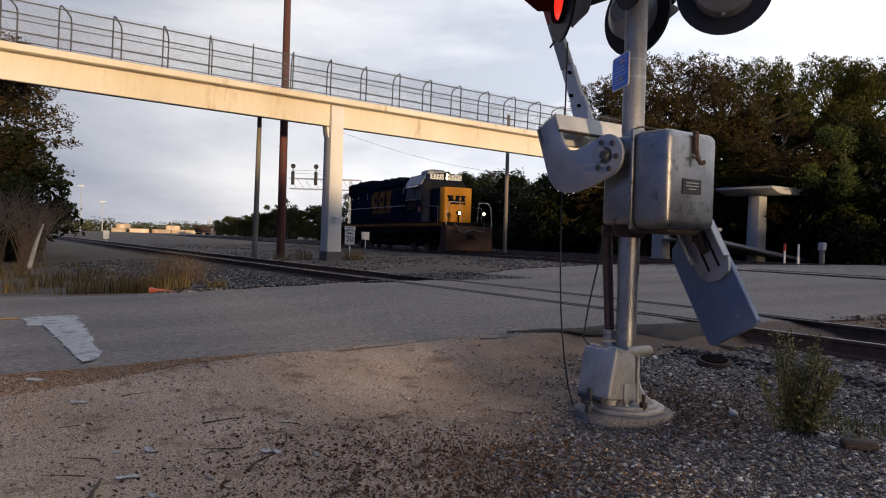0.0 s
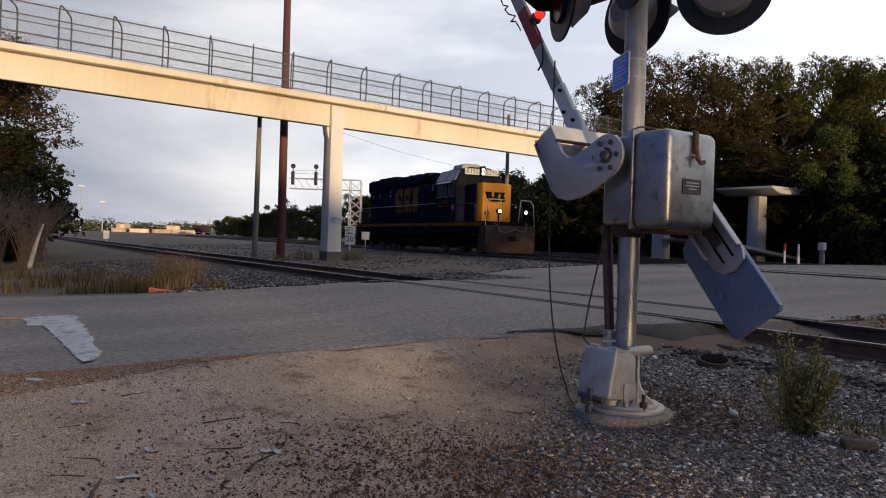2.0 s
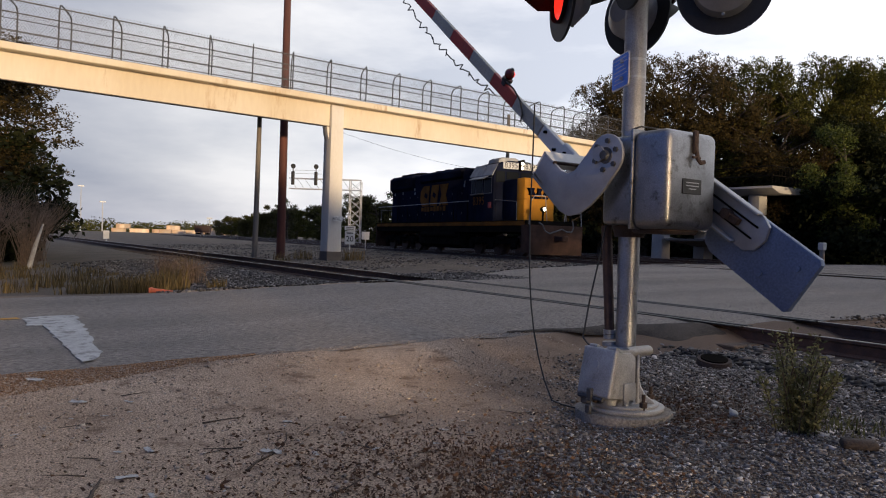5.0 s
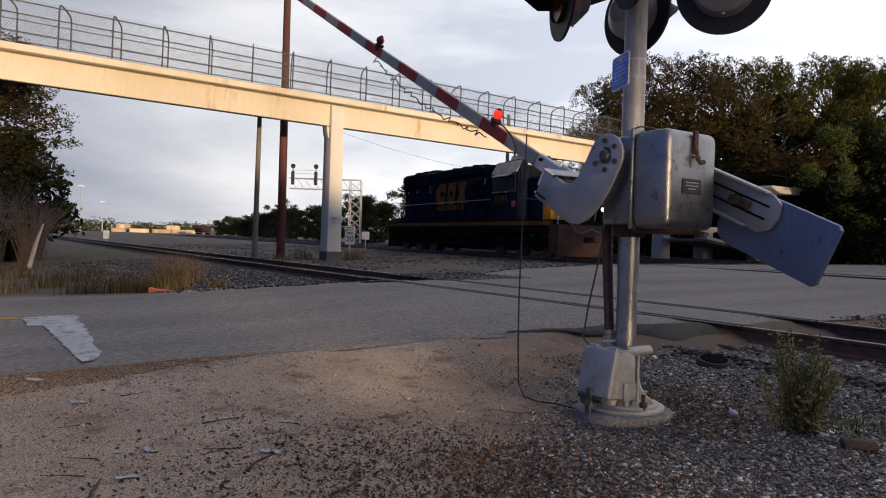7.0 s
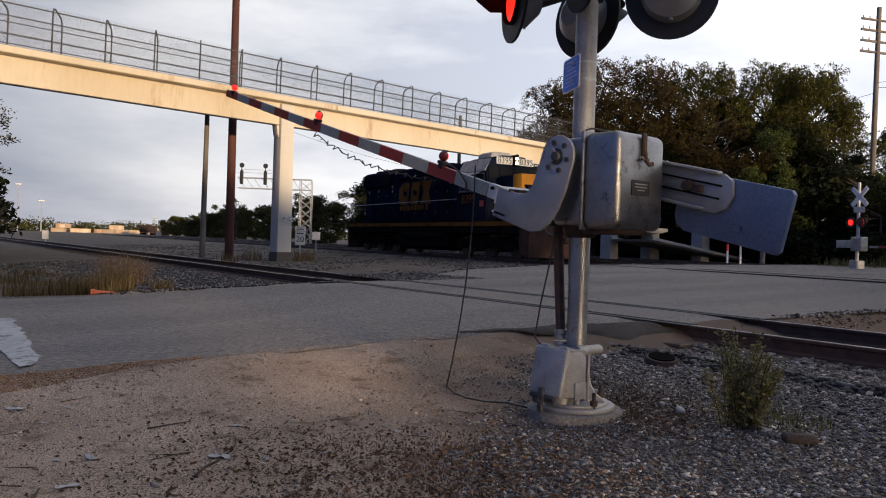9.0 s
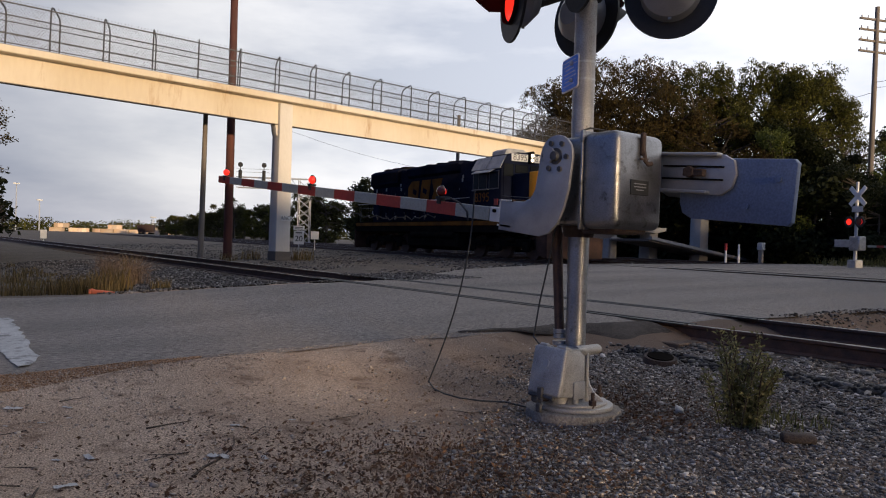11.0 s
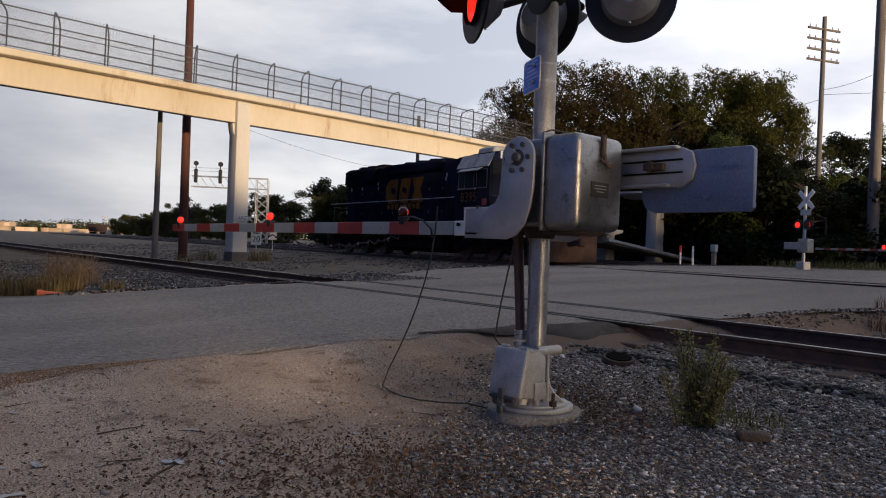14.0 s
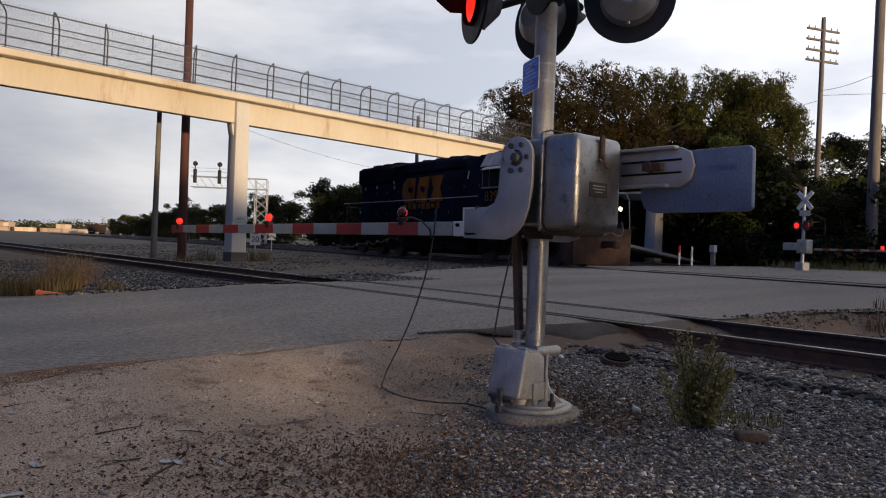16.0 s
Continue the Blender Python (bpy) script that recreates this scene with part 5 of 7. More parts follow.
def build_trees():
    a = [tree_proto("tree", 14, 5.0, 1, "leaf", 42000, 0.085, "tall leafy green tree at the edge of the woods", 0.15, 50),
         tree_proto("tree", 13, 5.2, 2, "leaf_gold", 42000, 0.08, "tall olive-brown leafy tree in evening light", 0.15, 50),
         tree_proto("tree", 12, 5.0, 3, "leaf_shaded", 26000, 0.13, "dense green tree with shade put into its leaf colour", 0.02, 26),
         tree_proto("tree", 7, 3.6, 4, "leaf_shaded", 8000, 0.2, "bushy undergrowth tree with shade put into its leaf colour", 0.0, 22),
         tree_proto("tree", 12, 5.0, 5, "leaf", 9000, 0.22, "leafy green tree in the far woods", 0.05, 26),
         tree_proto("tree", 12, 5.0, 6, "leaf_far", 9000, 0.23, "dense dark green tree of the far woods and the unseen sun-blocking row", 0.02, 26),
         tree_proto("tree", 9, 3.2, 7, "leaf_bright", 18000, 0.085, "fresh bright green tree at the edge of the woods", 0.15, 24)]
    brown = [(42.6, 39.4, 0.86), (43.9, 38.2, 1.12), (45.0, 37.0, 1.24), (46.4, 35.0, 1.27), (47.4, 32.6, 1.14)]
    plant([a[1]], [(x, y, s, 0.3, 0.72) for x, y, s in brown])
    green = [(49.5, 30.6, 1.09), (52.3, 29.4, 1.13), (54.6, 28.2, 1.13), (56.4, 26.9, 1.17), (57.4, 26.3, 1.12)]
    plant([a[0]], [(x, y, s, 0.3, 0.7) for x, y, s in green])
    # inner trees, mostly in the leaf colour that has shade painted in
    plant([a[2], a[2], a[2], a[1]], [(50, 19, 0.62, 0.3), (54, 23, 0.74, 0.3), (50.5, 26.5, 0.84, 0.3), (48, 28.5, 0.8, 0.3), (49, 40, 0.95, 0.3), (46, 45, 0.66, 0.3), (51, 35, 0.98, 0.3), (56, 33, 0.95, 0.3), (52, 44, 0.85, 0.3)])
    plant([a[4], a[5]], [(62, 36, 0.9, 0.3), (58.5, 18.5, 0.66, 0.3), (66, 14, 0.74, 0.3), (70, 9, 0.75, 0.3), (74, 3, 0.75, 0.3), (80, 8, 0.85, 0.3), (62, 44, 0.85, 0.3), (80, -4, 0.8, 0.3), (86, 2, 0.85, 0.3), (72, 18, 0.8, 0.3), (64.5, 22, 0.62, 0.3)])
    plant([a[0], a[2]], [(69.0, 28.0, 1.0, 0.3, 0.8), (75.0, 25.0, 1.06, 0.3, 0.8), (78.5, 22.0, 1.08, 0.3, 0.9), (84, 18, 1.08, 0.3, 0.9)])
    plant([a[6]], [(47.2, 23.2, 1.04, 0.3, 0.8), (55, 19.5, 0.8, 0.3)])
    plant([a[4], a[0]], [(50, 61, 0.72, 0.2), (52, 67, 0.7, 0.2), (48, 56, 0.7, 0.2), (56, 75, 0.72, 0.2)])
    plant([a[1]], [(0.2, 49, 1.14, -0.1), (-3.5, 50, 1.25, -0.1)])
    # undergrowth, its shade under the crowns also coloured into the leaves
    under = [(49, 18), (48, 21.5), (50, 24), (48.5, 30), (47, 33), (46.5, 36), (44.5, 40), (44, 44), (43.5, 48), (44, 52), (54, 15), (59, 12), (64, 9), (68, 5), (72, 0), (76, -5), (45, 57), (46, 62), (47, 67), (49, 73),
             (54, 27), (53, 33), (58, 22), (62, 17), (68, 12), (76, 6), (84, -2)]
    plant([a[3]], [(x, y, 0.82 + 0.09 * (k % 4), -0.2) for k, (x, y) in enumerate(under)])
    left = [(-0.8, 33, 0.84), (-5.2, 32, 0.98), (-3.9, 38, 1.0), (-7, 35, 1.15), (-7, 28, 0.95), (-12, 31, 1.2), (-5, 52, 0.9), (-10, 41, 1.2), (-11, 50, 1.0)]
    plant([a[1], a[0], a[1], a[0]], [(x, y, s, -0.1) for x, y, s in left[:6]])
    plant([a[4], a[5]], [(x, y, s, -0.1) for x, y, s in left[6:]])
    plant([a[3]], [(0.9, 31.0, 0.72, -0.1), (0.2, 28.5, 0.72, -0.1), (1.6, 34.5, 0.75, -0.1), (-3.5, 27, 0.6, -0.1), (1.4, 38, 0.5, 0), (1.6, 47, 0.5, 0), (-7, 24, 0.6, -0.1)])
    far = [(46 + 3 * math.sin(k * 1.7) + k * 1.15, 50 + k * 6.5, 0.66 - 0.006 * k + 0.06 * math.sin(k * 2.3)) for k in range(30)]
    plant([a[5], a[4], a[5]], [(x, y, s * (1.1 if k % 3 == 2 else 1), 0.2) for k, (x, y, s) in enumerate(far)])
    # unseen tree row added behind the camera to keep the low sun off the ground
    back = [(-60 + 4.6 * k, -26 - 3 * (k % 2), 0.64 + 0.02 * (k % 3)) for k in range(30)]
    plant([a[5]], [(x, y, s, 0.0) for x, y, s in back])
    for t in a:
        drop(t)
    # far treeline round the yard
    rnd = random.Random(9)
    blobs = []
    for k in range(300):
        b = radians(lerp(k, (0, 299), (-26, 40)))
        d = rnd.uniform(400, 450)
        blobs.append((Vector((d * math.sin(b), d * math.cos(b), rnd.uniform(0.5, 2.5))), rnd.uniform(4.0, 6.5), 0.75))
    vs, fs = leaf_cloud(blobs, 60000, 0.6, 8, 8)
    me = bpy.data.meshes.new("far_woods")
    me.from_pydata(vs, [], fs)
    me.materials.append(M["leaf"])
    tagged(new("far_woods", me), "low distant treeline beyond the rail yard", "woods", kind="stuff")


build_trees()

# ---- poles and signals ----


def wood_pole(x, y, h, r, lean, label, material="wood_pole"):
    p = thing("utility_pole", pose(x, y, ground_z(x, y) - 0.1, 0, lean, 0), label, "pole")
    part("shaft", shape((rod, (0, 0, 0), (0, 0, h), r, r * 0.72, 14)), M[material], p)
    return p


rp = wood_pole(13.4, 32.6, 16.5, 0.21, 0.0, "tall rust-red steel pole with climbing pegs", "rust_pole")
for k in range(34):
    part("climbing_peg", shape((rod, (0, -0.28 if k % 2 else 0.28, 1.2 + k * 0.42), (0, 0, 1.2 + k * 0.42), 0.012, None, 5)), M["rust_pole"], rp)
wood_pole(11.6, 31.2, 7.4, 0.13, 0.6, "weathered bare wooden pole beside the track")
wood_pole(51.62, 15.94, 20, 0.38, 0.3, "thick weathered wooden pole at the road's edge")
tp = wood_pole(62.72, 23.6, 20.7, 0.24, 0.9, "tall telegraph pole with four crossarms")
for k in range(4):
    c = part("crossarm", shape((box, (0, 0, 19.65 - k * 0.86), (3.3, 0.13, 0.16), 0.01, 1, Matrix.Rotation(-0.44, 4, 'Z'))), M["wood_pole"], tp)
    for u in (-1.45, -0.85, 0.85, 1.45):
        part("insulator", shape((rod, (u * 0.905, u * -0.426, 19.73 - k * 0.86), (u * 0.905, u * -0.426, 19.95 - k * 0.86), 0.06, 0.04, 8)), M["galv"], c)
wood_pole(29.6, 35.4, 9.0, 0.14, 0.0, "dark wooden pole behind the locomotive track")


def span(name, p, q, sag, r, label):
    p, q = Vector(p), Vector(q)
    pts = [p.lerp(q, i / 14) - Vector((0, 0, sag * 4 * (i / 14) * (1 - i / 14))) for i in range(15)]
    return single(name, shape((tube, pts, r, 5)), M["rubber"], label, "cable")


span("overhead_wire", (13.4, 32.6, 7.2), (29.6, 35.4, 5.6), 0.5, 0.007, "thin black overhead wire between poles")
span("overhead_wire", (62.8, 23.6, 15.0), (51.62, 15.94, 13.2), 0.2, 0.018, "black overhead wire between roadside poles")
span("overhead_wire", (62.8, 23.6, 14.6), (90, -20, 17.5), 0.6, 0.018, "black overhead wire over the woods")
span("overhead_wire", (62.8, 23.6, 14.2), (56, 40, 10.5), 0.3, 0.018, "black overhead wire running into the trees")


def cab(fwd, lat, z=0.0):
    """A place given as metres ahead of the first view and to its right."""
    c, s = math.cos(radians(35)), math.sin(radians(35))
    return c * lat + s * fwd, -s * lat + c * fwd, z


# ---- signal gantry over the yard tracks ----
def build_gantry():
    x, y, _ = cab(92, -11.3)
    g = thing("signal_gantry", pose(x, y, 0.2, 0, 0, -35), "galvanised lattice cantilever railway signal gantry", "signal gantry")
    for sx in (-0.7, 0.7):
        for sy in (-0.7, 0.7):
            part("leg", shape((rod, (sx, sy, 0), (sx, sy, 8.2), 0.06, None, 6)), M["galv"], g)
    for k in range(7):
        z = k * 1.15
        for sy in (-0.7, 0.7):
            part("brace", shape((rod, (-0.7, sy, z), (0.7, sy, z + 1.15), 0.03, None, 5), (rod, (0.7, sy, z), (-0.7, sy, z + 1.15), 0.03, None, 5)), M["galv"], g)
    for z in (7.0, 8.3):
        for sy in (-0.6, 0.6):
            part("chord", shape((rod, (0.7, sy, z), (-8.4, sy, z), 0.05, None, 6)), M["galv"], g)
    for k in range(8):
        part("brace", shape((rod, (-0.7 - k * 0.96, -0.6, 7.0), (-0.7 - (k + 1) * 0.96, -0.6, 8.3), 0.03, None, 5)), M["galv"], g)
    for z in (8.9, 9.3):
        part("walk_rail", shape((rod, (-8.4, -0.6, z), (-4.2, -0.6, z), 0.025, None, 5)), M["galv"], g)
    for u in (-7.9, -5.0):
        h = part("signal_head", shape((box, (u, -0.75, 8.3), (0.42, 0.25, 1.7), 0.08, 2), (rod, (u, -0.75, 9.1), (u, -0.75, 9.9), 0.06, None, 8)), M["black"], g, "black colour-light signal head")
        part("target", shape((disc, (u, -0.75, 9.8), (0, 1, 0), 0.3, 0.06, 20)), M["black"], h)
        for z in (7.8, 8.3, 8.8):
            part("visor", shape((rod, (u, -0.88, z), (u, -1.2, z), 0.13, None, 12)), M["black"], h)


build_gantry()


def post_sign(x, y, h, plates, label):
    s = thing("trackside_sign", pose(x, y, ground_z(x, y), 0, 0, -33), label, "sign")
    part("post", shape((rod, (0, 0.03, -0.1), (0, 0.03, h), 0.03, None, 8)), M["galv"], s)
    for z, w, t, words, size in plates:
        p = part("plate", shape((box, (0, 0, z), (w, 0.012, t), 0.004)), M["sign_white"], s, "white sign plate")
        if words:
            text("lettering", words, size, pose(0, -0.009, z - (0.06 if words == "20" else 0), 90, 0, 0), M["ink"], p)
    return s


sx, sy, _ = cab(33.5, -4.33)
ss = post_sign(sx, sy, 1.5, [(0.98, 0.46, 0.62, "20", 0.36)], "white trackside speed sign on a thin post")
part("lettering_bar", shape((box, (0, -0.009, 1.2), (0.3, 0.004, 0.05))), M["ink"], ss)
part("upper_plate", shape((box, (0, 0, 1.42), (0.5, 0.012, 0.2), 0.004)), M["sign_white"], ss, "small white upper plate")
for k in range(2):
    part("lettering_bar", shape((box, (0, -0.009, 1.45 - 0.07 * k), (0.34, 0.004, 0.03))), M["ink"], ss)
x, y, _ = cab(46, -4.95)
post_sign(x, y, 1.15, [(0.95, 0.5, 0.5, "", 0)], "small white square sign beside the rails")
x, y, _ = cab(60, -28.0)
ps = post_sign(x, y, 0.9, [(0.75, 0.5, 0.7, "", 0)], "low white trackside marker box")

# ---- things in the distant yard ----
def wagon(fwd, lat, turn, material, label, length=8.0):
    x, y, _ = cab(fwd, lat)
    w = thing("freight_wagon", pose(x, y, 0.2, 0, 0, turn), label, "wagon")
    part("body", shape((prism, [(-length / 2, 1.1), (length / 2, 1.1), (length / 2 + 0.3, 3.9), (-length / 2 - 0.3, 3.9)], "Y", -1.5, 1.5, 0.05)), M[material], w)
    for u in (-length * 0.33, length * 0.33):
        part("truck", shape((box, (u, 0, 0.6), (1.8, 2.0, 0.8), 0.1)), M["loco_dark"], w)
    for k in range(7):
        part("rib", shape((box, (-length / 2 + 0.4 + k * (length - 0.8) / 6, -1.55, 2.5), (0.12, 0.12, 2.6))), M[material], w)


wagon(290, -96.5, -35, "car_body", "dark brown open freight wagon in the yard", 5.6)
wagon(300, -90, -35, "loco_dark", "dark flat freight wagon in the yard", 7)
wagon(310, -82, -35, "loco_dark", "dark flat freight wagon in the yard", 7)
rnd_y = random.Random(4)
box_me = mesh_of("container", shape((box, (0, 0, 0.95), (5.6, 2.4, 1.9), 0.05)), M["container"])
door_me = mesh_of("container_door", shape((box, (0, -1.22, 0.95), (2.2, 0.06, 1.6), 0.02)), M["container"])
for k in range(20):
    x, y, _ = cab(330 + rnd_y.uniform(-8, 8), -146 + k * 2.6 + rnd_y.uniform(-0.6, 0.6))
    c = tagged(new("freight_container", box_me), "sunlit pale freight container in the yard", "container", "containers in the yard")
    c.matrix_basis = pose(x, y, 0.3 + (1.95 if k % 7 == 1 else 0), 0, 0, -35 + rnd_y.uniform(-4, 4))
    d = new("door", door_me)
    d.parent = c
for fwd, lat, h in ((330, -166, 21), (330, -156, 14), (330, -107, 8)):
    x, y, _ = cab(fwd, lat)
    m = thing("light_mast", pose(x, y, 0), "tall thin yard light mast", "light mast")
    part("pole", shape((rod, (0, 0, 0), (0, 0, h), 0.28, 0.16, 8)), M["galv"], m)
    part("lamp_bar", shape((box, (0, 0, h), (2.6, 0.6, 0.5), 0.05)), M["galv"], m)

# ---- ramp, crossing signal and posts beyond the tracks ----
def build_ramp():
    r = thing("access_ramp", pose(45.5, 27.2, 0.4), "white concrete switchback ramp up to the footbridge", "ramp")
    part("upper_landing", shape((prism, [(-2.9, 4.72), (-2.0, 4.42), (0.2, 4.42), (2.9, 4.74), (2.9, 4.86), (-2.9, 4.86)], "Y", -2.0, 2.0, 0.03)), M["concrete"], r, "white flared concrete landing slab")
    for x, y, w, h in ((-1.2, 0, 0.52, 4.5), (-5.2, 1.2, 0.5, 1.9), (-8.4, 2.0, 0.42, 3.2)):
        part("pier", shape((prism, [(x - w, -0.3), (x + w, -0.3), (x + w * 0.86, h), (x - w * 0.86, h)], "Y", y - 0.4, y + 0.4, 0.03)), M["concrete"], r, "white round-edged concrete pier")
    part("lower_landing", shape((prism, [(-8.0, 2.0), (-5.6, 1.75), (-4.4, 1.95), (-4.4, 2.15), (-8.0, 2.15)], "Y", 0.4, 3.0, 0.02)), M["concrete"], r)
    for y in (-1.6, 1.4):
        part("ramp_edge", shape((prism, [(-9.0, 1.33), (-9.0, 1.5), (3.8, 0.1), (3.8, -0.07)], "Y", y - 0.1, y + 0.1)), M["concrete"], r, "white sloping ramp kerb")
    part("ramp_deck", shape((prism, [(-9.0, 1.23), (-9.0, 1.35), (3.8, 0.0), (3.8, -0.12)], "Y", -1.5, 1.3)), M["pier_base"], r)
    for z in (5.5, 6.1):
        part("railing", shape((tube, [(-2.9, 2.0, z), (-2.9, -2.0, z), (2.9, -2.0, z), (2.9, 2.0, z)], 0.03, 6)), M["loco_dark"], r)
    for x in np.arange(-2.9, 3.0, 0.36):
        part("baluster", shape((rod, (x, -2.0, 5.0), (x, -2.0, 6.1), 0.018, None, 5)), M["loco_dark"], r)
    return r


build_ramp()


def bollard(x, y, h, red, label):
    b = thing("bollard", pose(x, y, ground_z(x, y) - 0.05), label, "bollard", "posts along the far road edge")
    part("post", shape((rod, (0, 0, 0), (0, 0, h), 0.06, 0.055, 12)), M["sign_white"], b)
    if red:
        part("cap", shape((rod, (0, 0, h - 0.36), (0, 0, h + 0.02), 0.075, 0.07, 12)), M["reflector_red"], b, "red reflective cap")


bollard(37.6, 21.4, 1.2, True, "thin white marker post with a red cap")
bollard(37.9, 20.8, 1.2, False, "thin plain white marker post")
st = thing("wooden_stub", pose(38.6, 19.9, 0.4), "short weathered wooden post with a tin cap", "post")
part("post", shape((rod, (0, 0, 0), (0, 0, 1.25), 0.14, 0.13, 12)), M["wood_pole"], st)
part("cap", shape((box, (0, 0, 1.1), (0.36, 0.3, 0.4), 0.03)), M["galv"], st)


def build_far_signal():
    x, y = 37.8, 14.75
    s = thing("crossing_signal", pose(x, y, 0.5, 0, 0, -20), "white far crossing signal with a crossbuck and red lamps", "crossing signal")
    part("mast", shape((rod, (0, 0, 0), (0, 0, 4.25), 0.085, 0.07, 14)), M["galv"], s)
    part("base", shape((box, (0, 0, 0.2), (0.5, 0.5, 0.5), 0.04)), M["alu_light"], s)
    for a in (0.78, -0.78):
        part("crossbuck_blade", shape((box, (-0.1, -0.12, 3.55), (0.03, 1.22, 0.23), 0.01, 1, Matrix.Rotation(a, 4, 'X'))), M["sign_white"], s, "white crossbuck blade")
    part("track_plate", shape((box, (-0.1, -0.12, 2.92), (0.03, 0.62, 0.28), 0.01)), M["galv"], s)
    part("lamp_bar", shape((rod, (-0.1, -0.6, 2.3), (-0.1, 0.6, 2.3), 0.04, None, 8)), M["black"], s)
    for k, yy in enumerate((0.27, -0.33)):
        h = part("lamp_head", shape((disc, (0, 0, 0), (1, 0, 0), 0.27, 0.03, 24), (rod, (0.0, 0, 0), (0.2, 0, 0), 0.17, 0.1, 18)), M["black"], s, "round black lamp head")
        h.matrix_basis = pose(-0.16, yy, 2.3)
        part("lens", shape((disc, (-0.02, 0, 0), (1, 0, 0), 0.15, 0.015, 24)), M["lens_lit"], h, "red signal lens")
        # flap added over the always glowing lens to make it flash
        sh = part("shutter", shape((disc, (0, 0, -0.155), (1, 0, 0), 0.156, 0.006, 24)), M["lens_dark"], h, "dark red flap added to blink the lens")
        BLINK_FLAPS.append((sh, k == 0, pose(-0.045, 0, 0.155), 86))
    part("mechanism", shape((box, (0.0, -0.1, 1.25), (0.5, 0.6, 0.7), 0.05)), M["alu"], s, "grey gate mechanism box")
    part("counterweight", shape((box, (0.3, 0.9, 1.25), (0.06, 1.2, 0.38), 0.02)), M["plate"], s, "grey counterweight plate")
    part("gate_arm", shape((box, (0.2, -3.8, 1.12), (0.05, 6.6, 0.10), 0.01)), M["arm_white"], s, "lowered thin striped arm")
    for k in range(7):
        part("stripe", shape((box, (0.2, -1.2 - k * 0.82, 1.12), (0.056, 0.4, 0.104))), M["arm_red"], s)
    part("arm_lamp", shape((rod, (0.2, -4.1, 1.16), (0.2, -4.1, 1.34), 0.07, None, 12)), M["lens_lit"], s, "small red arm lamp")


build_far_signal()

# a low house showing through the trees
hs = thing("house", pose(66, 11.5, 0.3, 0, 0, -15), "low dim house behind the trees", "house")
part("wall", shape((box, (0, 0, 1.3), (10, 7, 2.6))), M["concrete"], hs)
part("roof", shape((prism, [(-5.6, 2.6), (5.6, 2.6), (5.6, 2.75), (0, 4.2), (-5.6, 2.75)], "Y", -4.0, 4.0)), M["far_ground"], hs, "low brown roof", smooth=False)
for y in (-2, 1):
    w = part("window", shape((box, (-5.02, y, 1.5), (0.05, 1.2, 1.1))), M["window"], hs)
    part("window_frame", shape((box, (-5.005, y, 1.5), (0.05, 1.35, 1.25))), M["sign_white"], w)

# ---- road markings and crossing surface ----
def road_patch(name, outline, material, label, lift=0.018):
    """A thin sheet on the road with a ragged outline."""
    bm = bmesh.new()
    pts = []
    for (x, y), (x2, y2) in zip(outline, outline[1:] + outline[:1]):
        n = max(2, int(math.hypot(x2 - x, y2 - y) / 0.12))
        for i in range(n):
            u, v = x + (x2 - x) * i / n, y + (y2 - y) * i / n
            pts.append((u + 0.05 * noise.noise((u * 6, v * 6, 2)), v + 0.07 * noise.noise((u * 6, v * 6, 7))))
    f = bm.faces.new([bm.verts.new((u, v, road_z(u) + lift)) for u, v in pts])
    r = bmesh.ops.extrude_face_region(bm, geom=[f])
    bmesh.ops.translate(bm, vec=(0, 0, 0.004), verts=[v for v in r["geom"] if isinstance(v, bmesh.types.BMVert)])
    bmesh.ops.triangulate(bm, faces=bm.faces[:])
    bmesh.ops.recalc_face_normals(bm, faces=bm.faces[:])
    return single(name, bm, M[material], label, "road marking", kind="structure", smooth=False)


road_patch("stop_line", [(1.0, 6.62), (1.12, 6.65), (1.2, 6.95), (1.30, 8.0), (1.40, 9.2), (1.44, 10.2), (1.12, 10.2), (0.87, 10.12), (0.84, 9.3), (1.0, 9.25), (1.0, 8.0)], "paint_white", "worn white stop line on the asphalt")
road_patch("centre_line", [(-14, 10.02), (-6, 10.05), (0.80, 10.07), (0.80, 10.22), (-6, 10.20), (-14, 10.17)], "paint_yellow", "faded yellow centre line")
for m, y0, y1, lift in ((NEAR, -0.4, 8.7, 0.004), (FAR, 1.0, 17.2, 0.004)):
    for sx in (-0.7525, 0.7525):
        for du in (-0.085, 0.085):
            o = single("flangeway", shape((box, (sx + du, (y0 + y1) / 2, lift), (0.085, y1 - y0, 0.012))), M["rubber"], "black rubber flangeway beside the rail", "crossing surface", kind="structure", m=m, smooth=False)


# where the asphalt breaks off towards the rails, shadow coloured into dark damp soil
def damp_shadow_strip():
    xs, n = np.arange(5.0, 7.25, 0.08), 8
    vs, fs = [], []
    for x in xs:
        lo = road_edges(x)[0]
        w = lerp(x, (5.0, 5.4, 5.8, 6.4, 7.2), (0.02, 0.14, 0.28, 0.5, 0.45)) + 0.07 * noise.noise((x * 3, 1, 8))
        top = lo + 0.1 + 0.1 * noise.noise((x * 2.2, 4, 8))
        for j in range(n + 1):
            y = top - w * j / n
            vs.append((x, y, max(ground_z(x, y), road_z(x) if y > lo else -1) + (0.012 if 0 < j < n else -0.004) + 0.008 * noise.noise((x * 9, y * 9, 2))))
    for i in range(len(xs) - 1):
        for j in range(n):
            a = i * (n + 1) + j
            fs.append((a, a + 1, a + n + 2, a + n + 1))
    me = bpy.data.meshes.new("damp_soil")
    me.from_pydata(vs, [], fs)
    me.materials.append(M["damp"])
    me.shade_smooth()
    tagged(new("damp_soil", me), "damp soil with painted shadow along the broken asphalt edge", "soil", kind="structure")


damp_shadow_strip()


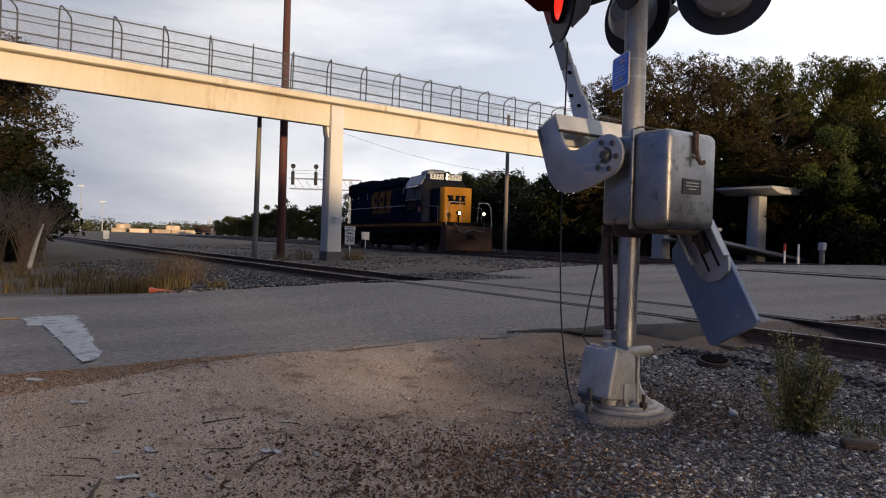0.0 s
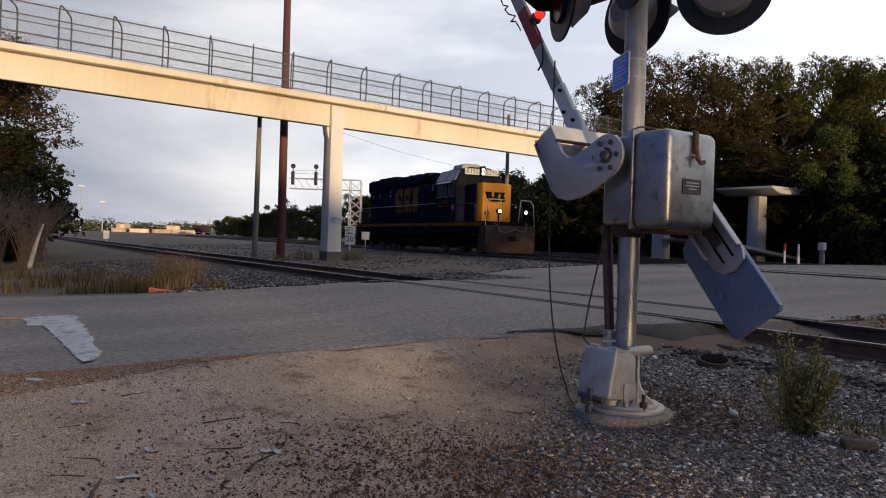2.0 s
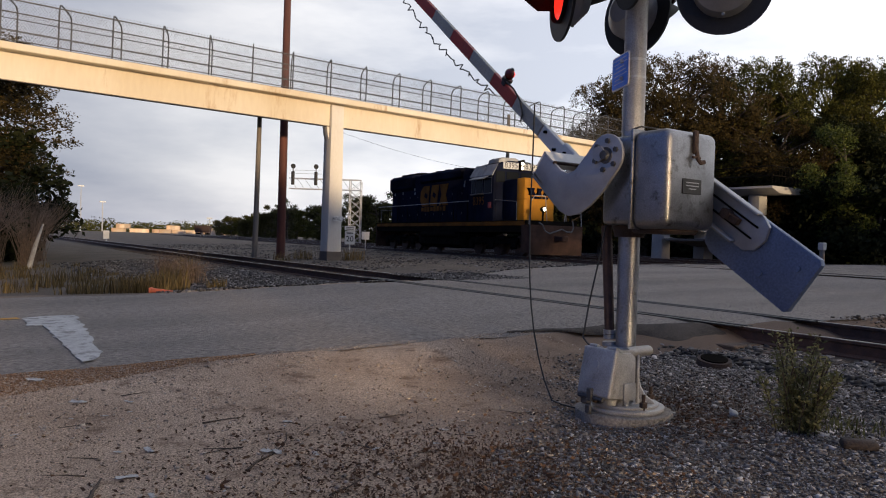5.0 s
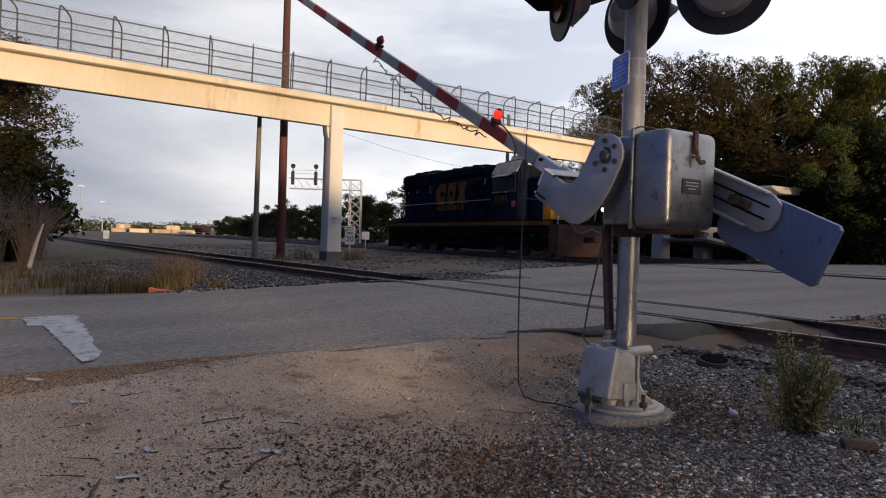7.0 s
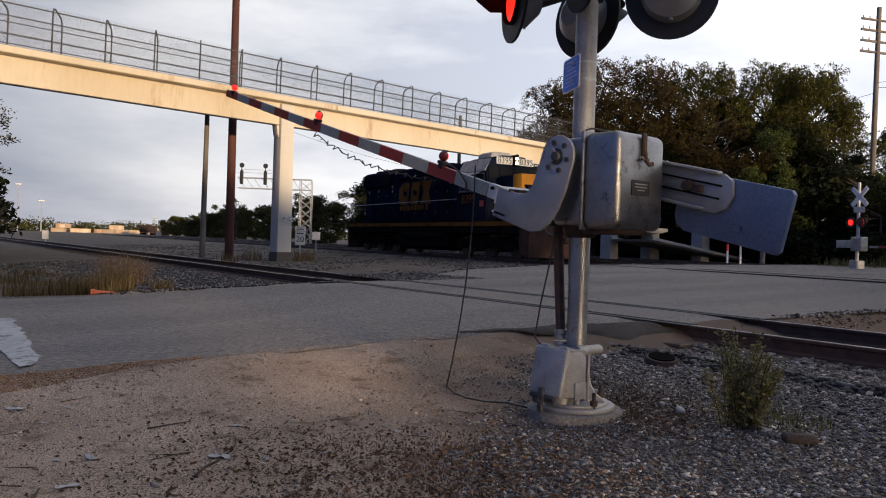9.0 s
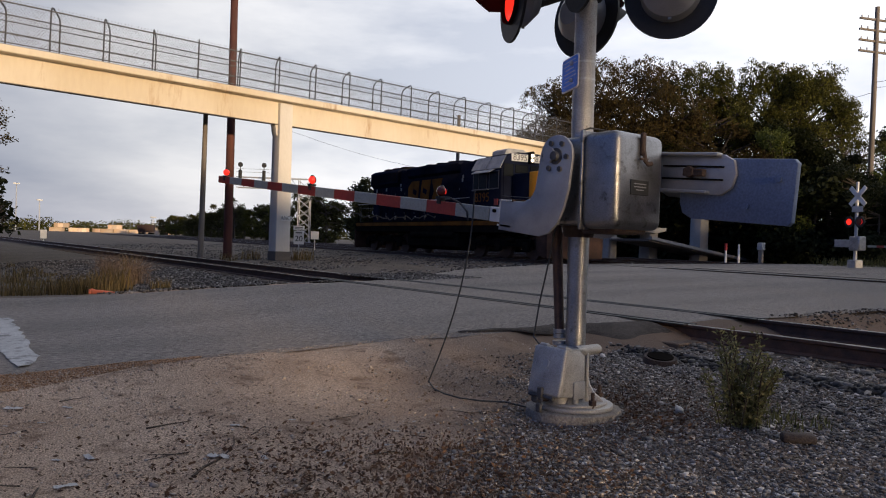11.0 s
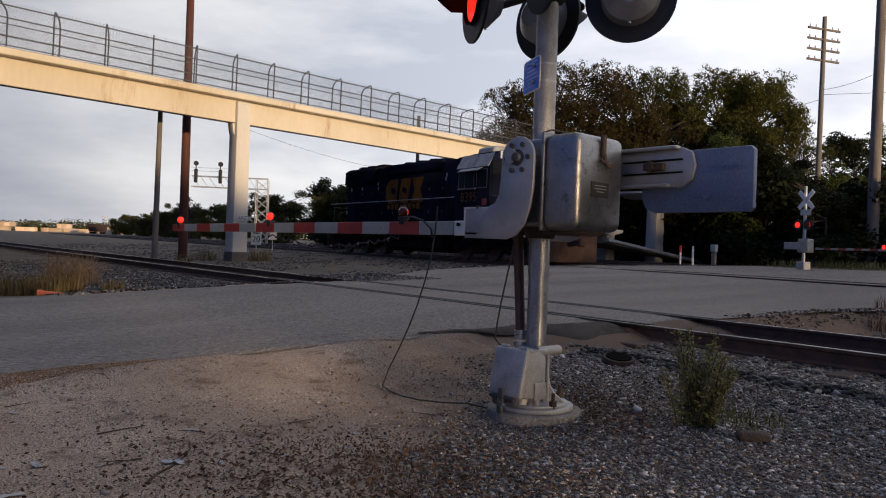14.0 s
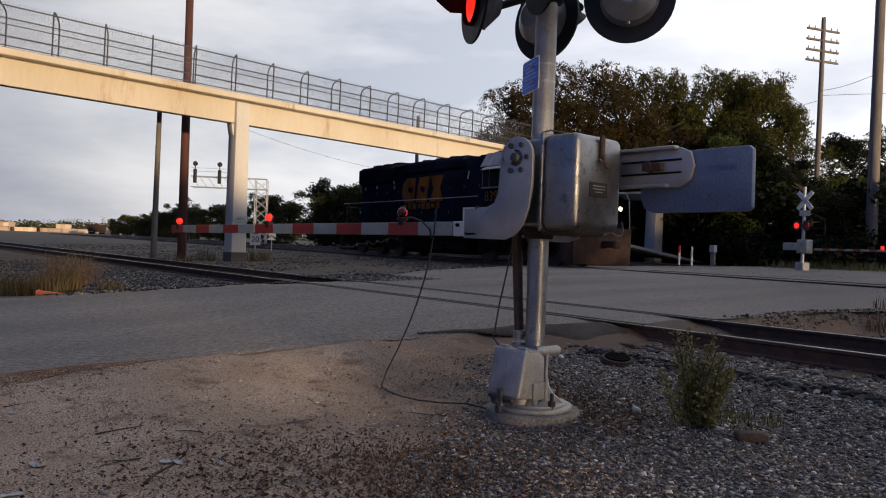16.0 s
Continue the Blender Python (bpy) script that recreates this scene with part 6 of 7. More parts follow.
# ---- stones, grass and litter ----
def scatter(name, material, spots, sizes, seed, label, flat=0.65):
    """Angular stones, each a small warped solid, in one mesh."""
    rnd = np.random.default_rng(seed)
    g = bmesh.new()
    bmesh.ops.create_cube(g, size=1.5)
    bmesh.ops.triangulate(g, faces=g.faces[:])
    base, tri = np.array([v.co[:] for v in g.verts]), np.array([[v.index for v in f.verts] for f in g.faces])
    g.free()
    n, k = len(spots), len(base)
    v = base[None] * (1 + rnd.uniform(-0.45, 0.35, (n, k, 1)))
    a = rnd.uniform(0, 6.283, n)
    c, s = np.cos(a)[:, None], np.sin(a)[:, None]
    st = rnd.uniform(0.6, 1.4, (n, 1))
    x, y, z = v[..., 0] * st, v[..., 1] / st, v[..., 2] * flat
    tilt = rnd.uniform(-0.5, 0.5, (n, 1))
    x, z = x * np.cos(tilt) - z * np.sin(tilt), x * np.sin(tilt) + z * np.cos(tilt)
    size = np.asarray(sizes)[:, None]
    p = np.stack([(x * c - y * s) * size, (x * s + y * c) * size, z * size], -1) + np.asarray(spots)[:, None, :]
    me = bpy.data.meshes.new(name)
    f = (tri[None] + (np.arange(n) * k)[:, None, None]).reshape(-1, 3)
    me.vertices.add(n * k)
    me.vertices.foreach_set("co", p.reshape(-1).astype(np.float32))
    me.loops.add(f.size)
    me.loops.foreach_set("vertex_index", f.reshape(-1).astype(np.int32))
    me.polygons.add(len(f))
    me.polygons.foreach_set("loop_start", np.arange(0, f.size, 3, dtype=np.int32))
    me.update(calc_edges=True)
    me.materials.append(M[material])
    return tagged(new(name, me), label, "stones", kind="stuff")


def ground_spots(n, seed, keep):
    rnd = random.Random(seed)
    out = []
    while len(out) < n:
        p = keep(rnd)
        if p:
            lo, hi = road_edges(p[0])
            if lo + 0.15 < p[1] < hi - 0.1:
                continue
            if math.hypot(p[0] - MX, p[1] - MY) < 0.34:
                continue
            out.append((p[0], p[1], ground_z(*p) + 0.004))
    return out


def near_gravel(rnd):
    f, l = rnd.uniform(3.0, 7.4), rnd.uniform(-0.6, 4.6)
    x, y, _ = cab(f, l)
    edge = 0.15 + 0.28 * (f - 3.2) + 0.5 * noise.noise((x * 1.2, y * 1.2, 4))
    return (x, y) if rnd.random() < min(1, max(0.006, (l - edge) * 1.5)) else None


def near_pebbles(rnd):
    f, l = rnd.uniform(3.0, 6.6), rnd.uniform(-4.2, 2.4)
    x, y, _ = cab(f, l)
    return (x, y) if noise.noise((x * 1.5, y * 1.5, 9)) > -0.25 else None


rs = np.random.default_rng(3)
sp = ground_spots(46000, 11, near_gravel)
scatter("gravel", "gravel", sp, rs.gamma(2.2, 0.0021, len(sp)) + 0.0036, 1, "grey crushed gravel strewn round the signal")
sp = ground_spots(3600, 12, near_pebbles)
scatter("pebbles", "pebble", sp, rs.gamma(2.0, 0.0019, len(sp)) + 0.002, 2, "small pale pebbles and grit on the dirt")


def dirt_crumbs(rnd):
    f, l = 3.0 + 4.0 * rnd.random() ** 1.3, rnd.uniform(-4.0, 2.2)
    x, y, _ = cab(f, l)
    return (x, y) if noise.noise((x * 2.3, y * 2.3, 21)) + rnd.uniform(-0.4, 0.4) > 0.0 else None


sp = ground_spots(11000, 18, dirt_crumbs)
scatter("crumbs", "crumb", sp, rs.gamma(1.8, 0.0011, len(sp)) + 0.0011, 29, "dark crumbs of soil and grit on the dirt")


def road_edge(rnd):
    x = rnd.uniform(-1.5, 5.2)
    return x, road_edges(x)[0] - abs(rnd.gauss(0, 0.32)) + 0.12


sp = ground_spots(7000, 15, road_edge)
scatter("grit", "pebble", sp, rs.gamma(2.0, 0.0009, len(sp)) + 0.001, 9, "fine pale grit along the road's ragged edge")


def rust_strip(rnd):
    x = rnd.uniform(-2.2, 2.4)
    w = 0.8 * (1 - max(0.0, x) / 2.6)
    return x, road_edges(x)[0] + 0.1 - w * rnd.random() ** 1.3 + 0.12 * noise.noise((x * 1.4, 3, 1))


sp = ground_spots(20000, 16, rust_strip)
scatter("grit", "orange_grit", sp, rs.gamma(2.0, 0.0011, len(sp)) + 0.0015, 19, "rusty orange sand and grit along the road's edge")


def corner(rnd):
    x, y = rnd.uniform(4.6, 13.5), rnd.uniform(0.2, 6.0)
    return (x, y) if x > 9.7 or (x < 6.6 and y < 4.75) else None


def bank(rnd):
    x, y = rnd.uniform(3.2, 7.4), 12.6 + 16 * rnd.random() ** 1.4
    return (x, y) if x > 4.6 + 0.5 * noise.noise((x, y, 2)) or rnd.random() < 0.2 else None


sp = ground_spots(6500, 13, corner)
scatter("gravel", "ballast", sp, rs.gamma(2.4, 0.0034, len(sp)) + 0.006, 7, "loose grey gravel at the road's edge by the rails")
sp = ground_spots(13000, 14, bank)
scatter("gravel", "ballast", sp, rs.uniform(0.014, 0.036, len(sp)), 8, "grey stones spilled down the bank")


def bed(n, seed, m, y0, y1, half, drop):
    rnd = random.Random(seed)
    us = [-half - 0.9, -half - 0.4, -half, -1.2, 1.2, half, half + 0.4, half + 0.9]
    zs = [-drop, -drop * 0.62, -0.24, -0.2, -0.2, -0.24, -drop * 0.62, -drop]
    out = []
    for _ in range(n):
        u, y = rnd.uniform(-half - 1.1, half + 0.9), rnd.uniform(y0, y1)
        p = m @ Vector((u, y, lerp(u, us, zs) + 0.01))
        out.append(p[:])
    return out


sp = bed(9000, 5, NEAR, -5.5, -0.2, 1.5, 0.30) + bed(15000, 6, NEAR, 8.5, 24, 2.3, 0.42) + bed(5000, 7, FAR, 17.5, 40, 1.5, 0.4)
scatter("ballast", "ballast", sp, rs.uniform(0.016, 0.042, len(sp)), 5, "angular grey ballast stones along the rails")
def yard_stones(rnd):
    x, y = rnd.uniform(9.5, 34), 15.5 + 45 * rnd.random() ** 1.6
    return (x, y) if noise.noise((x * 0.35, y * 0.35, 5)) + rnd.uniform(-0.3, 0.3) > -0.05 and math.hypot(x - 14.35, y - BY) > 0.8 else None


sp = ground_spots(12000, 17, yard_stones)
scatter("ballast", "ballast", sp, rs.uniform(0.015, 0.05, len(sp)), 15, "loose ballast stones strewn between the yard tracks")
sp = [(x, y, road_z(x) + 0.01) for x, y in ((rs.uniform(8.9, 11.5), rs.uniform(12.6, 15.2)) for _ in range(1500))]
scatter("gravel", "ballast", sp, rs.uniform(0.01, 0.03, len(sp)), 6, "loose gravel along the far road edge")


def blades(name, material, tufts, seed, label, category="grass"):
    """Tufts of thin bent blades; a tuft is x, y, radius, height, count."""
    rnd = random.Random(seed)
    vs, fs = [], []
    for x, y, r, h, n in tufts:
        for _ in range(n):
            a, d = rnd.uniform(0, 6.283), r * math.sqrt(rnd.random())
            px, py = x + d * math.cos(a), y + d * math.sin(a)
            pz = ground_z(px, py) - 0.01
            hh, lean, la = h * rnd.uniform(0.35, 1.0), rnd.uniform(0.1, 0.55), rnd.uniform(0, 6.283)
            dx, dy, w = math.cos(la) * lean * hh, math.sin(la) * lean * hh, rnd.uniform(0.003, 0.008) * (1 + h)
            wx, wy = -math.sin(la) * w, math.cos(la) * w
            i = len(vs)
            vs += [(px - wx, py - wy, pz), (px + wx, py + wy, pz), (px + dx * 0.4 + wx * 0.7, py + dy * 0.4 + wy * 0.7, pz + hh * 0.6), (px + dx * 0.4 - wx * 0.7, py + dy * 0.4 - wy * 0.7, pz + hh * 0.6), (px + dx, py + dy, pz + hh * 0.95)]
            fs += [(i, i + 1, i + 2, i + 3), (i + 3, i + 2, i + 4)]
    me = bpy.data.meshes.new(name)
    me.from_pydata(vs, [], fs)
    me.materials.append(M[material])
    return tagged(new(name, me), label, category, kind="stuff")


rg = random.Random(21)
tufts = []
for _ in range(300):
    x, y = rg.uniform(-9, 5.4), rg.uniform(14.6, 27)
    if x < 4.4 - 0.03 * (y - 14) + 0.6 * noise.noise((x, y, 0)) and noise.noise((x * 0.5, y * 0.5, 3)) > -0.2:
        tufts.append((x, y, rg.uniform(0.12, 0.4), rg.uniform(0.08, 0.3), 42))
tufts += [(3.5, 14.7, 0.4, 0.55, 260), (3.1, 15.0, 0.4, 0.5, 220), (2.4, 15.2, 0.4, 0.45, 200), (3.9, 15.3, 0.4, 0.6, 240), (4.6, 14.4, 0.2, 0.35, 120), (1.2, 15.6, 0.4, 0.32, 120), (0.2, 16.2, 0.4, 0.35, 120), (1.9, 17.0, 0.4, 0.5, 120), (0.6, 17.5, 0.4, 0.5, 120), (2.6, 18.5, 0.4, 0.5, 110), (5.6, 20.5, 0.3, 0.6, 90), (15.2, 28.6, 0.5, 0.7, 160), (13.6, 30.5, 0.5, 0.6, 120), (12.4, 30.0, 0.4, 0.5, 90)]
blades("dry_grass", "grass", tufts, 22, "dry straw-coloured grass on the bank")
blades("weeds", "needles", [(cab(rg.uniform(4.7, 6.0), rg.uniform(1.2, 2.4))[0:2] + (0.25, 0.05, 40)) for _ in range(16)] + [cab(rg.uniform(3.1, 4.4), rg.uniform(-0.5, 0.7))[0:2] + (0.3, 0.035, 70) for _ in range(34)], 23, "brown dead needles and leaf litter", "leaf litter")
blades("weeds", "needles", [(13.2 + rg.uniform(-1.2, 2.5), 2.6 + rg.uniform(-1.5, 1.2), 0.4, 0.3, 90) for _ in range(22)], 24, "rusty dry weeds beyond the rails", "weeds")
blades("grass", "brush", [(41 + 1.1 * k, 16.5 - 0.55 * k + rg.uniform(-1, 1), 1.2, 0.7, 130) for k in range(28)] + [(4.85, 2.25, 0.25, 0.1, 120), (5.0, 2.5, 0.2, 0.08, 60)], 25, "green grass along the verge")


def flakes(name, material, n, seed, where, size, label):
    """Dead leaves and chips lying nearly flat."""
    rnd = random.Random(seed)
    vs, fs = [], []
    while len(fs) < n:
        x, y = where(rnd)
        lo, hi = road_edges(x)
        if y > lo - 0.25 or math.hypot(x - MX, y - MY) < 0.36:
            continue
        z, s, a = ground_z(x, y) + rnd.uniform(0.006, 0.022), size * rnd.uniform(0.4, 1.5), rnd.uniform(0, 6.283)
        c, d, e = math.cos(a) * s, math.sin(a) * s, rnd.uniform(0.2, 0.5)
        t1, t2 = rnd.gauss(0, 0.3) * s, rnd.gauss(0, 0.3) * s
        i = len(vs)
        vs += [(x - c, y - d, z - t1), (x - d * e, y + c * e, z + t2), (x + c, y + d, z + t1), (x + d * e, y - c * e, z - t2)]
        fs.append((i, i + 1, i + 2, i + 3))
    me = bpy.data.meshes.new(name)
    me.from_pydata(vs, [], fs)
    me.materials.append(M[material])
    return tagged(new(name, me), label, "leaf litter", kind="stuff")


def litter_zone(rnd):
    while True:
        l = rnd.uniform(-3.2, 3.6)
        x, y, _ = cab(rnd.uniform(3.05, 6.8), l)
        if rnd.random() < lerp(l, (-3, -1.2, -0.4, 0.6), (0.01, 0.04, 0.3, 1)) and noise.noise((x * 0.9, y * 0.9, 12)) + rnd.uniform(-0.5, 0.5) > 0.0:
            return x, y


flakes("leaf_litter", "flake", 9000, 61, litter_zone, 0.0095, "brown dead leaf fragments strewn over the dirt")
flakes("leaf_litter", "needles", 6500, 62, lambda q: cab(q.gauss(3.75, 0.55), q.gauss(0.1, 0.75))[:2], 0.0125, "reddish brown dead leaves before the signal")
flakes("leaf_litter", "needles", 2000, 63, lambda q: cab(q.gauss(5.0, 0.35), q.gauss(1.75, 0.3))[:2], 0.013, "rusty dead leaves beside the mast")
flakes("chips", "litter", 1100, 64, litter_zone, 0.009, "tiny pale chips on the dirt")


def build_bush():
    x, y = 4.52, 2.42
    b = thing("bush", pose(x, y, ground_z(x, y)), "small upright green weed bush growing in the gravel", "bush")
    rnd = random.Random(31)
    stems, vs, fs = bmesh.new(), [], []
    for k in range(26):
        a, out = rnd.uniform(0, 6.283), rnd.uniform(0.04, 0.24)
        h = rnd.uniform(0.36, 0.66)
        foot = Vector((rnd.gauss(0, 0.06), rnd.gauss(0, 0.06), 0))
        pts = [foot + Vector((math.cos(a) * out * u ** 1.3, math.sin(a) * out * u ** 1.3, h * u)) for u in np.linspace(0, 1, 6)]
        tube(stems, pts, 0.004, 4)
        for _ in range(135):
            u = rnd.uniform(0.02, 1.0)
            p = foot + Vector((math.cos(a) * out * u ** 1.3, math.sin(a) * out * u ** 1.3, h * u)) + Vector((rnd.gauss(0, 0.02), rnd.gauss(0, 0.02), rnd.gauss(0, 0.012)))
            d = Vector((rnd.gauss(0, 1), rnd.gauss(0, 1), rnd.uniform(0.2, 1.5))).normalized() * rnd.uniform(0.022, 0.042)
            w = d.orthogonal().normalized() * 0.008
            i = len(vs)
            vs += [p, p + d * 0.5 + w, p + d, p + d * 0.5 - w]
            fs.append((i, i + 1, i + 2, i + 3))
    part("stem", stems, M["twig"], b)
    me = bpy.data.meshes.new("leaves")
    me.from_pydata(vs, [], fs)
    me.materials.append(M["brush"])
    o = new("leaves", me)
    o.parent = b


build_bush()


def scrap(name, x, y, s, turn, material, label, category):
    """A crumpled flat scrap lying on the ground."""
    rnd = random.Random(int(x * 100 + y * 37))
    bm = bmesh.new()
    bmesh.ops.create_grid(bm, x_segments=5, y_segments=3, size=0.5)
    for v in bm.verts:
        v.co = Vector((v.co.x * s[0] * rnd.uniform(0.8, 1.15), v.co.y * s[1] * rnd.uniform(0.7, 1.2), abs(rnd.gauss(0, 0.12)) * s[1] + 0.006))
    bmesh.ops.solidify(bm, geom=bm.faces[:], thickness=0.002)
    return single(name, bm, M[material], label, category, "scraps on the dirt", m=pose(x, y, ground_z(x, y), 0, 0, turn), smooth=False)


rl = random.Random(77)
known = [(4.05, -0.93, 0.14), (3.55, -1.52, 0.1), (5.35, -3.0, 0.14), (3.1, -1.98, 0.09), (3.3, -1.3, 0.06), (4.9, -2.45, 0.12), (3.1, -2.4, 0.1), (3.6, -2.75, 0.12), (4.0, -1.6, 0.1)]
for f, l, s in known + [(rl.uniform(3.05, 5.0), rl.uniform(-2.8, 2.8), rl.uniform(0.025, 0.07)) for _ in range(46)]:
    x, y, _ = cab(f, l)
    if y < road_edges(x)[0] - 0.1:
        scrap("paper_scrap", x, y, (s, s * 0.4), rl.uniform(0, 180), "litter", "small crumpled pale scrap of litter", "litter")


def twig(x, y, length, turn, r=0.006):
    rnd = random.Random(int(x * 91 + y * 53))
    pts, p, a = [], Vector((0, 0, 0.008)), 0.0
    for k in range(6):
        pts.append(p.copy())
        a += rnd.uniform(-0.25, 0.25)
        p = p + Vector((math.cos(a), math.sin(a), rnd.uniform(-0.02, 0.03))) * length / 5
        p.z = max(0.006, p.z)
    bm = bmesh.new()
    for i, (q, w) in enumerate(zip(pts, pts[1:])):
        rod(bm, q, w, r * (1 - i * 0.13), r * (1 - (i + 1) * 0.13), 5)
    single("twig", bm, M["twig"], "thin dark broken twig on the dirt", "twig", "twigs on the dirt", m=pose(x, y, ground_z(x, y), 0, 0, turn))


for f, l, n, turn, r in [(3.72, -0.98, 0.75, 45, 0.008), (3.4, -0.5, 0.3, 40, 0.006), (3.2, -1.55, 0.3, 60, 0.012), (4.6, -1.5, 0.3, 20, 0.006)] + [(rl.uniform(3.05, 5.2), rl.uniform(-2.5, 2.4), rl.uniform(0.08, 0.28), rl.uniform(0, 180), 0.004) for _ in range(40)]:
    x, y, _ = cab(f, l)
    if y < road_edges(x)[0] - 0.1:
        twig(x, y, n, turn, r)

# larger pieces lying about
x, y = 5.87, 3.98
cv = thing("round_cover", pose(x, y, ground_z(x, y) + 0.02, 8, -6, 0), "dark round rusty cover lying by the track", "debris")
part("ring", shape((rod, (0, 0, 0), (0, 0, 0.05), 0.16, 0.15, 20)), M["rust"], cv)
part("top", shape((rod, (0, 0, 0.05), (0, 0, 0.062), 0.12, 0.12, 20)), M["loco_dark"], cv)
single("dark_clod", shape((box, (0, 0, 0.03), (0.2, 0.1, 0.06), 0.025, 3)), M["twig"], "dark flattened lump in the gravel", "debris", m=pose(4.46, 2.04, ground_z(4.46, 2.04), 0, 0, -50))
scatter("white_stone", "litter", [(4.53, 2.9, ground_z(4.53, 2.9) + 0.02)], [0.04], 40, "single white stone")
cn = thing("traffic_cone", pose(3.25, 14.0, ground_z(3.25, 14.0) + 0.06, 0, 92, -30), "faded orange cone lying on its side", "cone")
part("body", shape((rod, (0, 0, 0), (0, 0, 0.5), 0.06, 0.025, 16)), M["orange"], cn)
part("base", shape((box, (0, 0, -0.01), (0.13, 0.2, 0.025), 0.01)), M["orange"], cn)
dw = thing("bare_trunk", pose(2.2, 24.5, ground_z(2.2, 24.5) - 0.1, -6, 10, 0), "bleached bare leaning tree trunk in the grass", "trunk")
part("trunk", shape((rod, (0, 0, 0), (0.05, 0, 0.8), 0.075, 0.06, 10), (rod, (0.05, 0, 0.8), (0.14, 0.04, 1.5), 0.06, 0.025, 8)), M["dead_wood"], dw)


# dry branching shrubs under the wood
def dry_shrub(x, y, h, seed):
    rnd = random.Random(seed)
    bm = bmesh.new()
    for k in range(60):
        a, o = rnd.uniform(0, 6.283), rnd.uniform(0.1, 0.62) * h
        p = Vector((rnd.gauss(0, 0.1), rnd.gauss(0, 0.1), 0))
        q = p + Vector((math.cos(a) * o * 0.4, math.sin(a) * o * 0.4, h * 0.55))
        e = p + Vector((math.cos(a) * o, math.sin(a) * o, h * rnd.uniform(0.75, 1.05)))
        rod(bm, p, q, 0.012, 0.008, 4)
        rod(bm, q, e, 0.008, 0.003, 4)
        for _ in range(3):
            rod(bm, q.lerp(e, rnd.random()), e + Vector((rnd.gauss(0, 0.2), rnd.gauss(0, 0.2), rnd.gauss(0, 0.2))), 0.005, 0.002, 3)
    single("dry_shrub", bm, M["dry_twig"], "leafless brown dry shrub on the bank", "shrub", "dry shrubs on the bank", m=pose(x, y, ground_z(x, y)))


for k, (x, y, h) in enumerate([(1.5, 27, 2.6), (2.6, 28.5, 2.2), (0.4, 25.5, 2.4), (3.0, 30, 2.0), (1.0, 23.5, 1.9), (-0.2, 22.5, 2.0), (2.2, 25.0, 1.8), (-1.6, 21.5, 2.0), (4.7, 16.4, 0.42), (4.4, 17.6, 0.5), (-1.2, 24, 2.2)]):
    dry_shrub(x, y, h, 50 + k)

# ---- the loose cable between the arm and the mast foot ----
cable = thing("cable", pose(0, 0, 0), "loose thin black cable hanging from the gate arm", "cable")
SEG, NSEG = 0.203, 14
seg_me = mesh_of("segment", shape((rod, (0, 0, -0.012), (0, 0, SEG + 0.012), 0.0065, None, 7)), M["rubber"], True)
segments = []
for k in range(NSEG):
    o = new("segment", seg_me)
    o.parent = cable
    segments.append(o)
single("cable_loop", shape((tube, [(MX - 0.1, MY + 0.13, 1.36), (MX - 0.13, MY + 0.16, 1.1), (MX - 0.17, MY + 0.2, 0.8), (MX - 0.22, MY + 0.2, 0.56), (MX - 0.24, MY + 0.1, 0.5)], 0.006, 6)), M["rubber"], "thin black cable slung behind the mast", "cable")


def gate_angle(t):
    return lerp(t, (0, 2, 3.5, 7, 9, 11.3, 11.5, 11.75, 16), (67.3, 58.7, 49.0, 28.1, 16.0, 4.0, 2.6, -0.2, -0.5))


def loco_at(t):
    return lerp(t, (0, 1, 2, 3, 3.5, 4, 6.5, 7, 9, 11.5, 12, 14, 16), (35.96, 33.66, 31.6, 30.0, 29.39, 28.78, 25.9, 25.41, 24.0, 22.41, 22.17, 20.66, 18.86))


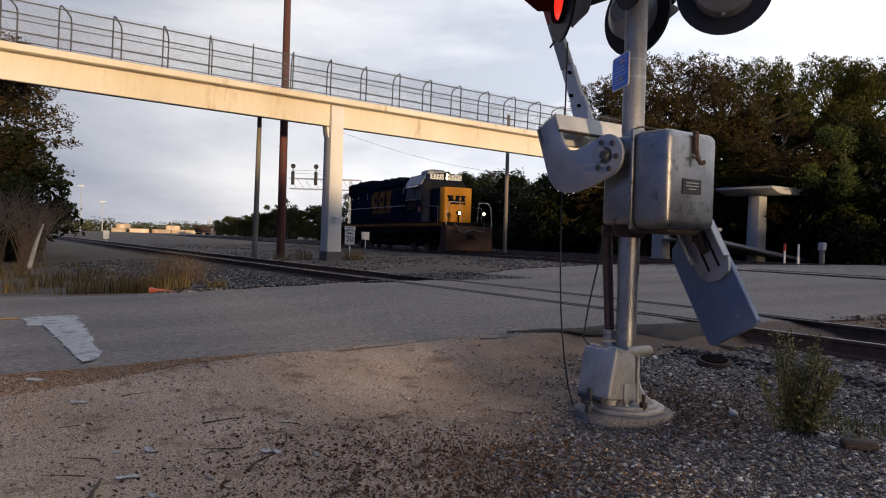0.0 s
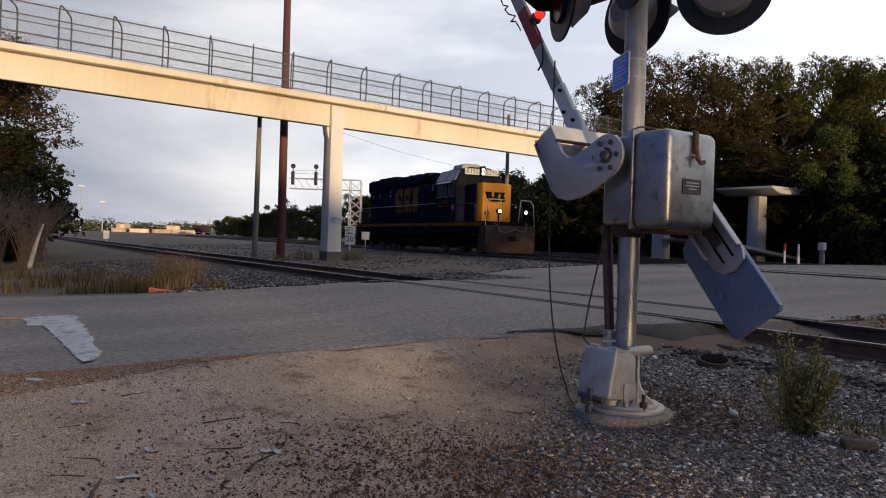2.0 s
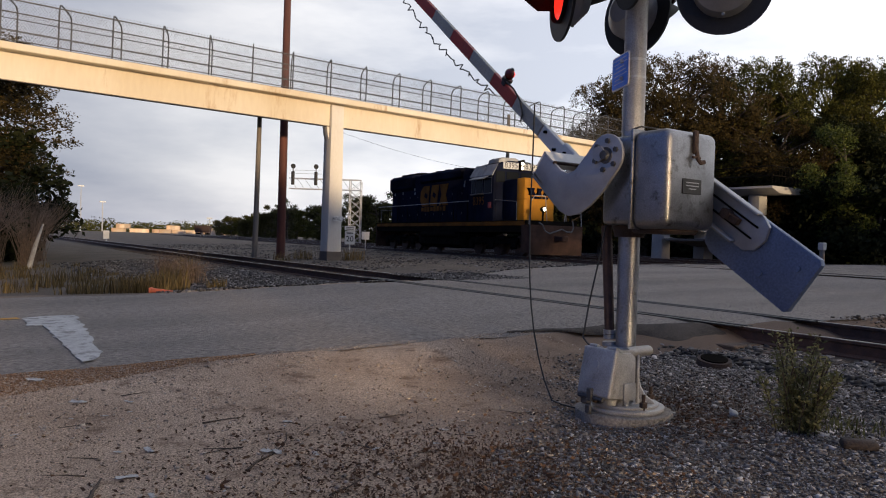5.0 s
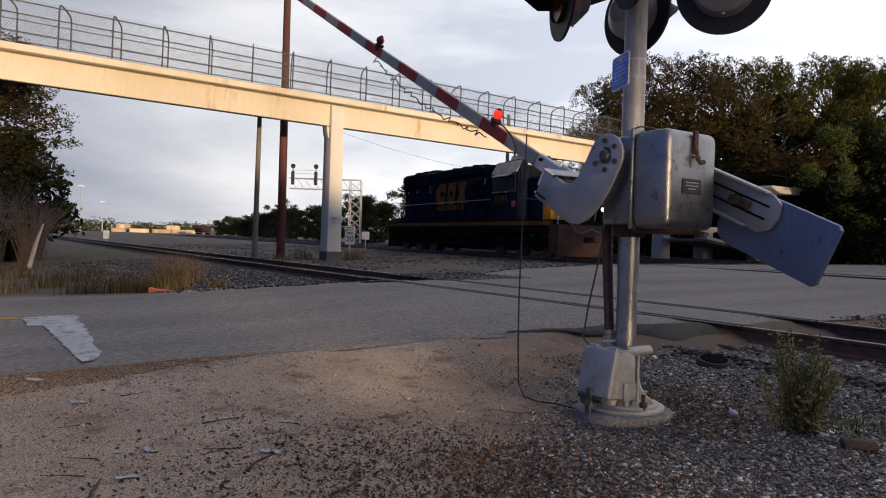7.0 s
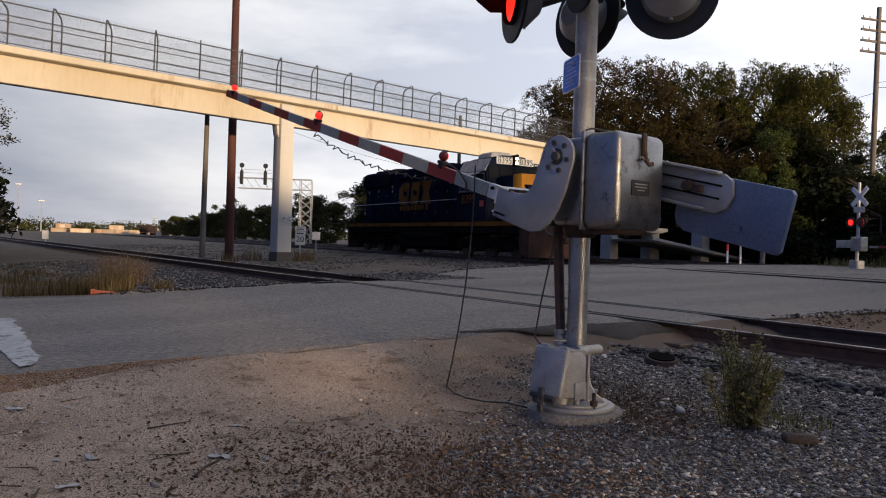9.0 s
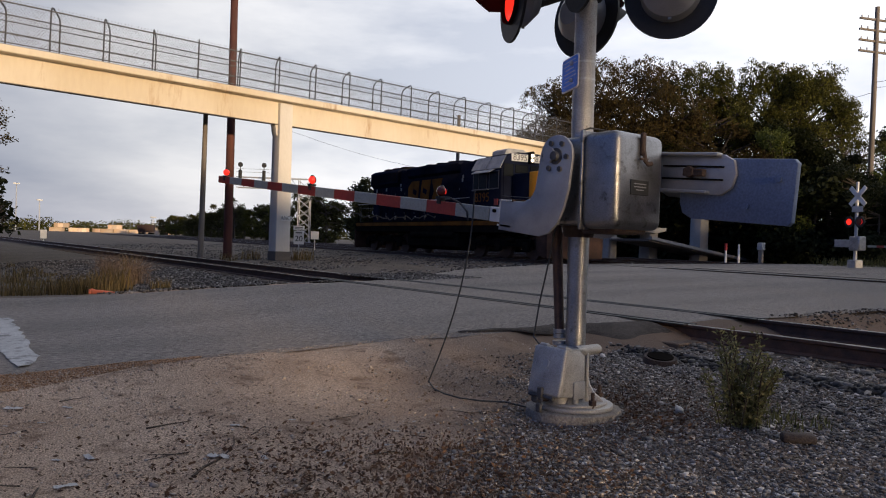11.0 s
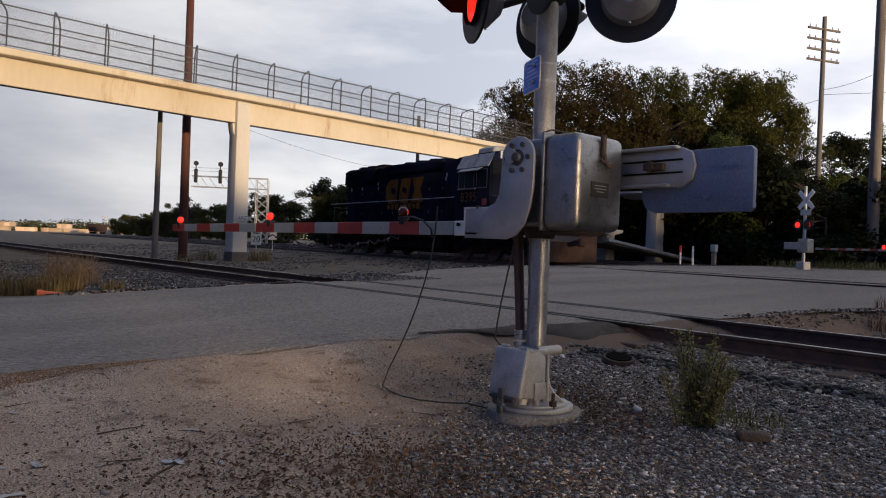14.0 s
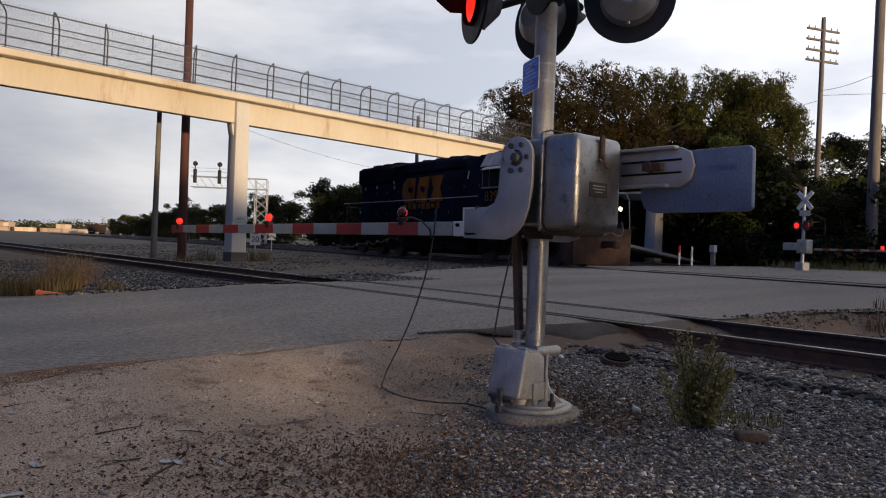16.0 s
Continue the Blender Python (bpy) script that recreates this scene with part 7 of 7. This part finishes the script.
def cable_line(t):
    """The hanging cable at t: from the arm straight down, then slack along the dirt to the mast foot, cut into equal steps."""
    a = radians(gate_angle(t))
    top = PIVOT + Vector((-0.04, 1.16 * math.cos(a) + 0.30 * math.sin(a), 1.16 * math.sin(a) - 0.30 * math.cos(a)))
    end = Vector((MX - 0.22, MY + 0.2, 0.09))
    length, best = SEG * NSEG, None
    for step in range(60):                   # how far the slack swings out before it turns back to the foot
        out = 0.02 * step
        low = Vector((lerp(out, (0, 1.2), (top.x - 0.05, top.x - 0.35)), end.y + 0.25 + out, 0.03))
        pts = [top]
        for u in np.linspace(0.1, 1, 12):
            k = lerp(out, (0, 0.5, 0.9), (5, 3, 1.7))
            pts.append(Vector((top.x + (low.x - top.x) * u ** 2, top.y + (low.y - top.y) * u ** k, top.z + (low.z - top.z) * u)))
        for u in np.linspace(0.1, 1, 10):
            p = low.lerp(end, u)
            p.x -= 0.18 * out * math.sin(u * math.pi)
            p.z = 0.025 + (end.z - 0.025) * u ** 3
            pts.append(p)
        d = sum((q - p).length for p, q in zip(pts, pts[1:]))
        if best is None or abs(d - length) < best[0]:
            best = (abs(d - length), pts)
    pts, out, need = best[1], [best[1][0]], SEG
    for p, q in zip(pts, pts[1:]):
        while (q - p).length >= need:
            p = p + (q - p).normalized() * need
            out.append(p)
            need = SEG
        need -= (q - p).length
    while len(out) < NSEG + 1:
        out.append(out[-1] + Vector((0.02, -0.2, 0.0)))
    return out[:NSEG + 1]


def lit(t):
    return (t + 0.078) % 1.228 < 0.636


def blink_rows(first):
    """Seconds and how far an added lens cover stands open, 0 to 1, for the lamps that flash first or second."""
    now, t = lit(0.0), 0.0
    rows = [(0.0, float(now == first))]
    while t < 15.9:
        t += 1 / 240
        if lit(t) != now:
            a = float(now == first)
            rows += [(t - 0.06, a), (t - 0.02, a), (t, 0.5), (t + 0.02, 1 - a), (t + 0.06, 1 - a)]
            now = lit(t)
    return rows + [(16.0, float(lit(16.0) == first))]


def motions():
    times = [k * 0.5 for k in range(33)]
    walk(gate, [(t, pose(*PIVOT, gate_angle(t), 0, 0)) for t in sorted(times + [11.25, 11.75])])
    for o in BALANCE:                        # the balance arm lags a little behind the raised gate
        walk(o, [(t, pose(0, 0, 0, -lerp(gate_angle(t), (0, 19, 49, 67), (0, 3.5, 7, 7)), 0, 0)) for t in times])
    walk(loco, [(t, FAR_TURN @ pose(19.94, loco_at(t), 0.55)) for t in times])
    for w in loco_wheels:
        base = w.matrix_basis.copy()
        walk(w, [(t, base @ pose(0, 0, 0, math.degrees((36 - loco_at(t)) / 0.51), 0, 0)) for t in [k * 0.25 for k in range(65)]])
    for sh, first, at, turn in BLINK_FLAPS:
        walk(sh, [(t, at @ pose(0, 0, 0, 0, turn * k, 0)) for t, k in blink_rows(first)])
    for sl, first, at in BLINK_SLEEVES:
        walk(sl, [(t, at @ pose(0, 0, 0, 0, 0, 116 - 170 * k)) for t, k in blink_rows(first)])
    lines = [(t, cable_line(t)) for t in times]
    for k, o in enumerate(segments):
        walk(o, [(t, Matrix.Translation(p[k]) @ (p[k + 1] - p[k]).to_track_quat("Z", "Y").to_matrix().to_4x4()) for t, p in lines])


motions()
